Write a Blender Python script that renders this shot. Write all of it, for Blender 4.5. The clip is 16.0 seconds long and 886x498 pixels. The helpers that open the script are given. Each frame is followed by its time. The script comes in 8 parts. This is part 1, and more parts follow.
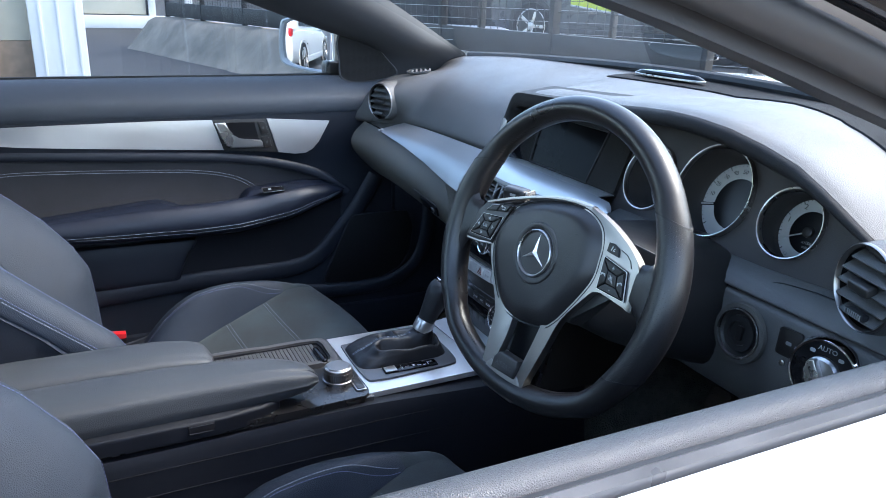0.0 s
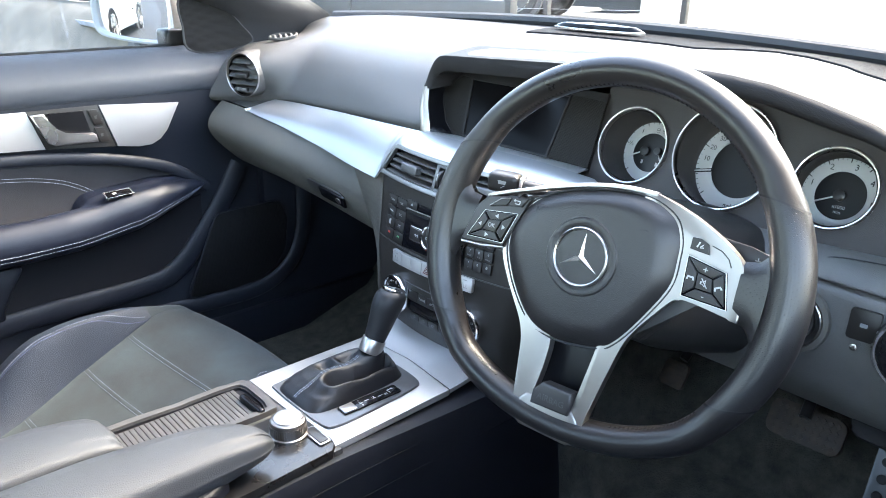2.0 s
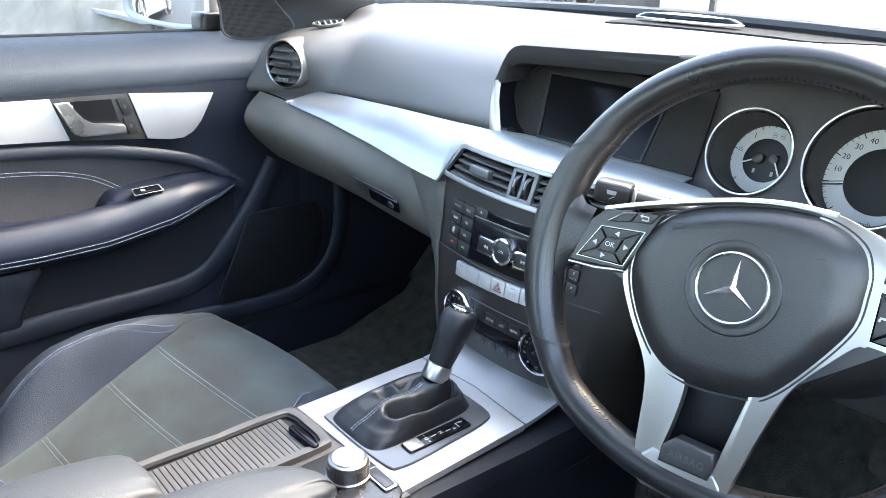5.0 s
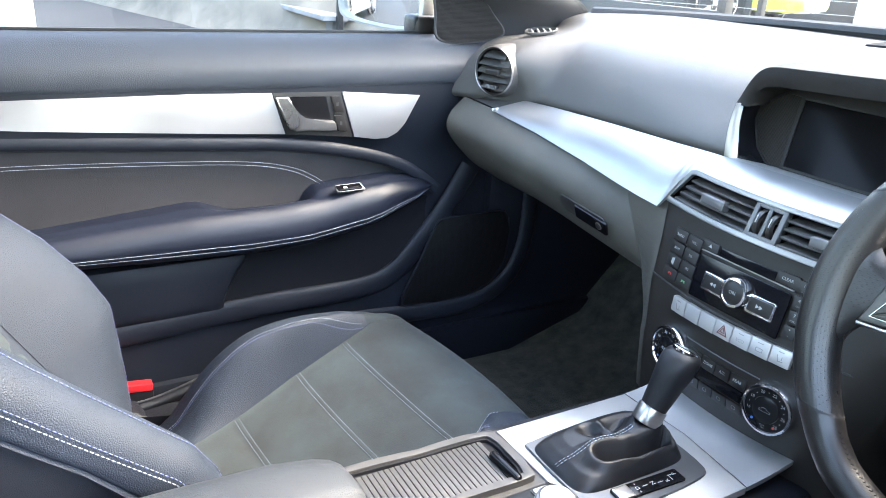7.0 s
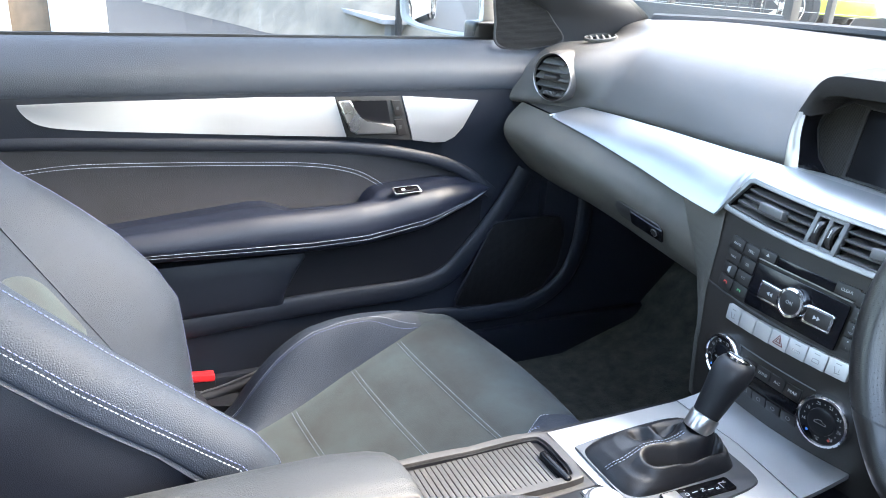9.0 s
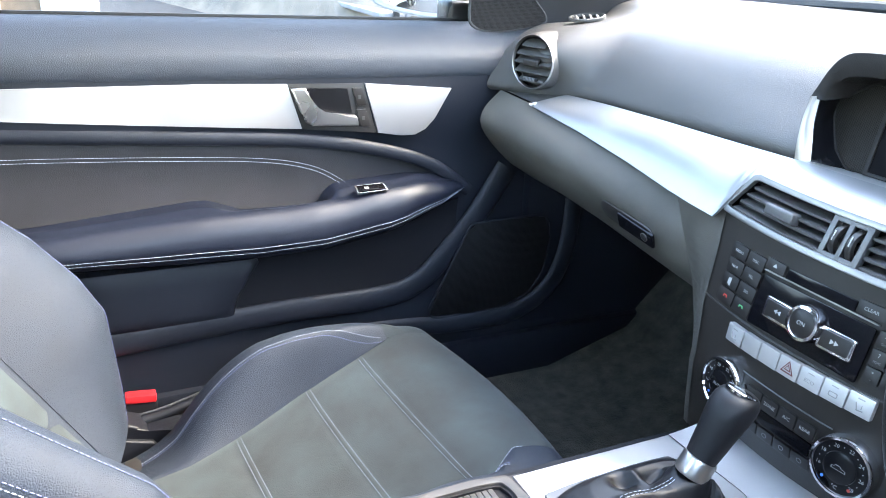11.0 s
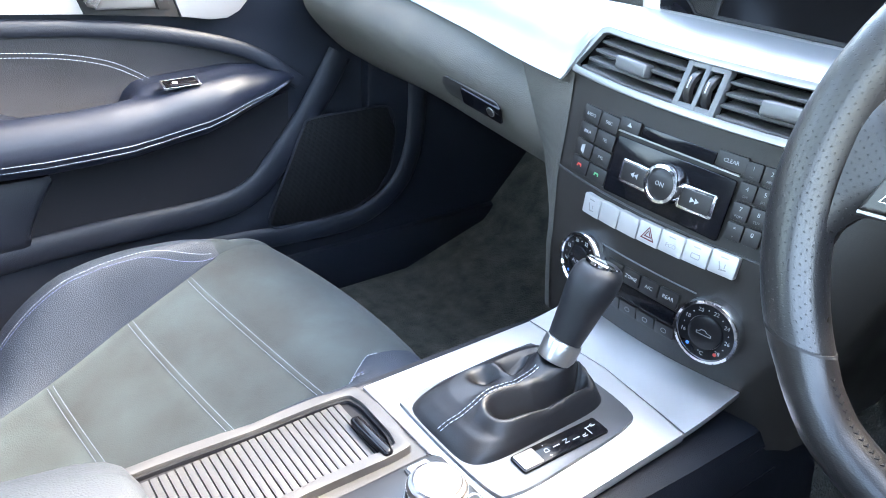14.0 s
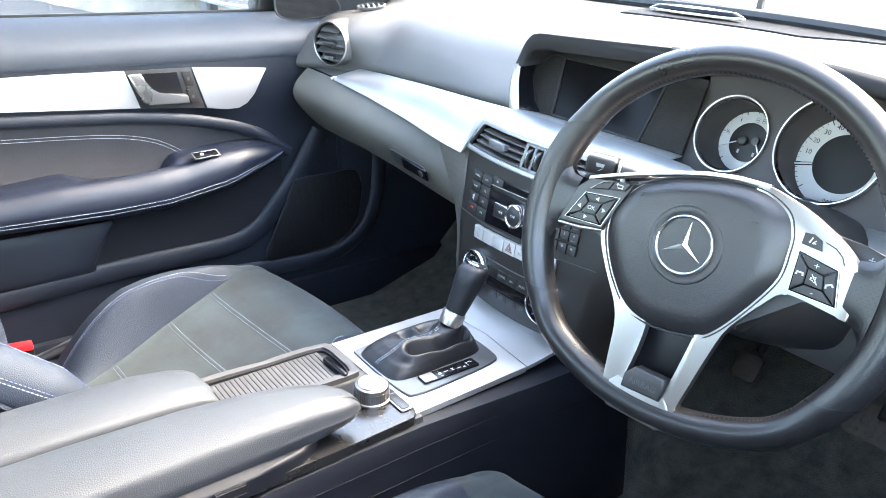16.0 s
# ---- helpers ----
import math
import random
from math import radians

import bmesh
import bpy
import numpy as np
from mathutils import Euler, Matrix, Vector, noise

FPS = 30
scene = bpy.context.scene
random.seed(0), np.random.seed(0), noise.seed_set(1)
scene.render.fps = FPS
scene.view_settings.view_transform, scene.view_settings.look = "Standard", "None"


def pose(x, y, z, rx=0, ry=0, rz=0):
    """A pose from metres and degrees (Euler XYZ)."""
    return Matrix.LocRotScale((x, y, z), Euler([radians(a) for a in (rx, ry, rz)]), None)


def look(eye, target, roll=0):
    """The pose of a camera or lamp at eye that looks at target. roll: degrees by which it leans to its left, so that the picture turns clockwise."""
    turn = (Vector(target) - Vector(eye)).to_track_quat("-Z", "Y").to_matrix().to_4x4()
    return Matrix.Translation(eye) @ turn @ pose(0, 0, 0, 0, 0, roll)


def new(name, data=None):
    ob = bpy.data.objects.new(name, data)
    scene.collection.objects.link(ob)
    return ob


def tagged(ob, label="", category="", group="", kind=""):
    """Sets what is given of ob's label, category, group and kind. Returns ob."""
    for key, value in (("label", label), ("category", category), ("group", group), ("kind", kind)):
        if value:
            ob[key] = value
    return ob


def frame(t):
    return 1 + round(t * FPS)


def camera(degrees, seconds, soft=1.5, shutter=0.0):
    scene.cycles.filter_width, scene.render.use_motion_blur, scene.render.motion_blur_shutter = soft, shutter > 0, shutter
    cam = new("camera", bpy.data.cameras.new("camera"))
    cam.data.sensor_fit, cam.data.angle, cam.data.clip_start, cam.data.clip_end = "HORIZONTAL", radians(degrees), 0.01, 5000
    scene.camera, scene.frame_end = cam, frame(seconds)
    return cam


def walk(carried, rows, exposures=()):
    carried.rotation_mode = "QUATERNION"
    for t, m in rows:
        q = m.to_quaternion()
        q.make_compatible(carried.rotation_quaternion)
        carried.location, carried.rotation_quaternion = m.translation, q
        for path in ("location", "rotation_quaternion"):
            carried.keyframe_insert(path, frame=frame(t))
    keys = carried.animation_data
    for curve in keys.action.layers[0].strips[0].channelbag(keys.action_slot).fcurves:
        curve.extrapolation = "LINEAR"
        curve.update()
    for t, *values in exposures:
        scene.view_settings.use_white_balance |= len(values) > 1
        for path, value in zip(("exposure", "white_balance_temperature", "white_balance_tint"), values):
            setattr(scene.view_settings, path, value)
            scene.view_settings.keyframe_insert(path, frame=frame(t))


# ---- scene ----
cam = camera(61.7, 16.0, soft=0.9)
METRES, EYE, TILT, LEAN, TURN = 1.4, 1.1480, -19.013, -1.916, -25.588
OFFSET = (-0.6436, -1.0307, 1.1480)
ROWS = [
    (0.0, 0.0, 0.0, 0.0, 0.0, 0.0, -0.0),
    (0.5, -0.0874, 0.0835, 0.0163, -8.54, -1.46, 3.71),
    (1.0, -0.1287, 0.1454, 0.0297, -13.41, -3.38, 5.76),
    (1.5, -0.1374, 0.1673, 0.0449, -14.97, -3.53, 6.06),
    (2.0, -0.1367, 0.1667, 0.0417, -15.52, -3.58, 6.09),
    (2.5, -0.1348, 0.1651, 0.0407, -15.91, -3.79, 6.05),
    (3.0, -0.129, 0.1655, 0.0358, -16.24, -4.15, 6.02),
    (5.5, -0.1882, 0.3002, 0.0666, -13.57, -3.17, 3.54),
    (6.0, -0.215, 0.3167, 0.0728, -9.62, -2.77, 1.95),
    (6.5, -0.2262, 0.3157, 0.073, -6.22, -2.73, 0.6),
    (7.0, -0.2307, 0.3111, 0.0708, -3.77, -2.85, -0.42),
    (7.5, -0.2346, 0.3049, 0.069, -2.04, -3.01, -0.98),
    (8.0, -0.2374, 0.2991, 0.0689, -0.87, -2.91, -1.41),
    (8.5, -0.2372, 0.2936, 0.0703, 0.01, -2.62, -1.73),
    (11.0, -0.1938, 0.3954, 0.077, 0.64, -2.97, -1.5),
    (11.5, -0.1837, 0.4444, 0.0778, -2.59, -3.69, -0.0),
    (12.0, -0.1785, 0.4718, 0.0706, -5.93, -5.46, 1.42),
    (12.5, -0.1681, 0.4811, 0.0549, -8.19, -7.85, 2.1),
    (13.0, -0.1653, 0.4793, 0.05, -9.39, -9.16, 2.32),
    (13.5, -0.1668, 0.4768, 0.0492, -9.93, -9.55, 2.44),
    (14.0, -0.1675, 0.4682, 0.0498, -10.28, -9.62, 2.55),
    (14.5, -0.1695, 0.4506, 0.0514, -10.58, -9.27, 2.66),
    (15.0, -0.167, 0.4116, 0.0639, -10.9, -8.52, 2.79),
    (15.5, -0.1653, 0.3288, 0.0698, -11.23, -7.63, 2.85),
    (16.0, -0.173, 0.1676, 0.0468, -11.49, -5.25, 2.97),
]
walk(cam, [(t, pose(*OFFSET, TILT, LEAN, TURN) @ pose(METRES * x, METRES * y, METRES * z, 90 + pitch, roll, yaw)) for t, x, y, z, yaw, pitch, roll in ROWS],
     exposures=[(0.0, 3.15, 5850, 10), (0.5, 4.05, 6500, 10), (1.0, 4.30, 6700, 10), (1.5, 4.40, 6900, 10), (5.5, 4.55, 6900, 10), (8.5, 4.50, 6850, 10),
                (11.0, 4.72, 6760, 10), (12.0, 5.12, 6710, 10), (12.5, 5.19, 6710, 10), (14.5, 5.25, 6810, 10), (16.0, 5.03, 6900, 10)])

# ---- world and light ----
world = bpy.data.worlds.new("sky")
scene.world = world
world.use_nodes = True
wn = world.node_tree
sky = wn.nodes.new("ShaderNodeTexSky")
sky.sky_type = "NISHITA"
sky.sun_disc = False
sky.sun_elevation, sky.sun_rotation = radians(49), radians(103)
sky.air_density, sky.dust_density = 1.2, 3.0
wn.nodes["Background"].inputs["Strength"].default_value = 0.150
wn.links.new(sky.outputs[0], wn.nodes["Background"].inputs["Color"])
sun = new("sun", bpy.data.lights.new("sun", "SUN"))
sun.data.energy, sun.data.angle, sun.data.color = 0.56, radians(22), (1.0, 0.92, 0.82)
sun.matrix_world = look((6.0, -1.4, 7.1), (0, 0, 0))


# ---- materials ----
def material(name, color, rough=0.5, metal=0.0, spec=0.5, coat=0.0, sheen=0.0):
    m = bpy.data.materials.new(name)
    m.use_nodes = True
    b = m.node_tree.nodes["Principled BSDF"]
    b.inputs["Base Color"].default_value = (*color, 1)
    b.inputs["Roughness"].default_value = rough
    b.inputs["Metallic"].default_value = metal
    b.inputs["Specular IOR Level"].default_value = spec
    b.inputs["Coat Weight"].default_value = coat
    b.inputs["Sheen Weight"].default_value = sheen
    return m


def node(m, kind, **inputs):
    n = m.node_tree.nodes.new(kind)
    for k, v in inputs.items():
        n.inputs[k.replace("_", " ")].default_value = v
    return n


def join(m, a, b):
    m.node_tree.links.new(a, b)


def surface(name, color, rough, metal=0.0, grain=0.0, grain_size=0.001, bump=0.1, cells=False, stain=0.15,
            stain_size=0.12, rough_var=0.08, spec=0.5, coat=0.0, sheen=0.0, stretch=(1, 1, 1)):
    """A material with fine relief at grain_size metres and slow stains at stain_size metres."""
    m = material(name, color, rough, metal, spec, coat, sheen)
    b = m.node_tree.nodes["Principled BSDF"]
    tc = node(m, "ShaderNodeTexCoord")
    mp = node(m, "ShaderNodeMapping")
    mp.inputs["Scale"].default_value = stretch
    join(m, tc.outputs["Object"], mp.inputs["Vector"])
    slow = node(m, "ShaderNodeTexNoise", Scale=1.0 / stain_size, Detail=5.0, Roughness=0.62)
    join(m, tc.outputs["Object"], slow.inputs["Vector"])
    mix = node(m, "ShaderNodeMix")
    mix.data_type = "RGBA"
    mix.inputs["A"].default_value = (*[c * (1 - stain) for c in color], 1)
    mix.inputs["B"].default_value = (*[min(1.0, c * (1 + stain)) for c in color], 1)
    mix.clamp_factor = True
    ramp = node(m, "ShaderNodeMapRange")
    ramp.inputs["From Min"].default_value, ramp.inputs["From Max"].default_value = 0.3, 0.7
    join(m, slow.outputs["Fac"], ramp.inputs["Value"])
    join(m, ramp.outputs["Result"], mix.inputs["Factor"])
    join(m, mix.outputs["Result"], b.inputs["Base Color"])
    rr = node(m, "ShaderNodeMapRange")
    rr.inputs["To Min"].default_value, rr.inputs["To Max"].default_value = max(0.03, rough - rough_var), min(1.0, rough + rough_var)
    join(m, ramp.outputs["Result"], rr.inputs["Value"])
    join(m, rr.outputs["Result"], b.inputs["Roughness"])
    if grain > 0:
        if cells:
            fine = node(m, "ShaderNodeTexVoronoi", Scale=1.0 / grain_size)
            fine.feature = "DISTANCE_TO_EDGE"
            h = fine.outputs["Distance"]
        else:
            fine = node(m, "ShaderNodeTexNoise", Scale=1.0 / grain_size, Detail=2.0)
            h = fine.outputs["Fac"]
        join(m, mp.outputs["Vector"], fine.inputs["Vector"])
        bp = node(m, "ShaderNodeBump", Strength=grain, Distance=bump * grain_size)
        join(m, h, bp.inputs["Height"])
        join(m, bp.outputs["Normal"], b.inputs["Normal"])
    return m


PILLAR = surface("pillar_grey", (0.024, 0.025, 0.028), 0.6, grain=0.2, grain_size=0.0012, bump=0.3, stain=0.12)
DASH = surface("soft_touch_black", (0.054, 0.052, 0.050), 0.48, spec=0.52, grain=0.8, grain_size=0.0016, bump=0.5, cells=True, stain=0.12)
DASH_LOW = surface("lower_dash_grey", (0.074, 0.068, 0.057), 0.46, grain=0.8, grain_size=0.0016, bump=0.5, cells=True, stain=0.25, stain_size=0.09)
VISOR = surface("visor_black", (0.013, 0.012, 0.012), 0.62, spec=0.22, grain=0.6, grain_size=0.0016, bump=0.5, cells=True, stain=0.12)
POCKET = surface("pocket_lining_black", (0.006, 0.006, 0.008), 0.7, spec=0.2, grain=0.3, grain_size=0.0016)
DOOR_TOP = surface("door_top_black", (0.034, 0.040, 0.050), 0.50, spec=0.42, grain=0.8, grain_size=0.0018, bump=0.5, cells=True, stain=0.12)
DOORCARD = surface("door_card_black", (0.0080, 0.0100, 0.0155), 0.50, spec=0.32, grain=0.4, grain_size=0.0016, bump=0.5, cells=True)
LEATHER = surface("black_leather", (0.0160, 0.0220, 0.0330), 0.60, spec=0.27, grain=0.7, grain_size=0.0022, bump=0.5, cells=True, stain=0.2)
LEATHER_SMOOTH = surface("smooth_black_leather", (0.0060, 0.0085, 0.0165), 0.44, spec=0.36, grain=0.3, grain_size=0.0013, bump=0.3, cells=True)
CONSOLE = surface("console_black", (0.0035, 0.0045, 0.0075), 0.50, spec=0.30, grain=0.5, grain_size=0.0015, bump=0.4, cells=True)
CLUSTER = surface("cluster_black", (0.036, 0.032, 0.031), 0.55, spec=0.35, grain=0.5, grain_size=0.0014, bump=0.4, cells=True, stain=0.15)
SUEDE = surface("grey_suede", (0.0178, 0.0258, 0.0288), 0.92, grain=0.5, grain_size=0.0015, bump=0.5, stain=0.6, stain_size=0.10, sheen=0.07)
RIM_LEATHER = surface("rim_leather", (0.0100, 0.0090, 0.0090), 0.33, spec=0.45, grain=0.3, grain_size=0.0013, bump=0.3, cells=True)
PAD_GRAIN = surface("grained_cover_black", (0.0130, 0.0118, 0.0120), 0.34, spec=0.5, grain=0.4, grain_size=0.0013, bump=0.4, cells=True, stain=0.15)
GAITER = surface("soft_leather", (0.0045, 0.0048, 0.0062), 0.46, spec=0.40, grain=0.3, grain_size=0.0012, bump=0.3, cells=True)
SUEDE_DARK = surface("dark_suede", (0.0165, 0.0165, 0.0195), 0.92, grain=0.5, grain_size=0.0015, bump=0.5, stain=0.35, stain_size=0.08, sheen=0.05)
ARMREST = surface("armrest_leather", (0.0190, 0.0220, 0.0255), 0.60, grain=0.45, grain_size=0.0022, bump=0.4, cells=True, stain=0.2)
ALU = surface("brushed_aluminium", (0.54, 0.53, 0.52), 0.36, metal=0.82, grain=0.12, grain_size=0.0006, bump=0.3, stain=0.04, stretch=(0.03, 0.03, 1))
BELT = surface("belt_aluminium", (0.42, 0.43, 0.435), 0.38, metal=0.9, grain=0.12, grain_size=0.0006, bump=0.3, stain=0.05, stretch=(1, 0.03, 1))
SILVER = surface("satin_silver", (0.48, 0.46, 0.44), 0.3, metal=1.0, grain=0.05, grain_size=0.0007, stain=0.04)
SPOKE = surface("spoke_silver", (0.31, 0.29, 0.275), 0.33, metal=1.0, grain=0.05, grain_size=0.0007, stain=0.05)
VENT_SILVER = surface("vent_silver", (0.25, 0.245, 0.24), 0.40, metal=0.9, grain=0.05, grain_size=0.0007, stain=0.05)
VENT_GREY = surface("vent_plate_grey", (0.105, 0.104, 0.104), 0.40, metal=0.5, stain=0.06)
CHROME = material("chrome", (0.8, 0.8, 0.81), 0.09, 1.0)
PLASTIC = surface("black_plastic", (0.0195, 0.018, 0.017), 0.38, grain=0.25, grain_size=0.0009, bump=0.4, stain=0.15)
SHINY = surface("piano_black", (0.004, 0.004, 0.005), 0.1, stain=0.1, rough_var=0.04, spec=0.18)
SATIN = surface("satin_black_plastic", (0.008, 0.0075, 0.0075), 0.28, stain=0.1, rough_var=0.05, spec=0.5)
TRAY = surface("grey_tray_plastic", (0.036, 0.034, 0.033), 0.5, grain=0.25, grain_size=0.0012, bump=0.3)
RUBBER = surface("black_rubber", (0.009, 0.009, 0.01), 0.65, grain=0.3, grain_size=0.001)
CARPET = surface("dark_carpet", (0.060, 0.057, 0.045), 0.95, grain=1.0, grain_size=0.003, bump=0.9, stain=0.55, stain_size=0.03)
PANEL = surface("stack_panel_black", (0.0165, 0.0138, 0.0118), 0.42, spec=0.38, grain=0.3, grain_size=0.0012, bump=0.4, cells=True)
BUTTON = surface("button_black", (0.0115, 0.0100, 0.0092), 0.40, spec=0.42, grain=0.2, grain_size=0.0008)
BUTTON_SILVER = surface("button_silver", (0.48, 0.47, 0.45), 0.36, metal=0.6, stain=0.06, grain=0.05, grain_size=0.0006)
THREAD = material("pale_thread", (0.30, 0.33, 0.39), 0.7)
THREAD_BLUE = material("blue_grey_thread", (0.12, 0.14, 0.27), 0.7)
THREAD_SEAM = material("seam_thread", (0.15, 0.17, 0.225), 0.7)
# lighter copy of lower_dash_grey: light from the driver's window put into the colour
LOWER_PANEL_LIT = surface("lower_panel_lit_grey", (0.098, 0.094, 0.088), 0.46, grain=0.7, grain_size=0.0016, bump=0.5, cells=True, stain=0.2, stain_size=0.09)
THREAD_BLACK = material("black_thread", (0.010, 0.010, 0.011), 0.8, spec=0.15)
PRINT = material("white_print", (0.32, 0.32, 0.31), 0.6)
PRINT_GREY = material("grey_print", (0.16, 0.16, 0.16), 0.6)
EMBOSS = material("embossed_grey", (0.045, 0.045, 0.045), 0.5)
PRINT_RED = material("red_print", (0.6, 0.06, 0.04), 0.5)
PRINT_HAZARD = material("dark_red_print", (0.13, 0.02, 0.018), 0.5)
KEY_MARK = material("faint_grey_print", (0.26, 0.25, 0.24), 0.5)
PRINT_GREEN = material("green_print", (0.1, 0.35, 0.15), 0.5)
PRINT_BLUE = material("blue_print", (0.05, 0.2, 0.6), 0.5)
DIAL = surface("dial_silver", (0.44, 0.435, 0.42), 0.5, metal=0.0, stain=0.04)
DIAL_BLACK = surface("dial_black", (0.004, 0.004, 0.005), 0.3, spec=0.3, stain=0.2)
SCREEN = surface("dark_screen", (0.004, 0.0038, 0.0042), 0.1, stain=0.2, spec=0.05)
RED = surface("red_plastic", (0.45, 0.015, 0.02), 0.35)
PAINT = surface("white_car_paint", (0.56, 0.555, 0.53), 0.25, coat=0.6, stain=0.02, rough_var=0.03)
HEADLINER = surface("pale_headliner", (0.45, 0.45, 0.44), 0.9, grain=0.3, grain_size=0.002)
FRAME_GREY = surface("selector_frame_grey", (0.085, 0.086, 0.090), 0.34, metal=0.5, grain=0.05, grain_size=0.0008, stain=0.05)
PEDAL = surface("worn_steel_rubber", (0.050, 0.034, 0.022), 0.6, grain=0.7, grain_size=0.003, stain=0.5, stain_size=0.02)
ASPHALT = surface("asphalt", (0.04, 0.041, 0.042), 0.85, grain=0.7, grain_size=0.012, bump=0.5, stain=0.35, stain_size=0.9)
CONCRETE = surface("old_concrete", (0.24, 0.205, 0.16), 0.85, grain=0.6, grain_size=0.02, bump=0.4, stain=0.35, stain_size=0.5)
WHITE_WALL = surface("white_paint", (0.78, 0.77, 0.74), 0.6, grain=0.2, grain_size=0.004, stain=0.06, stain_size=0.5)
BEIGE = surface("beige_paint", (0.50, 0.47, 0.37), 0.6, stain=0.1)
DARK_METAL = surface("dark_painted_metal", (0.025, 0.025, 0.027), 0.5, stain=0.2)
DARK_PAINT = surface("dark_grey_paint", (0.05, 0.055, 0.06), 0.3, coat=0.4, stain=0.1)
YELLOW = surface("yellow_green_paint", (0.46, 0.52, 0.05), 0.25, coat=0.5, stain=0.03)
GREY_WALL = surface("grey_render", (0.16, 0.16, 0.165), 0.8, grain=0.3, grain_size=0.01, stain=0.25, stain_size=0.8)
DECK = surface("grey_deck_boards", (0.32, 0.32, 0.33), 0.7, grain=0.4, grain_size=0.004, stain=0.2, stretch=(1, 0.1, 1))


def perforated():
    """Leather with rows of small punched holes, laid out in metres along its UV map."""
    m = surface("perforated_leather", (0.0105, 0.0098, 0.0100), 0.34, grain=0.2, grain_size=0.0014, bump=0.4, cells=True)
    b = m.node_tree.nodes["Principled BSDF"]
    uv = node(m, "ShaderNodeUVMap")
    cells = node(m, "ShaderNodeTexVoronoi", Scale=260.0, Randomness=0.0)
    rot = node(m, "ShaderNodeMapping")
    rot.inputs["Rotation"].default_value = (0, 0, radians(45))
    join(m, uv.outputs["UV"], rot.inputs["Vector"])
    join(m, rot.outputs["Vector"], cells.inputs["Vector"])
    hole = node(m, "ShaderNodeMapRange")
    hole.inputs["From Min"].default_value, hole.inputs["From Max"].default_value = 0.07, 0.15
    hole.inputs["To Min"].default_value, hole.inputs["To Max"].default_value = 1.0, 0.0
    join(m, cells.outputs["Distance"], hole.inputs["Value"])
    mix = node(m, "ShaderNodeMix")
    mix.data_type = "RGBA"
    old = b.inputs["Base Color"].links[0].from_socket
    join(m, old, mix.inputs["A"])
    mix.inputs["B"].default_value = (0.0030, 0.0028, 0.0030, 1)
    join(m, hole.outputs["Result"], mix.inputs["Factor"])
    join(m, mix.outputs["Result"], b.inputs["Base Color"])
    pit = node(m, "ShaderNodeBump", Strength=0.6, Distance=0.0003)
    pit.invert = True
    join(m, hole.outputs["Result"], pit.inputs["Height"])
    join(m, b.inputs["Normal"].links[0].from_socket, pit.inputs["Normal"])
    join(m, pit.outputs["Normal"], b.inputs["Normal"])
    return m


def mesh_grille(name, size, color, back, spec=0.2, turn=(0, 0, 0)):
    """Fine woven or punched mesh: small dark holes in a plain sheet."""
    m = material(name, color, 0.7, 0.0, spec)
    b = m.node_tree.nodes["Principled BSDF"]
    tc = node(m, "ShaderNodeTexCoord")
    v = node(m, "ShaderNodeTexVoronoi", Scale=1.0 / size, Randomness=0.0)
    v.voronoi_dimensions = "2D"
    mp = node(m, "ShaderNodeMapping")
    mp.inputs["Rotation"].default_value = [radians(a) for a in turn]
    join(m, tc.outputs["Object"], mp.inputs["Vector"])
    join(m, mp.outputs["Vector"], v.inputs["Vector"])
    r = node(m, "ShaderNodeMapRange")
    r.inputs["From Min"].default_value, r.inputs["From Max"].default_value = 0.3, 0.45
    join(m, v.outputs["Distance"], r.inputs["Value"])
    mix = node(m, "ShaderNodeMix")
    mix.data_type = "RGBA"
    mix.inputs["A"].default_value = (*back, 1)
    mix.inputs["B"].default_value = (*color, 1)
    join(m, r.outputs["Result"], mix.inputs["Factor"])
    join(m, mix.outputs["Result"], b.inputs["Base Color"])
    bp = node(m, "ShaderNodeBump", Strength=0.6, Distance=size * 0.3)
    join(m, r.outputs["Result"], bp.inputs["Height"])
    join(m, bp.outputs["Normal"], b.inputs["Normal"])
    return m


def clear_glass(name, tint):
    m = bpy.data.materials.new(name)
    m.use_nodes = True
    nt = m.node_tree
    nt.nodes.remove(nt.nodes["Principled BSDF"])
    tr = node(m, "ShaderNodeBsdfTransparent")
    tr.inputs["Color"].default_value = (*tint, 1)
    gl = node(m, "ShaderNodeBsdfGlossy", Roughness=0.02)
    lw = node(m, "ShaderNodeLayerWeight", Blend=0.5)
    pw = node(m, "ShaderNodeMath")
    pw.operation = "POWER"
    pw.inputs[1].default_value = 5.0
    join(m, lw.outputs["Facing"], pw.inputs[0])
    fr = node(m, "ShaderNodeMath")
    fr.operation = "MULTIPLY_ADD"
    fr.inputs[1].default_value, fr.inputs[2].default_value = 0.9, 0.05
    join(m, pw.outputs[0], fr.inputs[0])
    mx = node(m, "ShaderNodeMixShader")
    join(m, fr.outputs[0], mx.inputs[0])
    join(m, tr.outputs[0], mx.inputs[1])
    join(m, gl.outputs[0], mx.inputs[2])
    join(m, mx.outputs[0], nt.nodes["Material Output"].inputs["Surface"])
    return m


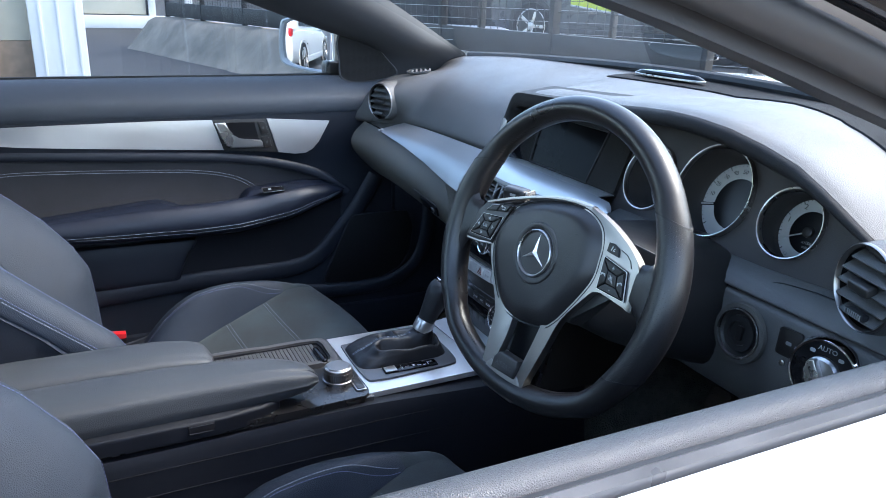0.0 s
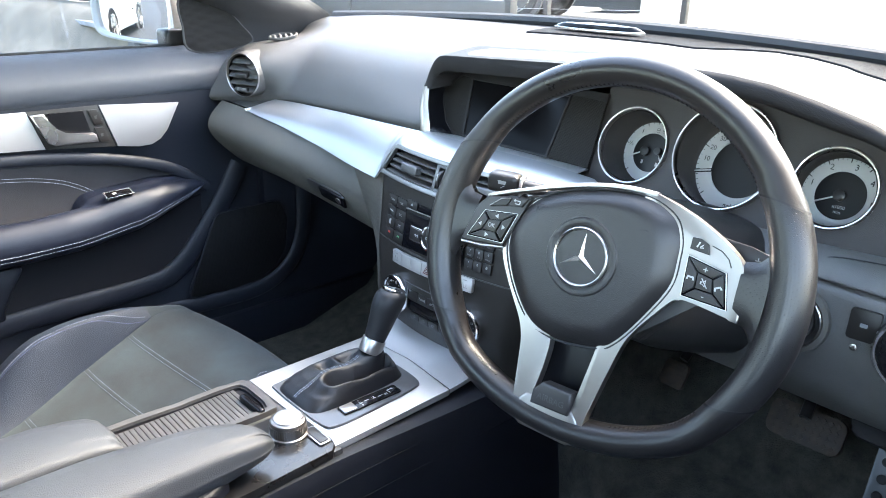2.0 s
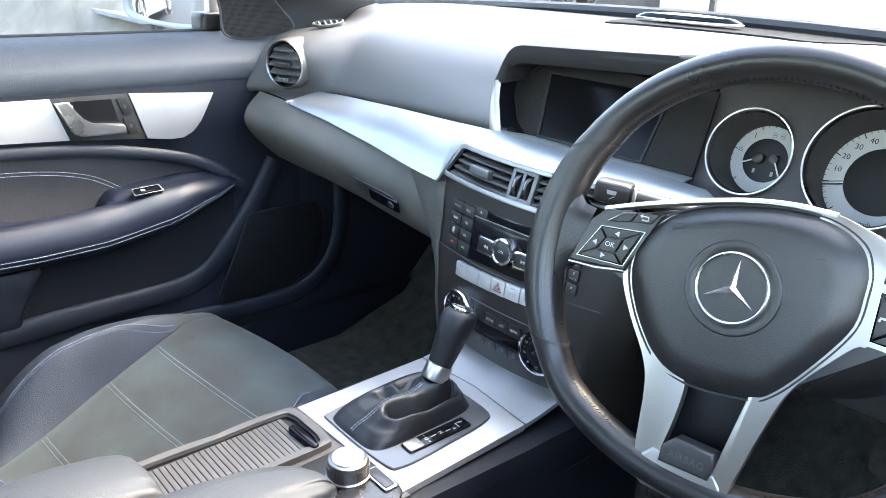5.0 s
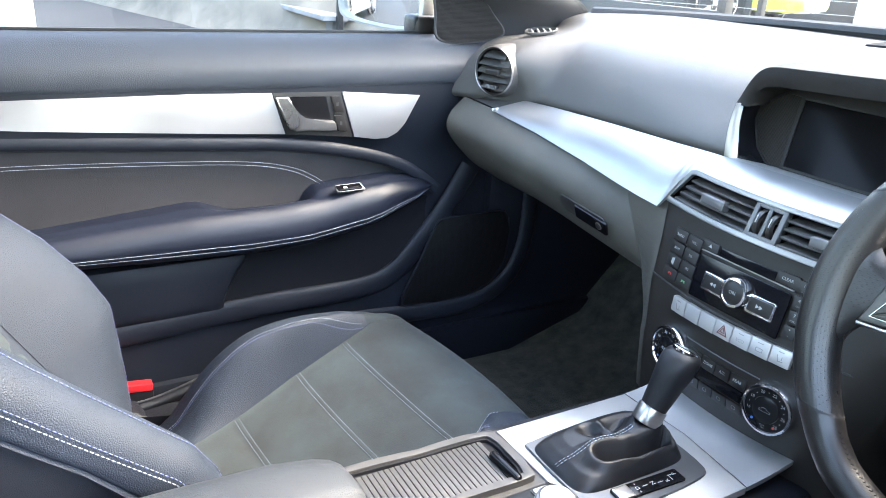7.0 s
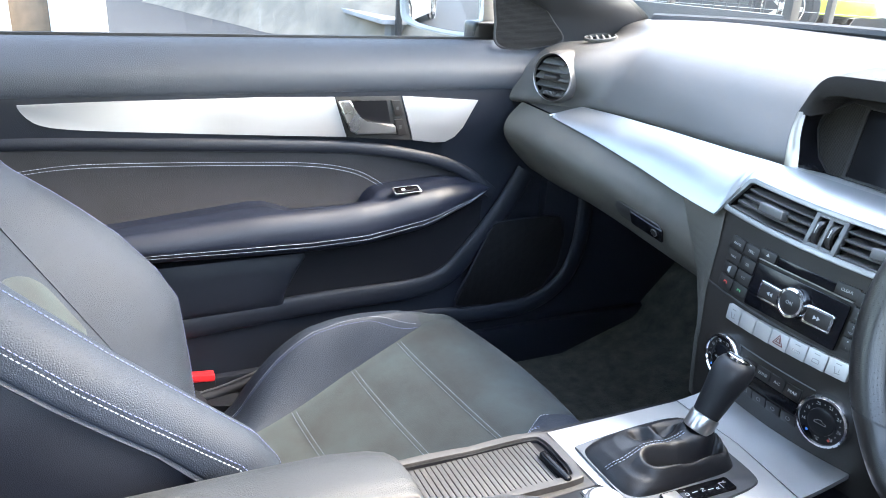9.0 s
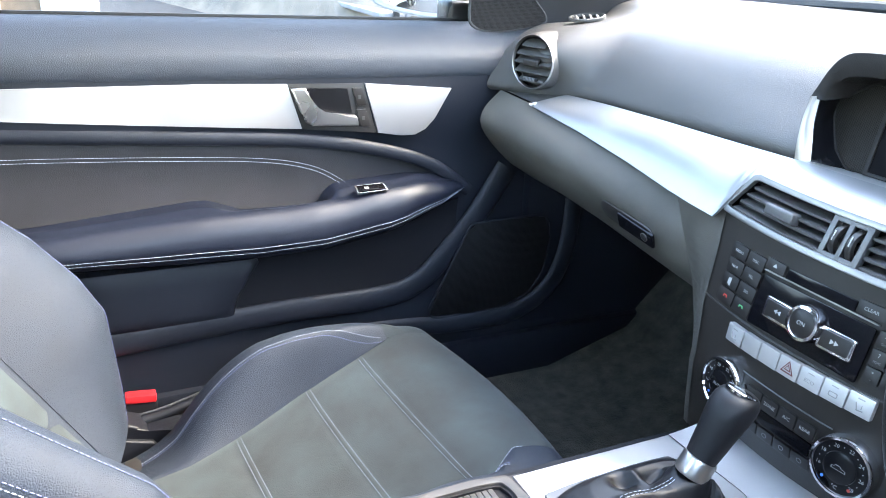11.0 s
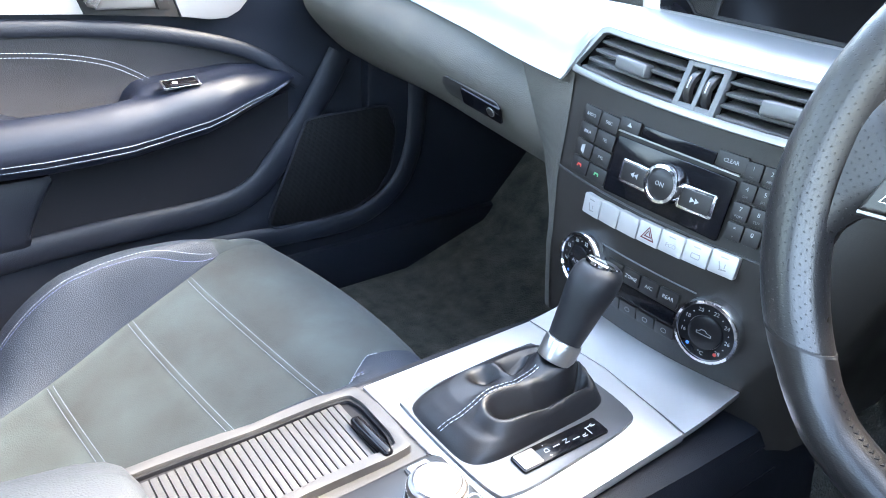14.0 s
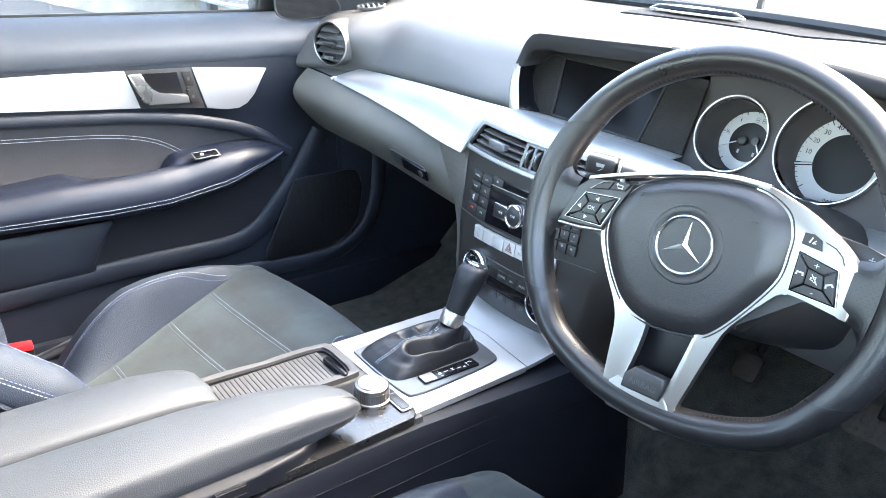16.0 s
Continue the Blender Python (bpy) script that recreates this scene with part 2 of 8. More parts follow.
PERFORATED = perforated()
SPEAKER = mesh_grille("speaker_mesh", 0.0022, (0.008, 0.008, 0.009), (0.002, 0.002, 0.002), 0.2, (-90, 0, 0))
DASH_MESH = mesh_grille("fine_mesh", 0.003, (0.026, 0.026, 0.027), (0.008, 0.008, 0.008), 0.03)
SCREEN_MESH = mesh_grille("screen_side_mesh", 0.0017, (0.026, 0.024, 0.022), (0.006, 0.0055, 0.005), 0.08, (0, 70, 45))
GLASS = clear_glass("window_glass", (0.74, 0.78, 0.77))
DOOR_GLASS = clear_glass("tinted_door_glass", (0.41, 0.44, 0.455))
MIRROR = material("mirror", (0.9, 0.9, 0.9), 0.02, 1.0)


# ---- building tools ----
ORIGIN = {}


def thing(name, loc, label, category, group="", kind=""):
    ob = new(name)
    ob.location = loc
    ob.empty_display_size = 0.05
    ORIGIN[ob] = Vector(loc)
    return tagged(ob, label, category, group, kind)


def part(name, bm, mat, parent=None, label="", sharp=38):
    """Links a bmesh, given in world metres, as one mesh object under a thing or a part."""
    org = ORIGIN.get(parent, Vector((0, 0, 0)))
    bmesh.ops.recalc_face_normals(bm, faces=bm.faces[:])
    bmesh.ops.translate(bm, verts=bm.verts[:], vec=-org)
    lim = math.cos(radians(sharp))
    for f in bm.faces:
        f.smooth = True
    for e in bm.edges:
        if len(e.link_faces) == 2 and e.link_faces[0].normal.dot(e.link_faces[1].normal) < lim:
            e.smooth = False
    me = bpy.data.meshes.new(name)
    bm.to_mesh(me)
    bm.free()
    me.materials.append(mat)
    ob = new(name, me)
    if parent is not None:
        ob.parent = parent
        ORIGIN[ob] = org
    if label:
        ob["label"] = label
    return ob


def solo(name, bm, mat, label, category, kind="", group=""):
    ob = part(name, bm, mat)
    ORIGIN[ob] = Vector((0, 0, 0))
    return tagged(ob, label, category, group, kind)


def basis(o, x, y, z=None):
    x = Vector(x).normalized()
    y = Vector(y)
    y = (y - x * x.dot(y)).normalized()
    z = x.cross(y)
    m = Matrix((x, y, z)).transposed().to_4x4()
    m.translation = Vector(o)
    return m


def spline(pts, n=40, closed=False):
    """Points on a smooth curve through pts (Catmull-Rom)."""
    p = [Vector(q) for q in pts]
    k = len(p)
    out = []
    segs = k if closed else k - 1
    for i in range(n):
        s = i / (n if closed else n - 1) * segs
        j = min(int(s), segs - 1)
        u = s - j
        if closed:
            a, b, c, d = p[(j - 1) % k], p[j % k], p[(j + 1) % k], p[(j + 2) % k]
        else:
            a, b, c, d = p[max(j - 1, 0)], p[j], p[j + 1], p[min(j + 2, k - 1)]
        out.append(0.5 * (2 * b + (c - a) * u + (2 * a - 5 * b + 4 * c - d) * u * u + (3 * b - a - 3 * c + d) * u ** 3))
    return out


def sheet(rows, closed_v=False, thick=0.0, core=None):
    """A surface through rows of points; with a core, its thickness goes towards that point."""
    bm = bmesh.new()
    vs = [[bm.verts.new(p) for p in r] for r in rows]
    for i in range(len(vs) - 1):
        m = len(vs[i])
        for j in range(m if closed_v else m - 1):
            k = (j + 1) % m
            bm.faces.new((vs[i][j], vs[i][k], vs[i + 1][k], vs[i + 1][j]))
    if thick and core is not None:
        core = Vector(core)
        bm.normal_update()
        low = [[v.co + v.normal * (thick if v.normal.dot(core - v.co) > 0 else -thick) for v in r] for r in vs]
        lo = [[bm.verts.new(p) for p in r] for r in low]
        for i in range(len(lo) - 1):
            for j in range(len(lo[i]) - 1):
                bm.faces.new((lo[i][j], lo[i + 1][j], lo[i + 1][j + 1], lo[i][j + 1]))
        n, m = len(vs), len(vs[0])
        ring = [(0, j) for j in range(m)] + [(i, m - 1) for i in range(1, n)] + [(n - 1, j) for j in range(m - 2, -1, -1)] + [(i, 0) for i in range(n - 2, 0, -1)]
        for a, c in zip(ring, ring[1:] + ring[:1]):
            bm.faces.new((vs[a[0]][a[1]], vs[c[0]][c[1]], lo[c[0]][c[1]], lo[a[0]][a[1]]))
    elif thick:
        bmesh.ops.recalc_face_normals(bm, faces=bm.faces[:])
        bmesh.ops.solidify(bm, geom=bm.faces[:], thickness=thick)
    return bm


def loft(rows, cap=True):
    """A closed skin through rings of points."""
    bm = bmesh.new()
    vs = [[bm.verts.new(p) for p in r] for r in rows]
    m = len(rows[0])
    for i in range(len(vs) - 1):
        for j in range(m):
            k = (j + 1) % m
            bm.faces.new((vs[i][j], vs[i][k], vs[i + 1][k], vs[i + 1][j]))
    if cap:
        bm.faces.new(vs[0])
        bm.faces.new(vs[-1])
    return bm


def bevelled(bm, edges, w, seg=2):
    if w > 0 and edges:
        bmesh.ops.bevel(bm, geom=edges, offset=w, segments=seg, profile=0.6, affect="EDGES", clamp_overlap=True)
    return bm


def box(m, size, bevel=0.001, seg=2):
    """A box centred on the pose m."""
    bm = bmesh.new()
    bmesh.ops.create_cube(bm, size=1)
    bmesh.ops.scale(bm, vec=size, verts=bm.verts[:])
    bevelled(bm, bm.edges[:], bevel, seg)
    bmesh.ops.transform(bm, matrix=m, verts=bm.verts[:])
    return bm


def prism(m, pts, depth, bevel=0.0008, seg=2, both=False):
    """A flat outline in the plane of m, raised by depth along its z; the raised rim is rounded."""
    bm = bmesh.new()
    lo = [bm.verts.new((x, y, 0)) for x, y in pts]
    hi = [bm.verts.new((x, y, depth)) for x, y in pts]
    n = len(pts)
    top = bm.faces.new(hi)
    bot = bm.faces.new(lo[::-1])
    for i in range(n):
        j = (i + 1) % n
        bm.faces.new((lo[i], lo[j], hi[j], hi[i]))
    rim = list(top.edges) + (list(bot.edges) if both else [])
    bevelled(bm, rim, bevel, seg)
    bmesh.ops.transform(bm, matrix=m, verts=bm.verts[:])
    return bm


def rounded(w, h, r, n=5, cx=0.0, cy=0.0):
    out = []
    for sx, sy, a0 in ((1, 1, 0), (-1, 1, 90), (-1, -1, 180), (1, -1, 270)):
        for i in range(n + 1):
            a = radians(a0 + 90 * i / n)
            out.append((cx + sx * (w / 2 - r) + r * math.cos(a), cy + sy * (h / 2 - r) + r * math.sin(a)))
    return out


def ring2d(outer, inner, m, depth, bevel=0.0006):
    """A frame between two outlines with the same number of points."""
    bm = bmesh.new()
    n = len(outer)
    loops = []
    for pts, z in ((outer, 0), (outer, depth), (inner, depth), (inner, 0)):
        loops.append([bm.verts.new((x, y, z)) for x, y in pts])
    for a in range(4):
        b = (a + 1) % 4
        for i in range(n):
            j = (i + 1) % n
            bm.faces.new((loops[a][i], loops[a][j], loops[b][j], loops[b][i]))
    rim = [e for e in bm.edges if all(abs(v.co.z - depth) < 1e-7 for v in e.verts) and any(abs(f.normal.z) < 0.5 for f in e.link_faces) is not None]
    rim = [e for e in rim if (e.verts[0] in loops[1]) == (e.verts[1] in loops[1])]
    bevelled(bm, rim, bevel, 2)
    bmesh.ops.transform(bm, matrix=m, verts=bm.verts[:])
    return bm


def lathe(m, prof, seg=40, sx=1.0, sy=1.0):
    """A turned body: prof holds (radius, height) along the z of m."""
    bm = bmesh.new()
    rings = []
    for r, z in prof:
        if r < 1e-6:
            rings.append([bm.verts.new((0, 0, z))])
        else:
            rings.append([bm.verts.new((sx * r * math.cos(2 * math.pi * i / seg), sy * r * math.sin(2 * math.pi * i / seg), z)) for i in range(seg)])
    for a, b in zip(rings, rings[1:]):
        for i in range(seg):
            j = (i + 1) % seg
            q = [a[i % len(a)], a[j % len(a)], b[j % len(b)], b[i % len(b)]]
            q = list(dict.fromkeys(q))
            if len(q) > 2:
                bm.faces.new(q)
    bmesh.ops.transform(bm, matrix=m, verts=bm.verts[:])
    return bm


def tube(path, radius, seg=12, closed=False, flat=1.0, up=(0, 0, 1), uv=False):
    """A round bar along a path; radius may be a number or one for each point."""
    bm = bmesh.new()
    lay = bm.loops.layers.uv.new("UVMap") if uv else None
    n = len(path)
    rings, dist, run = [], [], 0.0
    upv = Vector(up)
    for i, p in enumerate(path):
        a = path[(i - 1) % n] if closed or i > 0 else p
        b = path[(i + 1) % n] if closed or i < n - 1 else p
        t = (b - a).normalized()
        s = t.cross(upv)
        s = s.normalized() if s.length > 1e-5 else t.orthogonal().normalized()
        q = s.cross(t)
        r = radius[i] if isinstance(radius, (list, tuple)) else radius
        rings.append([bm.verts.new(p + s * r * math.cos(2 * math.pi * k / seg) + q * r * flat * math.sin(2 * math.pi * k / seg)) for k in range(seg)])
        if i:
            run += (p - path[i - 1]).length
        dist.append(run)
    r0 = radius if not isinstance(radius, (list, tuple)) else radius[0]
    for i in range(n if closed else n - 1):
        j = (i + 1) % n
        for k in range(seg):
            l = (k + 1) % seg
            f = bm.faces.new((rings[i][k], rings[i][l], rings[j][l], rings[j][k]))
            if uv:
                w = 2 * math.pi * r0 / seg
                for loop, c in zip(f.loops, ((dist[i], k * w), (dist[i], (k + 1) * w), (dist[i] + (path[j] - path[i]).length, (k + 1) * w), (dist[i] + (path[j] - path[i]).length, k * w))):
                    loop[lay].uv = c
    if not closed:
        bm.faces.new(rings[0])
        bm.faces.new(rings[-1])
    return bm


def stitches(path, length=0.0042, gap=0.0016, r=0.00055, lift=(0, 0, 0)):
    """Separate short threads along a path."""
    bm = bmesh.new()
    lift = Vector(lift)
    acc = [0.0]
    for a, b in zip(path, path[1:]):
        acc.append(acc[-1] + (b - a).length)

    def at(d):
        j = int(np.searchsorted(acc, d)) - 1
        j = max(0, min(j, len(path) - 2))
        return path[j].lerp(path[j + 1], (d - acc[j]) / max(1e-9, acc[j + 1] - acc[j])) + lift
    d = 0.0
    while d + length < acc[-1]:
        a, b = at(d), at(d + length)
        t = (b - a).normalized()
        s = t.orthogonal().normalized()
        q = t.cross(s)
        rows = []
        for p, k in ((a, 0.4), (a.lerp(b, 0.2), 1), (a.lerp(b, 0.8), 1), (b, 0.4)):
            rows.append([bm.verts.new(p + (s * math.cos(x) + q * math.sin(x)) * r * k) for x in (0, 1.57, 3.14, 4.71)])
        for u, v in zip(rows, rows[1:]):
            for i in range(4):
                bm.faces.new((u[i], u[(i + 1) % 4], v[(i + 1) % 4], v[i]))
        d += length + gap
    return bm


def merge(*bms):
    out = bms[0]
    for b in bms[1:]:
        me = bpy.data.meshes.new("tmp")
        b.to_mesh(me)
        out.from_mesh(me)
        b.free()
        bpy.data.meshes.remove(me)
    return out


def writing(name, text, m, size, mat, parent, align="CENTER", depth=0.00012):
    """Printed characters as a thin mesh in the plane of m."""
    cu = bpy.data.curves.new("tmp", "FONT")
    cu.body, cu.size, cu.extrude = text, size, depth
    cu.align_x, cu.align_y = align, "CENTER"
    cu.resolution_u = 2
    ob = new("tmp", cu)
    me = bpy.data.meshes.new_from_object(ob)
    bpy.data.objects.remove(ob)
    bm = bmesh.new()
    bm.from_mesh(me)
    bpy.data.meshes.remove(me)
    bmesh.ops.transform(bm, matrix=m, verts=bm.verts[:])
    return part(name, bm, mat, parent)


def ramp(x, xs, ys):
    return float(np.interp(x, xs, ys))


# ---- the car's shell ----
def shell():
    # floor and footwells
    rows = []
    for x, z in ((-1.9, 0.30), (-0.75, 0.28), (-0.2, 0.27), (0.15, 0.27), (0.34, 0.33), (0.52, 0.52), (0.58, 0.75)):
        r = []
        for y in np.linspace(-0.74, 0.74, 41):
            hump = 0.22 * math.exp(-(y / 0.13) ** 4) * (1 if z < 0.5 else 0.5)
            r.append((x, y, z + hump))
        rows.append(r)
    solo("floor", sheet(rows, thick=0.02), CARPET, "dark grey carpet in the footwells, a little dusty", "carpet", "structure")
    # roof and headliner
    rows = []
    for x, z, w in ((-0.42, 1.315, 0.55), (-0.7, 1.36, 0.57), (-1.1, 1.37, 0.57), (-1.5, 1.33, 0.55)):
        rows.append([(x, y, z + 0.03 * (1 - (y / w) ** 2)) for y in np.linspace(-w, w, 13)])
    solo("ceiling", sheet(rows, thick=0.015), HEADLINER, "pale grey cloth headliner under the roof", "headliner", "structure")
    rows = [[(x, y, z + 0.02) for x, y, z in r] for r in [[(p[0], p[1] * 1.04, p[2]) for p in r] for r in rows]]
    solo("roof", sheet(rows, thick=-0.01), PAINT, "white painted car roof panel", "car roof", "structure")
    # rear bulkhead below the back window
    bm = box(pose(-1.95, 0, 0.62), (0.04, 1.44, 0.66), 0.01)
    solo("wall_rear", bm, DOORCARD, "plain dark trim closing the cabin behind the seats", "trim", "structure")
    bm = sheet([[(-1.5, y, 1.325), (-1.93, y * 0.95, 0.95)] for y in (-0.55, 0, 0.55)])
    ob = solo("window_rear", bm, GLASS, "tinted rear window glass", "window", "structure")
    ob.visible_shadow = False
    for s, nm in ((1, "wall_side_left"), (-1, "wall_side_right")):
        bm = box(pose(-1.45, s * 0.735, 0.62), (0.98, 0.03, 0.66), 0.01)
        solo(nm, bm, DOORCARD, "plain dark side trim behind the door", "trim", "structure")
        # sill below the door and the kick panel ahead of it
        bm = box(pose(-0.27, s * 0.725, 0.30), (1.66, 0.05, 0.12), 0.012)
        solo("door_sill", bm, DOORCARD, "black plastic sill trim below the door", "sill trim", "structure")
        bm = box(pose(0.32, s * 0.735, 0.62), (0.5, 0.04, 0.66), 0.012)
        solo("kick_panel", bm, DOORCARD, "dark plastic side of the footwell", "footwell trim", "structure")
    solo("firewall", box(pose(0.6, 0, 0.68), (0.04, 1.46, 0.6), 0.01), CARPET, "dark lining at the front of the footwell", "footwell trim", "structure")


def windscreen_base(y):
    return 0.385 - 0.25 * y * y


def windscreen():
    rows = []
    for s in np.linspace(0, 1, 9):
        r = []
        for y in np.linspace(-0.72, 0.72, 25):
            base = Vector((windscreen_base(y), y, 1.015 - 0.02 * (y / 0.7) ** 2))
            top = Vector((-0.42 - 0.1 * y * y, y * 0.76, 1.325 - 0.05 * (y / 0.7) ** 2))
            p = base.lerp(top, s)
            p.z += 0.035 * math.sin(math.pi * s)
            r.append(p)
        rows.append(r)
    ob = solo("windscreen", sheet(rows), GLASS, "clear curved windscreen glass, slightly dusty", "windscreen", "structure")
    ob.visible_shadow = False
    path = [Vector((windscreen_base(y) + 0.004, y, 1.020 - 0.02 * (y / 0.7) ** 2)) for y in np.linspace(-0.7, 0.7, 40)]
    solo("windscreen_seal", tube(path, 0.011, 8), RUBBER, "black rubber seal along the foot of the windscreen", "seal", "structure")


def cowl():
    rows = []
    for y in np.linspace(-0.72, 0.72, 30):
        x = windscreen_base(y)
        z = 1.000 - 0.02 * (y / 0.7) ** 2
        rows.append([(x + 0.004, y, z + 0.006), (x + 0.03, y, z), (x + 0.07, y, z - 0.012), (x + 0.11, y, z - 0.02)])
    solo("cowl", sheet(rows, thick=0.006, core=(0.4, 0, 0.5)), PLASTIC, "black plastic cowl below the windscreen", "cowl", "structure")


def pillar(s):
    """A-pillar between the windscreen and the door window; s is 1 on the left of the car."""
    W = spline([(0.275, 0.735, 0.960), (0.262, 0.712, 1.000), (0.20, 0.695, 1.035), (0.028, 0.670, 1.130), (-0.20, 0.62, 1.235), (-0.46, 0.56, 1.315)], 22)
    D = spline([(0.100, 0.752, 0.925), (0.078, 0.742, 0.955), (0.038, 0.736, 0.998), (-0.020, 0.728, 1.030), (-0.14, 0.712, 1.066), (-0.40, 0.68, 1.150), (-0.80, 0.63, 1.25)], 22)
    rows = []
    for n, (a, b) in enumerate(zip(W, D)):
        r = []
        for k in np.linspace(0, 1, 9):
            p = a.lerp(b, k)
            p.y -= 0.035 * min(1.0, n / 8) ** 1.5 * math.sin(math.pi * k)
            r.append((p.x, s * p.y, p.z))
        for k in np.linspace(1, 0, 5):
            p = a.lerp(b, k)
            p.y += 0.025 + 0.02 * math.sin(math.pi * k)
            r.append((p.x, s * p.y, p.z))
        rows.append(r)
    th = thing("a_pillar", (0.2, s * 0.72, 0.97), "dark grey trimmed windscreen pillar with black rubber door seals", "car pillar")
    part("pillar_trim", loft(rows), PILLAR, th)
    out = [Vector((p.x + 0.01, s * (p.y + 0.035), p.z + 0.02)) for p in D]
    part("door_seal", tube(out, 0.014, 10, up=(0, 1, 0)), RUBBER, th, "black rubber door seal")
    out2 = [Vector((p.x + 0.03, s * (p.y + 0.055), p.z + 0.045)) for p in D]
    part("outer_rail", tube(out2, 0.017, 10, up=(0, 1, 0)), SHINY, th, "gloss black outer rail")
    out3 = [Vector((p.x + 0.06, s * (p.y + 0.055), p.z + 0.075)) for p in D]
    part("body_edge", tube(out3, 0.022, 10, up=(0, 1, 0)), PAINT, th, "white painted body edge")


# ---- dashboard ----
WHEEL = basis((-0.1737, -0.3528, 0.8613), (0.1293, -0.9916, 0.0060), (0.2804, 0.0362, 0.9592))
BELT_T = [(0.0, 0.64, 0.846), (0.04, 0.597, 0.856), (0.046, 0.50, 0.860), (0.046, 0.36, 0.864), (0.040, 0.22, 0.868), (0.038, 0.135, 0.871), (0.038, -0.12, 0.872), (0.034, -0.23, 0.868)]
BELT_B = [(-0.024, 0.69, 0.845), (-0.012, 0.60, 0.837), (-0.004, 0.48, 0.824), (-0.004, 0.36, 0.810), (-0.012, 0.27, 0.801), (-0.0165, 0.22, 0.7975), (-0.0185, 0.181, 0.7955), (-0.006, 0.160, 0.838), (0.002, 0.150, 0.850), (-0.004, 0.13, 0.853), (-0.014, 0.0, 0.853), (-0.004, -0.12, 0.852), (0.006, -0.23, 0.850)]


def interp3(pts, y):
    p = sorted(pts, key=lambda q: q[1])
    ys = [q[1] for q in p]
    return Vector((ramp(y, ys, [q[0] for q in p]), y, ramp(y, ys, [q[2] for q in p])))


def surface_pose(rows, target):
    """A pose on a sheet at its point nearest to target: x along the rows, y up the section, z outward."""
    t = Vector(target)
    i, j = min(((i, j) for i in range(1, len(rows) - 1) for j in range(1, len(rows[0]) - 1)), key=lambda q: (Vector(rows[q[0]][q[1]]) - t).length)
    dx = Vector(rows[i + 1][j]) - Vector(rows[i - 1][j])
    dy = Vector(rows[i][j - 1]) - Vector(rows[i][j + 1])
    return basis(rows[i][j], dx, dy)


HOOD = []


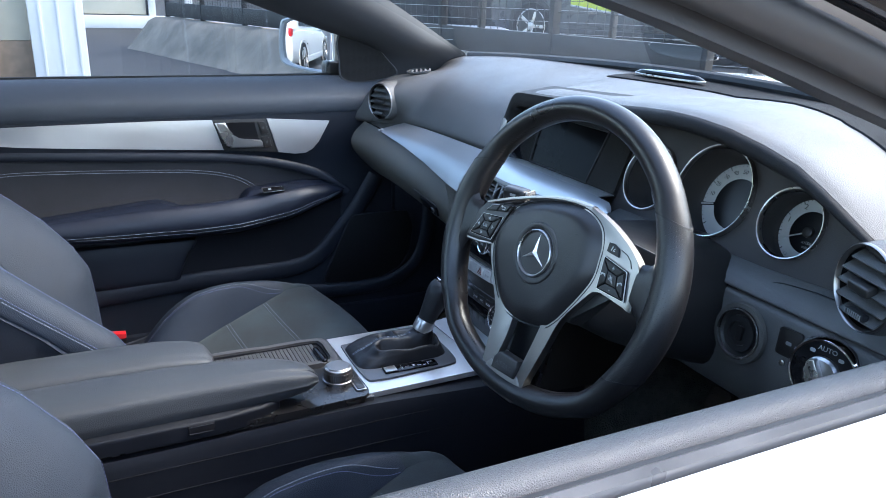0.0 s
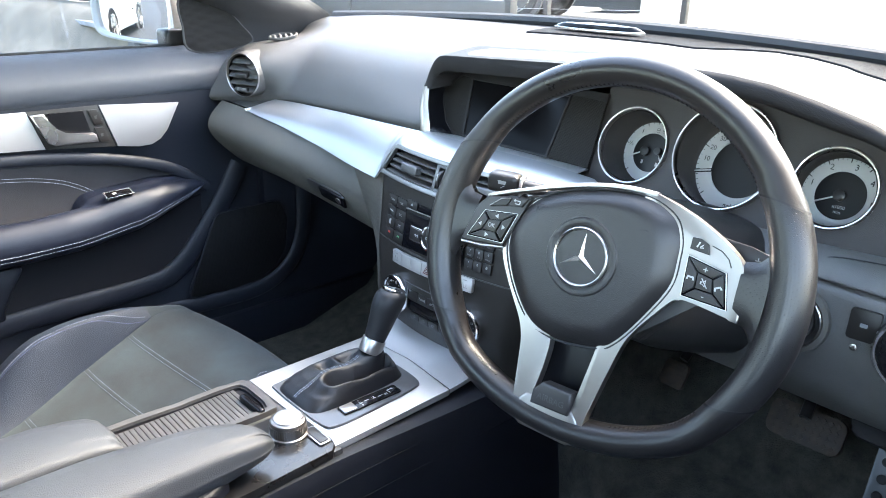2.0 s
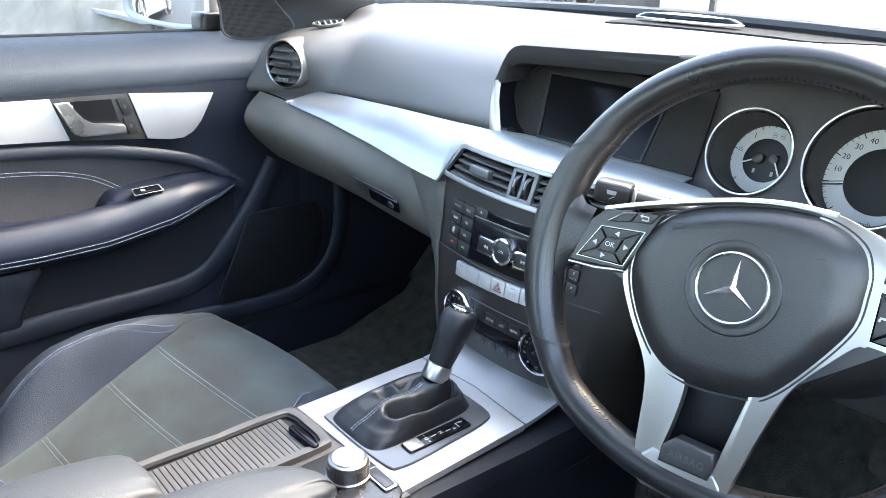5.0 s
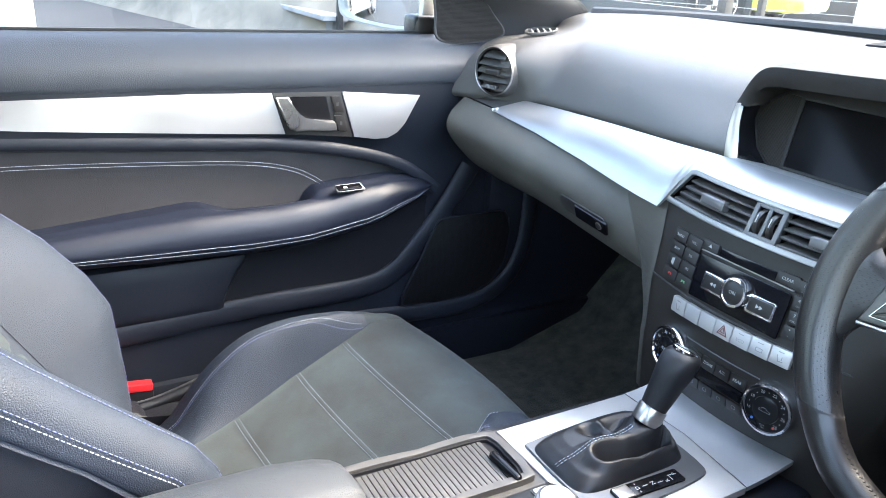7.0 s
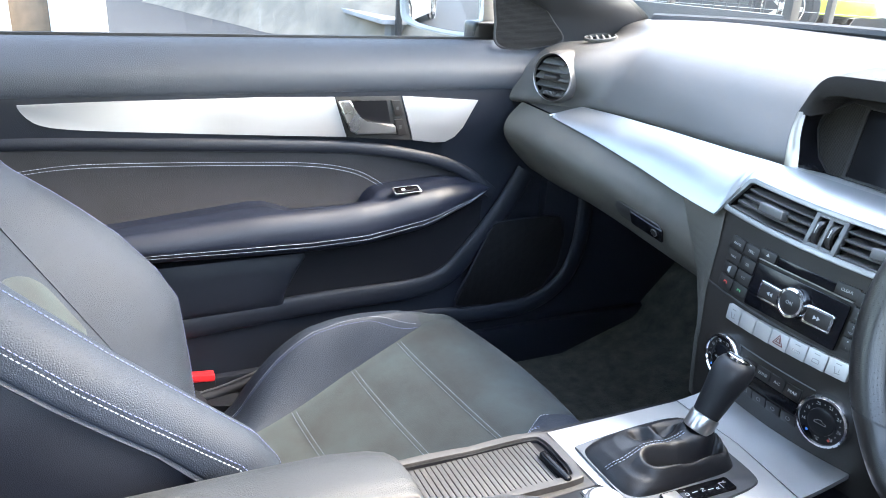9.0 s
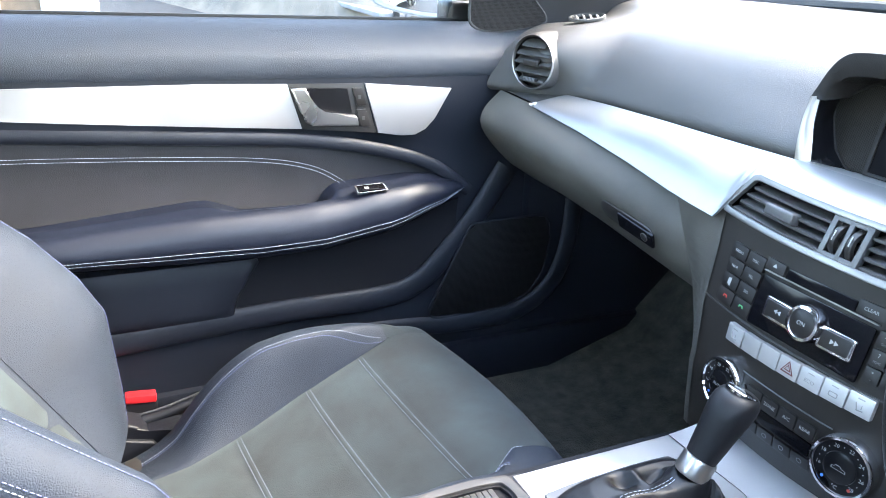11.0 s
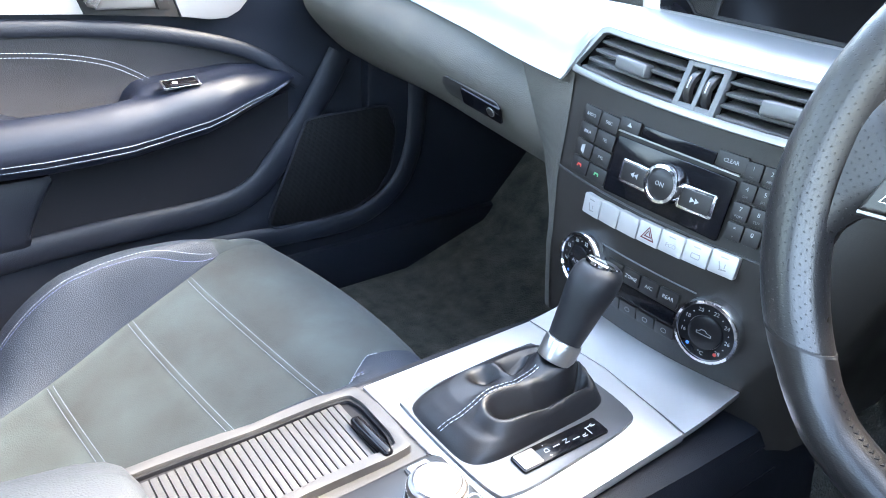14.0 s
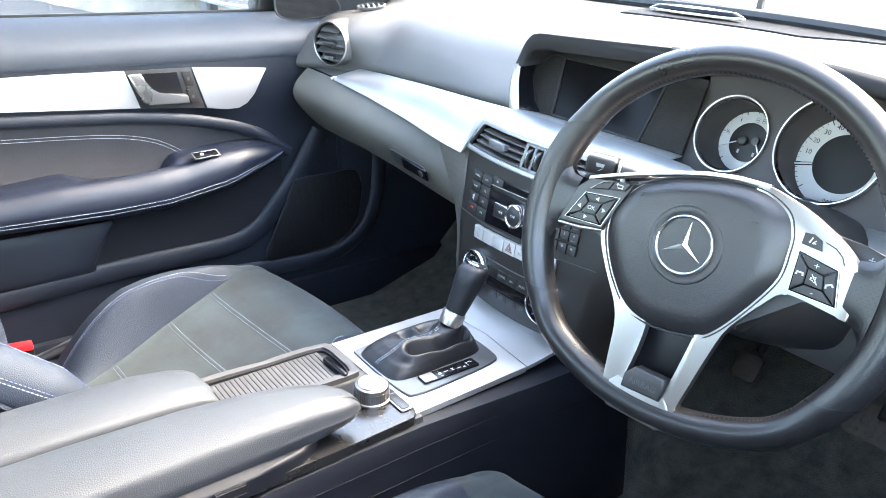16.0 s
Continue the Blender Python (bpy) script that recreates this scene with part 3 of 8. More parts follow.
def dashboard():
    th = thing("dashboard", (0.15, 0, 0.64), "black soft-touch car dashboard with silver trim belt and hooded instruments", "dashboard")
    # padded top on the passenger's side
    rows = []
    for y in np.concatenate([np.linspace(0.715, 0.205, 42), np.linspace(0.20, 0.133, 34)]):
        b = interp3(BELT_T, y) if y < 0.597 else Vector((ramp(y, [0.597, 0.64, 0.72], [0.040, 0.012, -0.03]), y, ramp(y, [0.597, 0.72], [0.856, 0.846])))
        end = min(1.0, max(0.0, (y - 0.578) / 0.022))
        e = max(0.0, (y - 0.45) / 0.27)
        xw = windscreen_base(y)
        drop = 0.028 * e ** 2
        g = max(0.0, min(1.0, (y - 0.535) / 0.075))
        g = g * g * (3 - 2 * g)
        pts = [(xw, 1.012 - drop * 0.5), (xw * 0.75 + 0.02, 1.006 - drop * 0.7), (0.19 - 0.02 * g, 0.988 - drop), (0.118 - 0.060 * g, 0.958 - drop * 0.3), (0.075 - 0.072 * g, 0.918), (b.x + 0.004 - 0.012 * g, b.z + 0.012), (b.x + 0.006 - 0.008 * g, b.z - 0.004)]
        foot = Vector((pts[-1][0], y, pts[-1][1] - 0.006)).lerp(interp3(BELT_B, y) + Vector((0.006, 0, 0.002)), 1 - math.sqrt(1 - end * end))
        rows.append(spline([(x, y, z) for x, z in pts], 80) + [Vector((pts[-1][0], y, pts[-1][1])).lerp(foot, k) for k in (0.33, 0.67, 1.0)])
    bm = sheet(rows)
    # opening for the screen's recess
    cut = []
    for f in bm.faces:
        c = f.calc_center_median()
        if c.y < ramp(c.z, [0.866, 0.888, 0.912, 0.937, 0.965, 0.985], [0.136, 0.141, 0.146, 0.152, 0.140, 0.130]) and c.z > 0.8675 and c.x < 0.13:
            cut.append(f)
    bmesh.ops.delete(bm, geom=cut, context="FACES")
    part("padded_top", bm, DASH, th, "black padded upper dashboard")
    # belt of brushed metal, running on between screen and vents
    rows = []
    ys = np.concatenate([np.linspace(0.600, 0.56, 14), np.linspace(0.55, 0.19, 28), np.linspace(0.182, 0.144, 12), np.linspace(0.13, -0.20, 20), np.linspace(-0.205, -0.222, 6)])
    for y in ys:
        a, b = interp3(BELT_T, y), interp3(BELT_B, y)
        if y > 0.578:
            a = b.lerp(a, max(0.03, math.sqrt(max(0, 1 - ((y - 0.578) / 0.022) ** 2))))
        if y < -0.20:
            f = math.sqrt(max(0.0, (y + 0.2225) / 0.0225))
            c = a.lerp(b, 0.5)
            a, b = c.lerp(a, f), c.lerp(b, f)
        r = []
        for q in np.linspace(0, 1, 9):
            p = a.lerp(b, q)
            p.x -= (0.006 if y > 0.17 else 0.003) * math.sin(math.pi * q) + 0.003
            p.z += 0.002 * math.sin(math.pi * q)
            r.append(p)
        rows.append(r)
    part("trim_belt", sheet(rows, thick=0.003, core=(0.2, 0.2, 0.8)), BELT, th, "brushed aluminium trim belt")
    # glove box front, turning under
    rows = []
    for k in np.linspace(0, 1, 30):
        y = 0.695 + (0.255 - 0.695) * k
        b = interp3(BELT_B, y)
        b.x = ramp(y, [0.255, 0.36, 0.48, 0.60, 0.69], [-0.002, -0.002, -0.004, -0.012, -0.024])
        e = 1 - k
        pts = [(b.x + 0.004, b.z), (b.x - 0.014 - 0.012 * e + 0.006 * k ** 5, b.z - 0.030), (b.x - 0.016 - 0.012 * e + 0.007 * k ** 5, b.z - 0.062), (b.x + 0.008, b.z - 0.105), (b.x + 0.06, b.z - 0.145), (0.16, 0.645), (0.40, 0.64)]
        rows.append(spline([(x, 0.695 + (ramp(z, [0.535, 0.63, 0.71, 0.76, 0.806], [0.168, 0.178, 0.203, 0.232, 0.256]) - 0.004 - 0.695) * k, z) for x, z in pts], 22))
    gb = part("glove_box", sheet(rows, thick=0.004), DASH_LOW, th, "dark grey glove box lid with scuffs")
    m = surface_pose(rows, (-0.012, 0.338, 0.742))
    part("handle_recess", prism(m @ pose(0, 0, 0.001), rounded(0.110, 0.027, 0.0125), 0.002, 0.001), PLASTIC, gb)
    m = m @ pose(0.022, 0, 0.003)
    part("latch", prism(m, [(-0.034, -0.011), (0.034, -0.012), (0.036, 0.010), (-0.034, 0.011)], 0.004, 0.001), SHINY, gb, "gloss black latch with a keyhole")
    part("lock", lathe(m @ pose(0.020, 0, 0.004), [(0, 0.0012), (0.004, 0.0012), (0.0055, 0.0016), (0.0062, 0)], 20), PLASTIC, gb)
    part("lock_ring", lathe(m @ pose(0.020, 0, 0.004), [(0.0062, 0), (0.0062, 0.0014), (0.0055, 0.0016)], 20), SILVER, gb)
    m = basis((0.0432, 0.536, 0.8735), (0, -1, 0), (0.25, 0, 1))
    writing("lettering", "AIRBAG", m, 0.0085, DASH_LOW, th)
    # deck over the instruments on the driver's side
    rows = []
    for y in np.linspace(0.132, -0.715, 60):
        xw = windscreen_base(y)
        lipx = ramp(y, [-0.71, -0.62, -0.55, -0.50, -0.45, -0.40, -0.30, -0.1, 0.132], [-0.02, 0.0, 0.018, 0.030, 0.034, 0.030, 0.028, 0.040, 0.056])
        lipz = ramp(y, [-0.71, -0.62, -0.55, -0.50, -0.45, -0.40, -0.35, -0.30, -0.25, -0.1, 0.06, 0.132], [0.905, 0.945, 0.972, 0.989, 1.001, 1.012, 1.017, 1.018, 1.015, 1.002, 0.993, 0.979])
        face = ramp(y, [-0.71, -0.60, -0.45, -0.20, 0.05, 0.132], [0.006, 0.012, 0.022, 0.020, 0.012, 0.004])
        pts = [(xw, y, 1.012 - 0.02 * (y / 0.7) ** 2), (0.27, y, max(1.010, lipz + 0.002) - 0.02 * (y / 0.7) ** 2), (0.15, y, max(lipz + 0.007, 0.985 - 0.1 * max(0, -0.5 - y))), (lipx + 0.035, y, lipz + 0.005), (lipx + 0.008, y, lipz - 0.001), (lipx, y, lipz - 0.4 * face), (lipx + 0.003, y, lipz - face), (lipx + 0.03, y, lipz - face - 0.002), (0.115, y, lipz - face + 0.002)]
        rows.append(spline(pts, 36))
    HOOD.extend(rows)
    mid = rows[30]
    fold = min(range(8, 30), key=lambda j: abs(mid[j].x - min(p.x for p in mid) - 0.006) + (1 if mid[j].z < max(p.z for p in mid[14:]) - 0.012 else 0))
    part("instrument_hood", sheet([r[:fold + 1] for r in rows], thick=0.004, core=(0.2, -0.3, 0.8)), DASH, th, "black padded hood over the instruments")
    # front and underside of the same hood, its shade put into a darker colour
    part("shaded_hood_lip", sheet([[Vector(p) + Vector((-0.0004, 0, -0.0002)) for p in r[fold:]] for r in rows[4:]]), VISOR, th, "lip of the instrument hood, coloured black for its shade", sharp=70)
    return th


def stack_x(y, z):
    return ramp(z, [0.52, 0.56, 0.63, 0.70, 0.81], [-0.038, -0.045, -0.055, -0.050, -0.030]) + 0.9 * (y - 0.015) ** 2


def on_stack(y, z):
    """A pose on the face of the centre stack: x to the right of the car, y up, z towards the seats."""
    e = 0.004
    p = Vector((stack_x(y, z), y, z))
    dx = Vector((stack_x(y - e, z), y - e, z)) - p
    dy = Vector((stack_x(y, z + e), y, z + e)) - p
    return basis(p, dx, dy)


def centre_stack(dash):
    th = thing("centre_stack", (0.05, 0.01, 0.56), "black centre stack with radio keys and climate dials", "centre stack")
    rows = []
    for z in np.linspace(0.803, 0.535, 24):
        wl = ramp(z, [0.535, 0.63, 0.71, 0.76, 0.806], [0.168, 0.178, 0.203, 0.232, 0.256])
        pl = ramp(z, [0.535, 0.64, 0.70, 0.76, 0.806], [0.150, 0.146, 0.156, 0.163, 0.172])
        left = [(0.14, wl + 0.014), (0.05, wl + 0.010), (-0.006, wl + 0.003), (-0.012, wl - 0.003), (stack_x(pl, z) + 0.003, pl + 0.010)]
        r = [(x, y, z) for x, y in left]
        r += [(stack_x(y, z), y, z) for y in np.linspace(pl, 0.03 - pl, 21)]
        r += [(x, 0.03 - y, z) for x, y in left[::-1]]
        rows.append(r)
    part("stack_body", sheet(rows), PANEL, th, sharp=60)
    for side, cols in ((1, range(0, 6)), (-1, range(len(rows[0]) - 6, len(rows[0])))):
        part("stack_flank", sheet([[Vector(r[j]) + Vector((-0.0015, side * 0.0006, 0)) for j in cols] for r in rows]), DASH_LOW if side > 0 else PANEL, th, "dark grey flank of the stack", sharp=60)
    # keys on the left and the number pad
    names = [["RADIO", "DISC"], ["NAVI", "TEL"], ["", "SYS"], ["", ""]]
    for i in range(4):
        for j in range(2):
            y, z = 0.1252 - 0.0272 * j - 0.0006 * i, 0.7740 - 0.0168 * i
            k = part("key", prism(on_stack(y, z), rounded(0.0262, 0.0158, 0.0015, 2), 0.0035, 0.0008), BUTTON, th)
            m = on_stack(y, z) @ pose(0, 0, 0.0036)
            if names[i][j]:
                writing("lettering", names[i][j], m, 0.0046, PRINT, k)
            elif i == 3:
                part("symbol", prism(m, [(-0.0036, -0.0012), (-0.0018, -0.0012), (-0.0016, 0.0004), (0.0016, 0.0004), (0.0018, -0.0012), (0.0036, -0.0012), (0.0028, 0.0018), (-0.0028, 0.0018)], 0.0003, 0), PRINT_RED if j == 0 else PRINT_GREEN, k)
            else:
                part("symbol", prism(m, [(-0.003, -0.003), (0.002, -0.005), (0.002, 0.005), (-0.003, 0.003)], 0.0003, 0), PRINT, k)
    pad = ["1", "2", "3", "4", "5", "6", "7", "8", "9", "*", "0", "#"]
    sub = ["oo", "ABC", "DEF", "GHI", "JKL", "MNO", "PQRS", "TUV", "WXYZ", "+", "", ""]
    for i in range(4):
        for j in range(3):
            y, z = -0.0560 - 0.0152 * j - 0.0005 * i, 0.7790 - 0.0170 * i
            k = part("key", prism(on_stack(y, z), rounded(0.0143, 0.0150, 0.0015, 2), 0.0035, 0.0008), BUTTON, th)
            m = on_stack(y, z)
            writing("lettering", pad[i * 3 + j], m @ pose(0, 0.0025, 0.0036), 0.0052, PRINT, k)
            if sub[i * 3 + j]:
                writing("lettering", sub[i * 3 + j], m @ pose(0, -0.0040, 0.0036), 0.0030, PRINT_GREY, k)
    # eject key, disc slot, gloss panel, clear key
    y0 = 0.0165
    part("gloss_panel", prism(on_stack(y0, 0.7425), rounded(0.128, 0.054, 0.002, 2), 0.002, 0.0006), SHINY, th, "gloss black radio panel")
    part("disc_slot", prism(on_stack(y0 + 0.0005, 0.7795), rounded(0.078, 0.011, 0.001, 2), 0.0015, 0.0004), SHINY, th, "gloss black disc slot cover")
    part("slot", prism(on_stack(y0, 0.7735), rounded(0.13, 0.0012, 0.0005, 2), 0.0028, 0), SILVER, th)
    e = part("key", prism(on_stack(0.0715, 0.7795), rounded(0.026, 0.0125, 0.001, 2), 0.0035, 0.0008), BUTTON, th)
    m = on_stack(0.0715, 0.7795) @ pose(0, 0, 0.0036)
    part("symbol", prism(m, [(-0.003, -0.001), (0.003, -0.001), (0, 0.003)], 0.0003, 0), PRINT, e)
    e = part("key", prism(on_stack(-0.0365, 0.7815), rounded(0.027, 0.0135, 0.001, 2), 0.0035, 0.0008), BUTTON, th)
    writing("lettering", "CLEAR", on_stack(-0.0365, 0.7815) @ pose(0, 0, 0.0036), 0.0048, PRINT, e)
    # volume knob with its two rocker keys
    for a, c in ((0.0475, "<<"), (-0.0190, ">>")):
        m = on_stack(a, 0.741)
        w = 0.036
        k = part("rocker_key", prism(m, rounded(w, 0.022, 0.003, 3), 0.006, 0.001), CHROME, th, "chrome-rimmed rocker key")
        part("key_face", prism(m @ pose(0, 0, 0.0055), rounded(w - 0.006, 0.0165, 0.002, 3), 0.0015, 0.0006), BUTTON, k)
        for s in (-1, 0):
            d = 1 if c == ">>" else -1
            part("symbol", prism(m @ pose(0.002 * d + s * 0.0045 * d, 0, 0.0071), [(-0.002 * d, -0.0025), (0.002 * d, 0), (-0.002 * d, 0.0025)][::d], 0.0003, 0), PRINT, k)
    m = on_stack(0.0142, 0.7450)
    k = part("volume_knob", lathe(m, [(0.0185, 0), (0.0185, 0.010), (0.0172, 0.0135), (0.0145, 0.0140), (0.0135, 0.0125)], 48), CHROME, th, "ribbed chrome volume knob")
    part("knob_face", lathe(m, [(0.0138, 0.0125), (0.012, 0.0135), (0, 0.014)], 40), BUTTON, k)
    writing("lettering", "ON", m @ pose(0, 0, 0.0141), 0.0060, PRINT, k)
    # row of silver keys
    for i in range(7):
        y = 0.0888 - 0.0247 * i
        z = 0.6950 + 0.0008 * i
        m = on_stack(y, z)
        k = part("silver_key", prism(m, rounded(0.0238, 0.020, 0.0012, 2), 0.006, 0.001), BUTTON_SILVER, th, "satin silver key")
        f = m @ pose(0, 0, 0.0061)
        if i == 3:
            t = [(-0.0075, -0.0055), (0.0075, -0.0055), (0, 0.0075)]
            part("hazard_sign", ring2d(t, [(x * 0.80, y2 * 0.80) for x, y2 in t], f, 0.0004, 0), PRINT_HAZARD, k, "red hazard triangle")
            part("hazard_sign", ring2d([(x * 0.52, y2 * 0.52) for x, y2 in t], [(x * 0.34, y2 * 0.34) for x, y2 in t], f, 0.0004, 0), PRINT_HAZARD, k)
        else:
            if i in (4, 5, 6, 0):
                part("lamp", prism(f @ pose(0, 0.006, 0), rounded(0.007, 0.0012, 0.0005, 2), 0.0002, 0), KEY_MARK, k)
            if i in (0, 6):
                for bm in (box(f @ pose(-0.0025, -0.0015, 0, 0, 0, 20), (0.0011, 0.0075, 0.0003), 0), box(f @ pose(0.001, -0.0048, 0, 0, 0, 8), (0.0065, 0.0011, 0.0003), 0), box(f @ pose(0.0022, -0.001, 0, 0, 0, 0), (0.0008, 0.004, 0.0003), 0)):
                    part("symbol", bm, KEY_MARK, k)
            if i == 4:
                writing("lettering", "ECO", f @ pose(0, -0.002, 0), 0.0055, KEY_MARK, k)
            if i == 5:
                part("symbol", ring2d(rounded(0.009, 0.005, 0.001, 2), rounded(0.0074, 0.0034, 0.001, 2), f @ pose(0, -0.002, 0), 0.0002, 0), KEY_MARK, k)
    # line of the lower unit
    for z, w in ((0.7105, 0.29), (0.663, 0.115)):
        path = [on_stack(y, z).translation + Vector((-0.0008, 0, 0)) for y in np.linspace(0.015 + w / 2, 0.015 - w / 2, 24)]
        part("joint", tube(path, 0.0008 if z < 0.7 else 0.0011, 6), FRAME_GREY if z < 0.7 else PLASTIC, th)
    # climate dials
    for y, z, right in ((0.0850, 0.6375, False), (-0.0635, 0.6375, True)):
        m = on_stack(y, z)
        d = part("climate_dial", lathe(m, [(0.0305, 0), (0.0305, 0.009), (0.0290, 0.012), (0.0265, 0.0125), (0.0255, 0.0105)], 64), CHROME, th, "chrome-rimmed climate dial")
        part("dial_face", lathe(m, [(0.0257, 0.0106), (0.0160, 0.0106), (0.0155, 0.0125), (0.013, 0.0135), (0, 0.0137)], 48), DIAL_BLACK, d)
        for i in range(24):
            a = radians(15 * i)
            mm = m @ pose(0.0292 * math.cos(a), 0.0292 * math.sin(a), 0.0121, 0, 0, 15 * i)
            part("rib", box(mm, (0.0020, 0.0008, 0.0005), 0), BUTTON, d)
        marks = ["16", "18", "20", "22", "24", "26", "28"]
        for i, w in enumerate(marks):
            a = radians(195 - 40 * i)
            writing("lettering", w, m @ pose(0.0207 * math.cos(a), 0.0207 * math.sin(a), 0.0107), 0.0052, PRINT, d)
            if i < 6:
                a2 = radians(175 - 40 * i)
                part("mark", lathe(m @ pose(0.0207 * math.cos(a2), 0.0207 * math.sin(a2), 0.0106), [(0.0006, 0), (0.0006, 0.0003), (0, 0.0003)], 8), PRINT, d)
        writing("lettering", "°C", m @ pose(0, -0.0207, 0.0107), 0.0055, PRINT, d)
        for sx, mt in ((-1, PRINT_BLUE), (1, PRINT_RED)):
            part("mark", lathe(m @ pose(sx * 0.013, -0.0165, 0.0106), [(0.0016, 0), (0.0016, 0.0003), (0, 0.0003)], 12), mt, d)
        if not right:
            writing("lettering", "AUTO", m @ pose(0, -0.001, 0.0138), 0.0050, PRINT, d)
            continue
        car = [(-0.007, -0.002), (0.007, -0.002), (0.007, 0.0005), (0.003, 0.001), (0.001, 0.003), (-0.003, 0.003), (-0.005, 0.0008), (-0.007, 0.0005)]
        part("symbol", ring2d(car, [(x * 0.86, y2 * 0.76) for x, y2 in car], m @ pose(0, 0, 0.0137), 0.0003, 0), PRINT_GREY, d)
    # keys and small display between the dials
    for i, w in enumerate(["", "ZONE", "A/C", "REAR"]):
        y = 0.0455 - 0.0215 * i
        m = on_stack(y, 0.6475)
        k = part("climate_key", prism(m, rounded(0.0205, 0.0145, 0.001, 2), 0.003, 0.0008), BUTTON, th)
        if w:
            writing("lettering", w, m @ pose(0, 0, 0.0031), 0.0052, PRINT, k)
        m = on_stack(y - 0.002, 0.6135)
        k = part("climate_key", prism(m, rounded(0.0205, 0.0135, 0.001, 2), 0.003, 0.0008), BUTTON, th)
        part("symbol", ring2d(rounded(0.006, 0.005, 0.002, 2), rounded(0.0048, 0.0038, 0.0016, 2), m @ pose(0, 0, 0.0031), 0.0002, 0), PRINT_GREY, k)
    part("small_display", prism(on_stack(0.0135, 0.6305), rounded(0.086, 0.014, 0.001, 2), 0.002, 0.0005), SHINY, th, "gloss black climate display")
    return th


def centre_vents():
    th = thing("centre_air_vent", (0.0, 0.01, 0.80), "pair of black slatted air vents in a satin silver surround", "air vent")
    m = basis((-0.014, 0.012, 0.829), (0, -1, 0), (0.38, 0, 1))
    out = [(-0.166, -0.022), (-0.139, 0.022), (-0.130, 0.026), (0.130, 0.026), (0.139, 0.022), (0.166, -0.022), (0.160, -0.027), (-0.160, -0.027)]
    inn = [(-0.157, -0.018), (-0.134, 0.017), (-0.128, 0.0195), (0.128, 0.0195), (0.134, 0.017), (0.157, -0.018), (0.154, -0.020), (-0.154, -0.020)]

    def curve(bm):
        for v in bm.verts:
            v.co.x += 0.9 * (v.co.y - 0.012) ** 2 - 0.010
        return bm
    fr = ring2d(out, inn, m, 0.006, 0.0012)
    bmesh.ops.subdivide_edges(fr, edges=[e for e in fr.edges if e.calc_length() > 0.1], cuts=12, use_grid_fill=True)
    part("surround", curve(fr), VENT_SILVER, th, "satin silver vent surround")
    part("vent_box", box(m @ pose(0, -0.001, -0.030), (0.305, 0.040, 0.030), 0.002), DIAL_BLACK, th)
    for s in (-1, 1):
        for i in range(4):
            y = -0.0150 + 0.0098 * i
            a, b = 0.022, 0.151 - 0.018 * (i / 3)
            cx, w = s * (a + b) / 2, b - a
            bm = box(m @ pose(cx, y, -0.007, 24, 0, 0), (w, 0.0030, 0.020), 0.0012)
            bmesh.ops.subdivide_edges(bm, edges=[e for e in bm.edges if e.calc_length() > 0.05], cuts=6, use_grid_fill=True)
            part("slat", curve(bm), DASH, th)
        for i in range(5):
            bm = box(m @ pose(s * (0.04 + 0.022 * i), 0, -0.022), (0.0015, 0.036, 0.012), 0.0004)
            part("vane", curve(bm), PLASTIC, th)
        t = part("slider", curve(box(m @ pose(s * 0.078, -0.001, 0.004, 12, 0, 0), (0.040, 0.0125, 0.014), 0.003, 3)), VENT_GREY, th, "ribbed grey vent slider")
        w = part("thumbwheel", curve(lathe(m @ pose(s * 0.009, -0.001, -0.006, 0, 90, 0), [(0.010, -0.003), (0.0155, -0.003), (0.016, -0.002), (0.016, 0.002), (0.0155, 0.003), (0.010, 0.003)], 40)), PLASTIC, th, "black ribbed thumbwheel")
        part("mark", curve(box(m @ pose(s * 0.009, 0.001, 0.0096), (0.0014, 0.010, 0.001), 0.0003)), PRINT, w)
    # plate with two slots for the thumbwheels
    for s, w, x in ((0, 0.0052, 0.0), (-1, 0.0062, 0.0183), (1, 0.0062, -0.0183)):
        part("centre_bar", curve(box(m @ pose(x, 0, 0), (w, 0.041, 0.009), 0.0012)), VENT_GREY, th, "satin grey plate between the vents" if s == 0 else "")
    for y in (-0.0185, 0.0180):
        part("centre_bar", curve(box(m @ pose(0, y, 0), (0.043, 0.0060, 0.0086), 0.0012)), VENT_GREY, th)


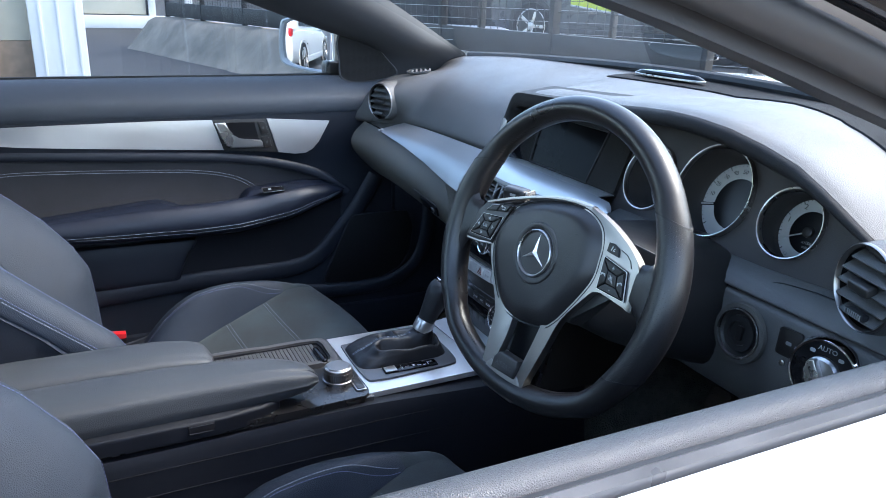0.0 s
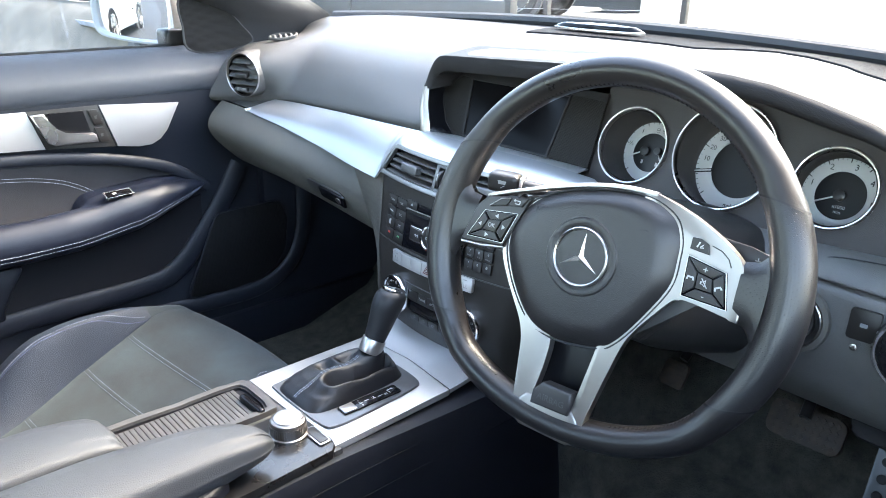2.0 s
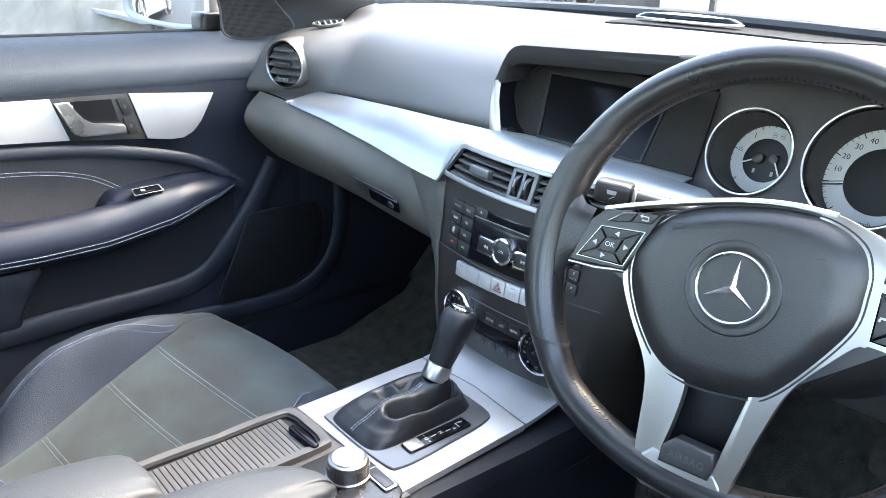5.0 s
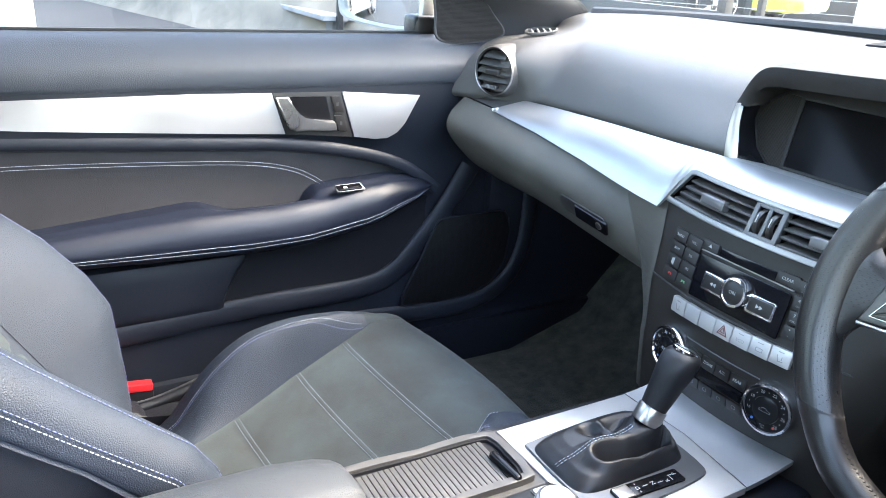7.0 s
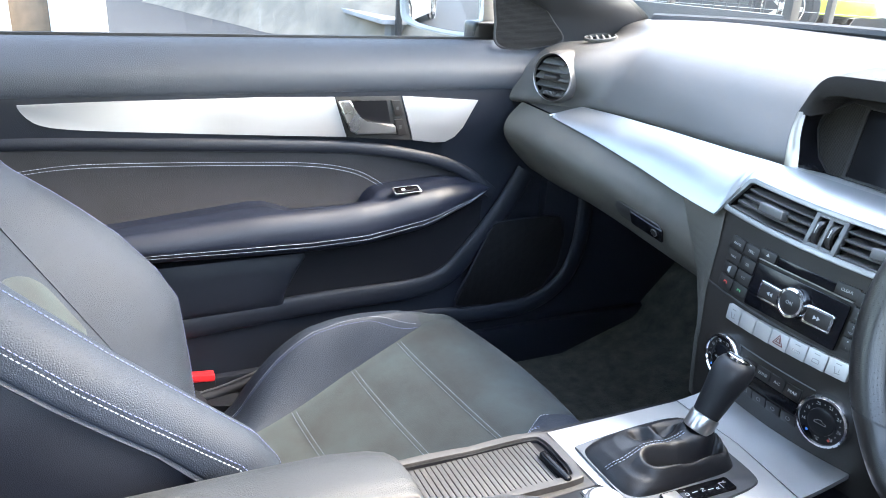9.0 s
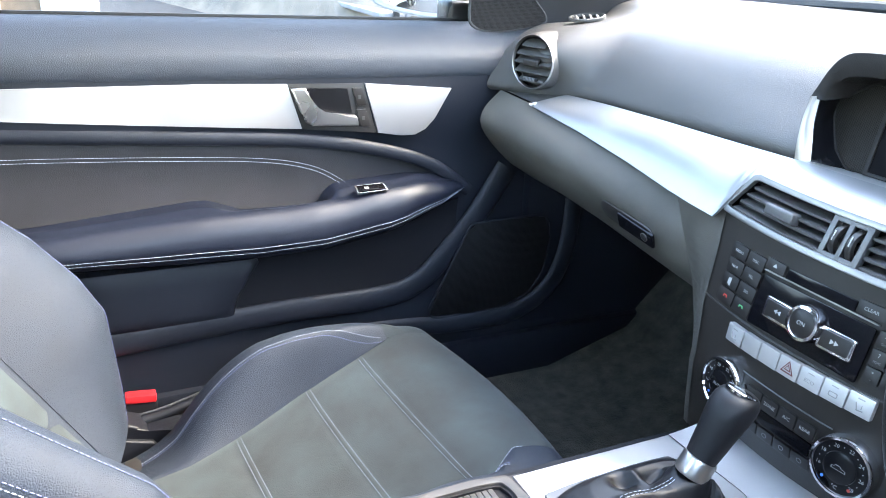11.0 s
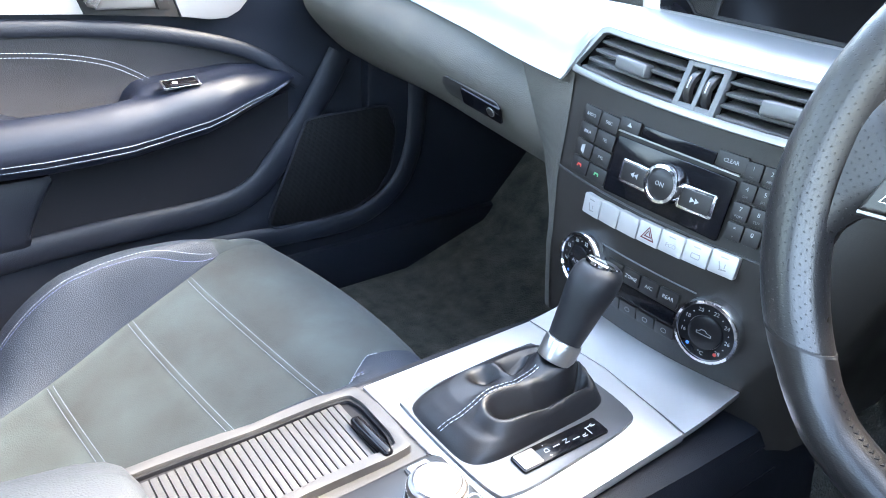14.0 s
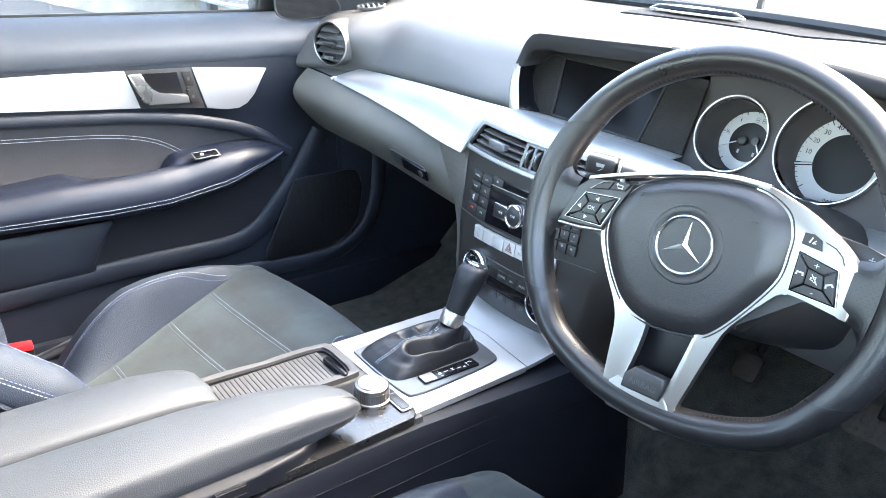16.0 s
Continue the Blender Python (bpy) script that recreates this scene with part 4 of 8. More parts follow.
def round_vent(y):
    s = 1 if y > 0 else -1
    th = thing("round_air_vent", (0.0, y, 0.86), "round black slatted air vent with a silver ring", "air vent", group="round dashboard vents")
    n = Vector((-0.93, -s * 0.33, 0.14)).normalized()
    m = basis((-0.007, y, 0.902), n.cross(Vector((0, 0, 1))) * -1, (0, 0, 1))
    part("pod", lathe(m, [(0.046, -0.05), (0.046, -0.03), (0.0440, -0.010), (0.0425, -0.002)], 48), DASH, th, "black pod round the vent")
    part("ring", lathe(m, [(0.0425, -0.006), (0.0425, -0.001), (0.0410, 0.001), (0.0394, -0.001), (0.0388, -0.008)], 56), SPOKE, th, "satin silver ring")
    part("barrel", lathe(m, [(0.0388, -0.004), (0.037, -0.03), (0, -0.03)], 40), DIAL_BLACK, th)
    for i in range(5):
        yy = -0.026 + 0.0135 * i
        w = 2 * math.sqrt(max(1e-5, 0.0365 ** 2 - yy ** 2))
        part("slat", box(m @ pose(0, yy, -0.008, 32, 0, 0), (w, 0.0024, 0.020), 0.0007), DASH, th)
    part("slider", box(m @ pose(0, 0.000, 0.0, 12, 0, 0), (0.030, 0.010, 0.012), 0.0025, 3), PLASTIC, th)
    part("thumbwheel", box(m @ pose(0, -0.0265, 0.0), (0.026, 0.007, 0.008), 0.002), RUBBER, th, "ribbed black thumbwheel")
    for i in range(8):
        part("rib", box(m @ pose(-0.0105 + 0.003 * i, -0.0265, 0.0042), (0.0012, 0.0055, 0.001), 0), PRINT_GREY, th)


def screen_unit():
    th = thing("display_screen", (0.08, -0.02, 0.86), "dark dashboard display recessed under the hood", "display screen")
    m = basis((0.0735, 0.0, 0.867), (0, -1, 0), (0.342, 0, 0.940))
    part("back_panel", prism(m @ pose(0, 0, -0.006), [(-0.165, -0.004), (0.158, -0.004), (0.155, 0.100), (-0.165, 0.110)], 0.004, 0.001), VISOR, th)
    left = [(-0.100, 0.000), (-0.0795, 0.000), (-0.0920, 0.0900), (-0.112, 0.0915), (-0.138, 0.074), (-0.1475, 0.063), (-0.140, 0.045), (-0.122, 0.016)]
    part("mesh_panel", prism(m, left, 0.003, 0.0006), SCREEN_MESH, th, "fine dark mesh panel")
    part("mesh_rim", tube([m @ Vector((x, y, 0.003)) for x, y in left], 0.0014, 8, closed=True, up=m.to_3x3() @ Vector((0, 0, 1))), VISOR, th)
    part("mesh_panel", prism(m, [(0.0905, 0.000), (0.1595, -0.001), (0.1585, 0.088), (0.103, 0.090)], 0.003, 0.0006), SCREEN_MESH, th, "fine dark mesh panel")
    bez = [(-0.0795, -0.001), (0.0905, -0.001), (0.102, 0.0900), (-0.0910, 0.0905)]
    part("bezel", ring2d(bez, [(-0.0760, 0.003), (0.0870, 0.003), (0.098, 0.0865), (-0.0870, 0.0870)], m, 0.005, 0.001), VISOR, th)
    part("glass", prism(m @ pose(0, 0, 0.001), [(-0.0770, 0.002), (0.0880, 0.002), (0.099, 0.0875), (-0.0880, 0.0880)], 0.0015, 0), SCREEN, th, "switched-off dark screen glass")
    # ledge of bright trim under the glass, and the upright edge at its side
    rows = []
    for y in np.linspace(0.136, -0.17, 30):
        e = interp3(BELT_T, y)
        rows.append([e + Vector((-0.003, 0, -0.001)), e + Vector((0.004, 0, 0.0005)), Vector((0.074, y * 0.9 - 0.006, 0.8665))])
    part("ledge", sheet(rows, thick=0.002, core=(0.06, 0, 0.80)), ALU, th, "bright metal ledge under the screen")
    edge = spline([(0.036, 0.1375, 0.866), (0.0385, 0.1420, 0.888), (0.0440, 0.1465, 0.912), (0.0520, 0.1485, 0.9365)], 16)
    inner = spline([(0.043, 0.1225, 0.8685), (0.0445, 0.1270, 0.889), (0.0490, 0.1350, 0.912), (0.0560, 0.1400, 0.938)], 16)
    part("side_edge", sheet([[a, a.lerp(b, 0.3) + Vector((-0.0025, -0.001, 0)), a.lerp(b, 0.7) + Vector((-0.0025, -0.001, 0)), b] for a, b in zip(edge, inner)], thick=0.002, core=(0.09, 0.14, 0.90)), SPOKE, th, "pale metal edge")
    far = spline([(0.0735, 0.100, 0.8675), (0.079, 0.122, 0.883), (0.089, 0.141, 0.909), (0.0975, 0.146, 0.930), (0.103, 0.138, 0.945)], 16)
    part("side_cheek", sheet([[a.lerp(b, q) for q in np.linspace(0, 1, 6)] for a, b in zip(inner, far)], thick=0.003, core=(0.1, 0.2, 0.90)), DIAL_BLACK, th, "dark cheek beside the screen")
    # visor: a lip that hooks down at its end and runs on along the hood
    lip = spline([(0.0520, 0.1495, 0.9350), (0.0545, 0.1455, 0.9470), (0.0560, 0.1385, 0.9640), (0.0560, 0.1270, 0.9790), (0.0540, 0.1080, 0.9870), (0.0500, 0.0600, 0.9905), (0.0460, 0.0000, 0.9940), (0.0420, -0.0700, 0.9985), (0.0375, -0.1400, 1.0030)], 56)
    rows = []
    for k, p in enumerate(lip):
        u = min(1.0, k / 20)
        down = Vector((0.004, -0.013 * (1 - u) - 0.002, -0.022 * u - 0.001))
        q = p + down
        back = Vector((0.055 + 0.012 * u, -0.004 * (1 - u), 0.004 - 0.010 * u))
        rows.append([p + Vector((0.070, 0.006 * (1 - u), 0.010)), p + Vector((0.012, 0.001, 0.002)), p, p.lerp(q, 0.5) + Vector((-0.003, 0, 0)), q, q + back * 0.5, q + back])
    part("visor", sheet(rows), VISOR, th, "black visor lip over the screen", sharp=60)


def gauge(th, y, z, r, kind):
    m = basis((0.095, y, z), (0, -1, 0), (0.34, 0, 0.94))
    g = part("gauge", lathe(m, [(r + 0.0022, -0.01), (r + 0.0028, 0.004), (r + 0.0018, 0.0060), (r + 0.0002, 0.0055), (r - 0.0008, -0.002)], 72), SILVER, th, "chrome-ringed instrument")
    off = {"fuel": (-0.002, 0.0), "speed": (0.0, -0.006), "rev": (-0.008, -0.002)}[kind]
    f = {"fuel": 0.0415, "speed": 0.057, "rev": 0.0430}[kind]
    rows = []
    for k in range(65):
        c, d = math.cos(2 * math.pi * k / 64), math.sin(2 * math.pi * k / 64)
        rows.append([m @ Vector((g0 * c + off[0] * w, g0 * d + off[1] * w, h)) for g0, h, w in ((r - 0.002, 0.0, 0.0), (f + 0.003, -0.042, 0.9), (f + 0.0005, -0.047, 1.0), (f - 0.002, -0.050, 1.0))])
    part("gauge_wall", sheet(rows), CLUSTER, g)
    q = m @ pose(*off, -0.049)
    part("gauge_face", lathe(q, [(f, -0.002), (f, 0.0), (0.63 * f, 0.0006), (0.61 * f, -0.001)], 64), DIAL, g, "pale silver scale ring")
    part("gauge_centre", lathe(q, [(0.62 * f, -0.0005), (0.62 * f, 0.0002), (0, 0.0004)], 48), DIAL_BLACK, g)
    n = 25 if kind == "fuel" else 41
    for i in range(n):
        a = radians(225 - 270 * i / (n - 1))
        big = i % 5 == 0
        rr = f * (0.95 if not big else 0.93)
        part("tick", box(q @ pose(rr * math.cos(a), rr * math.sin(a), 0.0008, 0, 0, math.degrees(a)), (f * (0.05 if not big else 0.11), 0.0006 if not big else 0.0011, 0.0003), 0), DIAL_BLACK, g)
    if kind == "speed":
        nums, angles, size = [str(10 * k) for k in range(1, 16)], [174 - 19.5 * k if k < 6 else 76.5 - 15 * (k - 5) for k in range(15)], 0.0085
    elif kind == "rev":
        nums, angles, size = ["1", "2", "3", "4", "5", "6"], [166, 121, 77, 35, -6, -47], 0.0095
    else:
        nums, angles, size = ["½", "1"], [167, 128], 0.0085
    for i, w in enumerate(nums):
        a = radians(angles[i])
        writing("lettering", w, q @ pose(0.785 * f * math.cos(a), 0.785 * f * math.sin(a), 0.0009, 0, 0, 0), size, DIAL_BLACK, g)
    if kind == "speed":
        writing("lettering", "mph", q @ pose(0, -0.80 * f, 0.0009), 0.007, DIAL_BLACK, g)
    if kind == "rev":
        writing("lettering", "x1000\nmin", q @ pose(0.05 * f, -0.36 * f, 0.0006), 0.0055, PRINT, g)
    hub = {"fuel": (-0.18 * f, 0.02 * f), "speed": (0.0, 0.0), "rev": (0.0, 0.0)}[kind]
    a = radians({"fuel": 207, "speed": 194, "rev": 207}[kind])
    d0, d1 = {"fuel": (0.0, 0.66 * f), "speed": (0.60 * f, 0.97 * f), "rev": (0.0, 0.88 * f)}[kind]
    c = 0.5 * (d0 + d1)
    part("needle", box(q @ pose(hub[0] + c * math.cos(a), hub[1] + c * math.sin(a), 0.004, 0, 0, math.degrees(a)), (d1 - d0, 0.0018, 0.0012), 0.0004), BUTTON_SILVER, g, "silver needle")
    if kind == "speed":
        part("needle_shade", box(q @ pose(c * math.cos(a), c * math.sin(a), 0.0022, 0, 0, math.degrees(a)), (d1 - d0 + 0.001, 0.0044, 0.0012), 0.0004), DIAL_BLACK, g)
    if kind != "speed":
        part("needle_hub", lathe(q @ pose(*hub, 0), [(0.0065, 0.0), (0.0065, 0.005), (0.005, 0.006), (0, 0.006)], 24), PLASTIC, g)
        for k in range(4):
            part("symbol", ring2d(rounded(0.0050, 0.0036, 0.0014, 2), rounded(0.0040, 0.0026, 0.0010, 2), q @ pose((-0.45 + 0.26 * k) * f if kind == "rev" else (0.05 + 0.22 * (k % 2)) * f, (-0.82 + 0.05 * (k in (0, 3))) * f if kind == "rev" else (0.76 - 0.06 * (k // 2)) * f, 0.0009), 0.0002, 0), PRINT_GREY, g)
    if kind == "fuel":
        a = radians(-58)
        part("needle", box(q @ pose(0.26 * f + 0.28 * f * math.cos(a), 0.10 * f + 0.28 * f * math.sin(a), 0.004, 0, 0, math.degrees(a)), (0.56 * f, 0.0016, 0.0012), 0.0004), BUTTON_SILVER, g)
        part("needle_hub", lathe(q @ pose(0.26 * f, 0.08 * f, 0), [(0.005, 0.0), (0.005, 0.005), (0, 0.0055)], 20), PLASTIC, g)
        for sx in (-0.20, 0.32):
            part("symbol", prism(q @ pose(sx * f, -0.33 * f, 0.0006), [(-0.002, -0.0025), (0.001, -0.0025), (0.001, 0.0025), (-0.002, 0.0025)], 0.0002, 0), PRINT, g)


def instruments():
    th = thing("instrument_cluster", (0.12, -0.335, 0.83), "three chrome-ringed instruments with silver scales and white needles", "instrument cluster")
    # panel with round openings for the dials
    dials = ((-0.210, 0.904, 0.047, "fuel"), (-0.333, 0.914, 0.0605, "speed"), (-0.458, 0.905, 0.0415, "rev"))
    bm = bmesh.new()
    ys = np.linspace(-0.152, -0.62, 192)
    grid = []
    for y in ys:
        zt = ramp(y, [-0.62, -0.50, -0.40, -0.30, -0.13], [0.915, 0.966, 0.992, 1.0, 0.985])
        grid.append([bm.verts.new((0.095 + 0.34 / 0.94 * (z - 0.905), y, z)) for z in np.linspace(0.80, max(zt, 0.93), 74)])
    for i in range(len(ys) - 1):
        for j in range(73):
            c = (grid[i][j].co + grid[i + 1][j + 1].co) / 2
            if all(math.hypot(c.y - dy, (c.z - dz) / 0.94) > dr - 0.0002 for dy, dz, dr, _ in dials):
                bm.faces.new((grid[i][j], grid[i + 1][j], grid[i + 1][j + 1], grid[i][j + 1]))
    part("cluster_panel", bm, CLUSTER, th, "dark grey instrument surround")
    for dial in dials:
        gauge(th, *dial)


def driver_dash():
    th = thing("driver_dash_panel", (0.05, -0.45, 0.62), "dark grey lower dashboard on the driver's side", "dashboard panel")
    rows = []
    for y in np.linspace(-0.175, -0.695, 40):
        e = max(0, (-0.45 - y) / 0.25)
        pts = [(0.105, y, 0.846 + 0.02 * e), (0.078, y, 0.850 + 0.012 * e), (0.052, y, 0.842), (0.042, y, 0.832), (0.040, y, 0.826), (0.048, y, 0.823), (0.040, y, 0.818), (0.038, y, 0.80), (0.038, y, 0.755), (0.060, y, 0.69), (0.14, y, 0.64), (0.4, y, 0.60)]
        rows.append(spline(pts, 44))
    part("lower_panel", sheet(rows, thick=0.004), LOWER_PANEL_LIT, th)
    part("lid_joint", tube(spline([(0.046, -0.472, 0.834), (0.058, -0.482, 0.845), (0.063, -0.53, 0.850), (0.063, -0.570, 0.852), (0.071, -0.580, 0.860)], 30), 0.0007, 6), RUBBER, th)
    m = basis((0.032, -0.4675, 0.779), (0.0, -1, 0), (0.12, 0, 1))
    k = part("ignition_lock", lathe(m, [(0.037, 0), (0.036, 0.005), (0.031, 0.006), (0.030, 0.004)], 48), DASH_LOW, th)
    part("ring", lathe(m, [(0.0305, 0.003), (0.030, 0.007), (0.0285, 0.0075), (0.0275, 0.004)], 48), SILVER, k, "thin silver ring")
    part("core", lathe(m, [(0.028, 0.004), (0.022, 0.001), (0.0215, 0.005), (0.015, 0.005), (0.014, 0.001), (0, 0.001)], 40), PLASTIC, k)
    part("key_slot", box(m @ pose(0, 0, 0.002), (0.009, 0.018, 0.006), 0.002), BUTTON, k)
    m = basis((0.034, -0.533, 0.795), (0.08, -1, 0), (0.08, 0, 1))
    k = part("switch", prism(m, rounded(0.028, 0.032, 0.003), 0.003, 0.001), BUTTON, th)
    part("symbol", prism(m @ pose(0, 0, 0.0031), rounded(0.007, 0.004, 0.001, 2), 0.0002, 0), PRINT_GREY, k)
    m = basis((0.030, -0.585, 0.785), (0.12, -1, 0), (0.08, 0, 1))
    k = part("light_switch", lathe(m, [(0.040, 0), (0.040, 0.006), (0.037, 0.010), (0.035, 0.010)], 56), CHROME, th, "chrome-ringed rotary light switch")
    part("face", lathe(m, [(0.0352, 0.009), (0.020, 0.0095), (0.0195, 0.008)], 48), DIAL_BLACK, k)
    part("knob", lathe(m, [(0.0195, 0.008), (0.0195, 0.013), (0.017, 0.016), (0, 0.016)], 40), SILVER, k)
    part("grip", box(m @ pose(0, 0, 0.019, 0, 0, 30), (0.009, 0.036, 0.010), 0.002), SILVER, k)
    writing("lettering", "AUTO", m @ pose(0, 0.0275, 0.0101), 0.0075, PRINT, k)
    for a in (55, 125):
        part("symbol", prism(m @ pose(0.027 * math.cos(radians(a)), 0.027 * math.sin(radians(a)), 0.0098), rounded(0.006, 0.004, 0.0015, 2), 0.0003, 0), PRINT, k)
    part("bolt", lathe(basis((0.034, -0.528, 0.769), (0, -1, 0), (0.1, 0, 1)), [(0.0035, 0), (0.0035, 0.002), (0, 0.003)], 16), SILVER, th)
    m = basis((0.105, -0.575, 0.648), (0, -1, 0), (0.6, 0, 0.8))
    part("release_handle", prism(m, rounded(0.09, 0.03, 0.01), 0.02, 0.006), VISOR, th)
    m = basis((0.070, -0.585, 0.684), (0, -1, 0), (0.6, 0, 0.8))
    lever = part("brake_release", prism(m, rounded(0.030, 0.022, 0.005), 0.004, 0.0015), BUTTON, th)
    part("symbol", ring2d(rounded(0.012, 0.012, 0.0055), rounded(0.0104, 0.0104, 0.0048), m @ pose(0, 0, 0.0041), 0.0003, 0), PRINT, lever)
    writing("lettering", "P", m @ pose(0, 0, 0.0042), 0.008, PRINT, lever)
    # column shroud
    rows = []
    C = WHEEL.translation
    N = -(WHEEL.to_3x3() @ Vector((0, 0, 1)))
    for d, w, h in ((0.035, 0.045, 0.04), (0.06, 0.07, 0.055), (0.12, 0.085, 0.07), (0.20, 0.10, 0.08), (0.27, 0.11, 0.085)):
        c = C + N * d
        rows.append([c + Vector((0.34 * b, a, 0.94 * b)) for a, b in [(w * math.copysign(abs(math.cos(t)) ** 0.6, math.cos(t)), h * math.copysign(abs(math.sin(t)) ** 0.6, math.sin(t)) - 0.015) for t in np.linspace(0, 2 * math.pi, 28, endpoint=False)]])
    part("column_shroud", loft(rows), PLASTIC, th, "black steering column shroud")


def stalks():
    th = thing("wiper_stalk", (-0.06, -0.24, 0.87), "black indicator and wiper stalk with white symbols", "column stalk")
    path = spline([(-0.045, -0.30, 0.866), (-0.075, -0.250, 0.877), (-0.098, -0.222, 0.884), (-0.108, -0.205, 0.887)], 16)
    part("arm", tube(path, 0.0075, 14), PLASTIC, th)
    m = basis((-0.116, -0.186, 0.889), (-0.38, 0.92, 0.06), (0, 0, 1))
    part("collar", box(m @ pose(-0.021, 0, 0), (0.003, 0.021, 0.021), 0.001), BUTTON_SILVER, th, "grey ring")
    tip = part("tip", box(m, (0.036, 0.022, 0.022), 0.006, 3), PLASTIC, th)
    for s in (-1, 1):
        f = m @ pose(0, 0, s * 0.0112, 0, 0 if s > 0 else 180, 0)
        part("symbol", prism(f @ pose(0, 0.001, 0), [(-0.004, -0.001), (0.004, -0.001), (0.005, 0.003), (-0.005, 0.003)], 0.0003, 0), PRINT, tip)
        part("symbol", box(f @ pose(0.001, -0.003, 0, 0, 0, 35), (0.006, 0.0008, 0.0004), 0), PRINT, tip)
    th = thing("shift_paddle", (-0.12, -0.47, 0.88), "small black shift paddle with a plus sign behind the wheel", "shift paddle")
    m = WHEEL @ pose(0.1360, 0.0355, -0.022)
    p = part("paddle", prism(m, [(-0.036, -0.004), (0.004, -0.010), (0.011, -0.006), (0.012, 0.006), (-0.004, 0.010), (-0.036, 0.013)], 0.004, 0.0015), PLASTIC, th)
    writing("lettering", "+", m @ pose(0.0035, -0.001, 0.0041), 0.011, PRINT, p)


# ---- steering wheel ----
GRIPS = ((-29.5, 29.5), (150.5, 210.5))


def rim_radius(a):
    """Half the rim's width at a degrees: fuller at the two grips."""
    return 0.0145 + sum(0.0030 * max(0.0, math.cos(radians(((a - (g + h) / 2 + 180) % 360 - 180) * 2.6))) ** 0.5 if abs((a - (g + h) / 2 + 180) % 360 - 180) < 34 else 0.0 for g, h in GRIPS)


def rim_slant(a):
    """How far the seams lean at a degrees: the rim's outer side leads towards the spokes."""
    return ramp(a % 360, [0, 29.5, 60, 120, 150.5, 180, 210.5, 240, 300, 330.5, 360], [0, -4.5, 0, 0, 5, 0, -4, 0, 0, 4.5, 0])


def rim_surface(a, f, grow=0.0):
    """A point of the rim's skin: a degrees round the wheel, f degrees round the section, from the outside over the front."""
    r = rim_radius(a) + grow
    b = radians(a + rim_slant(a) * math.cos(radians(f)))
    x, y = 0.1755 * math.cos(b), 0.1755 * math.sin(b)
    if y < -0.128:
        y = -0.128 - (abs(y) - 0.128) * 0.72
    d = Vector((math.cos(b), math.sin(b)))
    w = r * math.cos(radians(f))
    return WHEEL @ Vector((x + d.x * w, y + d.y * w, 1.16 * r * math.sin(radians(f))))


def rim_skin(a0, a1, n=44, grow=0.0):
    """A length of the rim as a closed skin, with a UV map in metres."""
    bm = bmesh.new()
    lay = bm.loops.layers.uv.new("UVMap")
    angs, seg = np.linspace(a0, a1, n), 26
    rings = [[bm.verts.new(rim_surface(a, 360 * k / seg, grow)) for k in range(seg)] for a in angs]
    for i in range(n - 1):
        for k in range(seg):
            l = (k + 1) % seg
            face = bm.faces.new((rings[i][k], rings[i][l], rings[i + 1][l], rings[i + 1][k]))
            for loop, (p, q) in zip(face.loops, ((i, k), (i, k + 1), (i + 1, k + 1), (i + 1, k))):
                loop[lay].uv = (0.1755 * radians(angs[p]), q * 0.108 / seg)
    bm.faces.new(rings[0])
    bm.faces.new(rings[-1])
    return bm


def plate(pts, z, depth, bevel=0.002, n=0, seg=3):
    if n:
        pts = [(p.x, p.y) for p in spline([(x, y, 0) for x, y in pts], n, True)]
    area = sum(pts[k][0] * pts[(k + 1) % len(pts)][1] - pts[(k + 1) % len(pts)][0] * pts[k][1] for k in range(len(pts)))
    return prism(WHEEL @ pose(0, 0, z), pts if area > 0 else pts[::-1], depth, bevel, seg)


def dish(bm, rise=0.006):
    """Brings the foot of a spoke forward over the rim."""
    inv = WHEEL.inverted()
    for v in bm.verts:
        q = inv @ v.co
        k = min(1.0, max(0.0, (-0.085 - q.y) / 0.065))
        q.z += rise * k * k * (3 - 2 * k)
        v.co = WHEEL @ q
    return bm


def cushion(pts, z, height, n=96, k=16, shoulder=0.30):
    """A padded cover over a closed outline: steep rounded shoulders and a slightly crowned top."""
    ol = [(p.x, p.y) for p in spline([(x, y, 0) for x, y in pts], n, True)]
    cx, cy = sum(p[0] for p in ol) / n, sum(p[1] for p in ol) / n
    rows = []
    for s in [1.0, 1.004] + [1 - shoulder * (1 - math.cos(math.pi / 2 * i / 8)) for i in range(1, 9)] + [(1 - shoulder) * (1 - i / k) for i in range(1, k)]:
        if s >= 1.0:
            h = 0.0 if s == 1.0 else 0.25
        elif s >= 1 - shoulder:
            u = (1 - s) / shoulder
            h = 0.25 + 0.63 * (1 - (1 - u) ** 2.4)
        else:
            h = 0.88 + 0.12 * (1 - (s / (1 - shoulder)) ** 2)
        rows.append([WHEEL @ Vector((cx + (x - cx) * s, cy + (y - cy) * s, z + height * h)) for x, y in ol])
    return loft(rows)


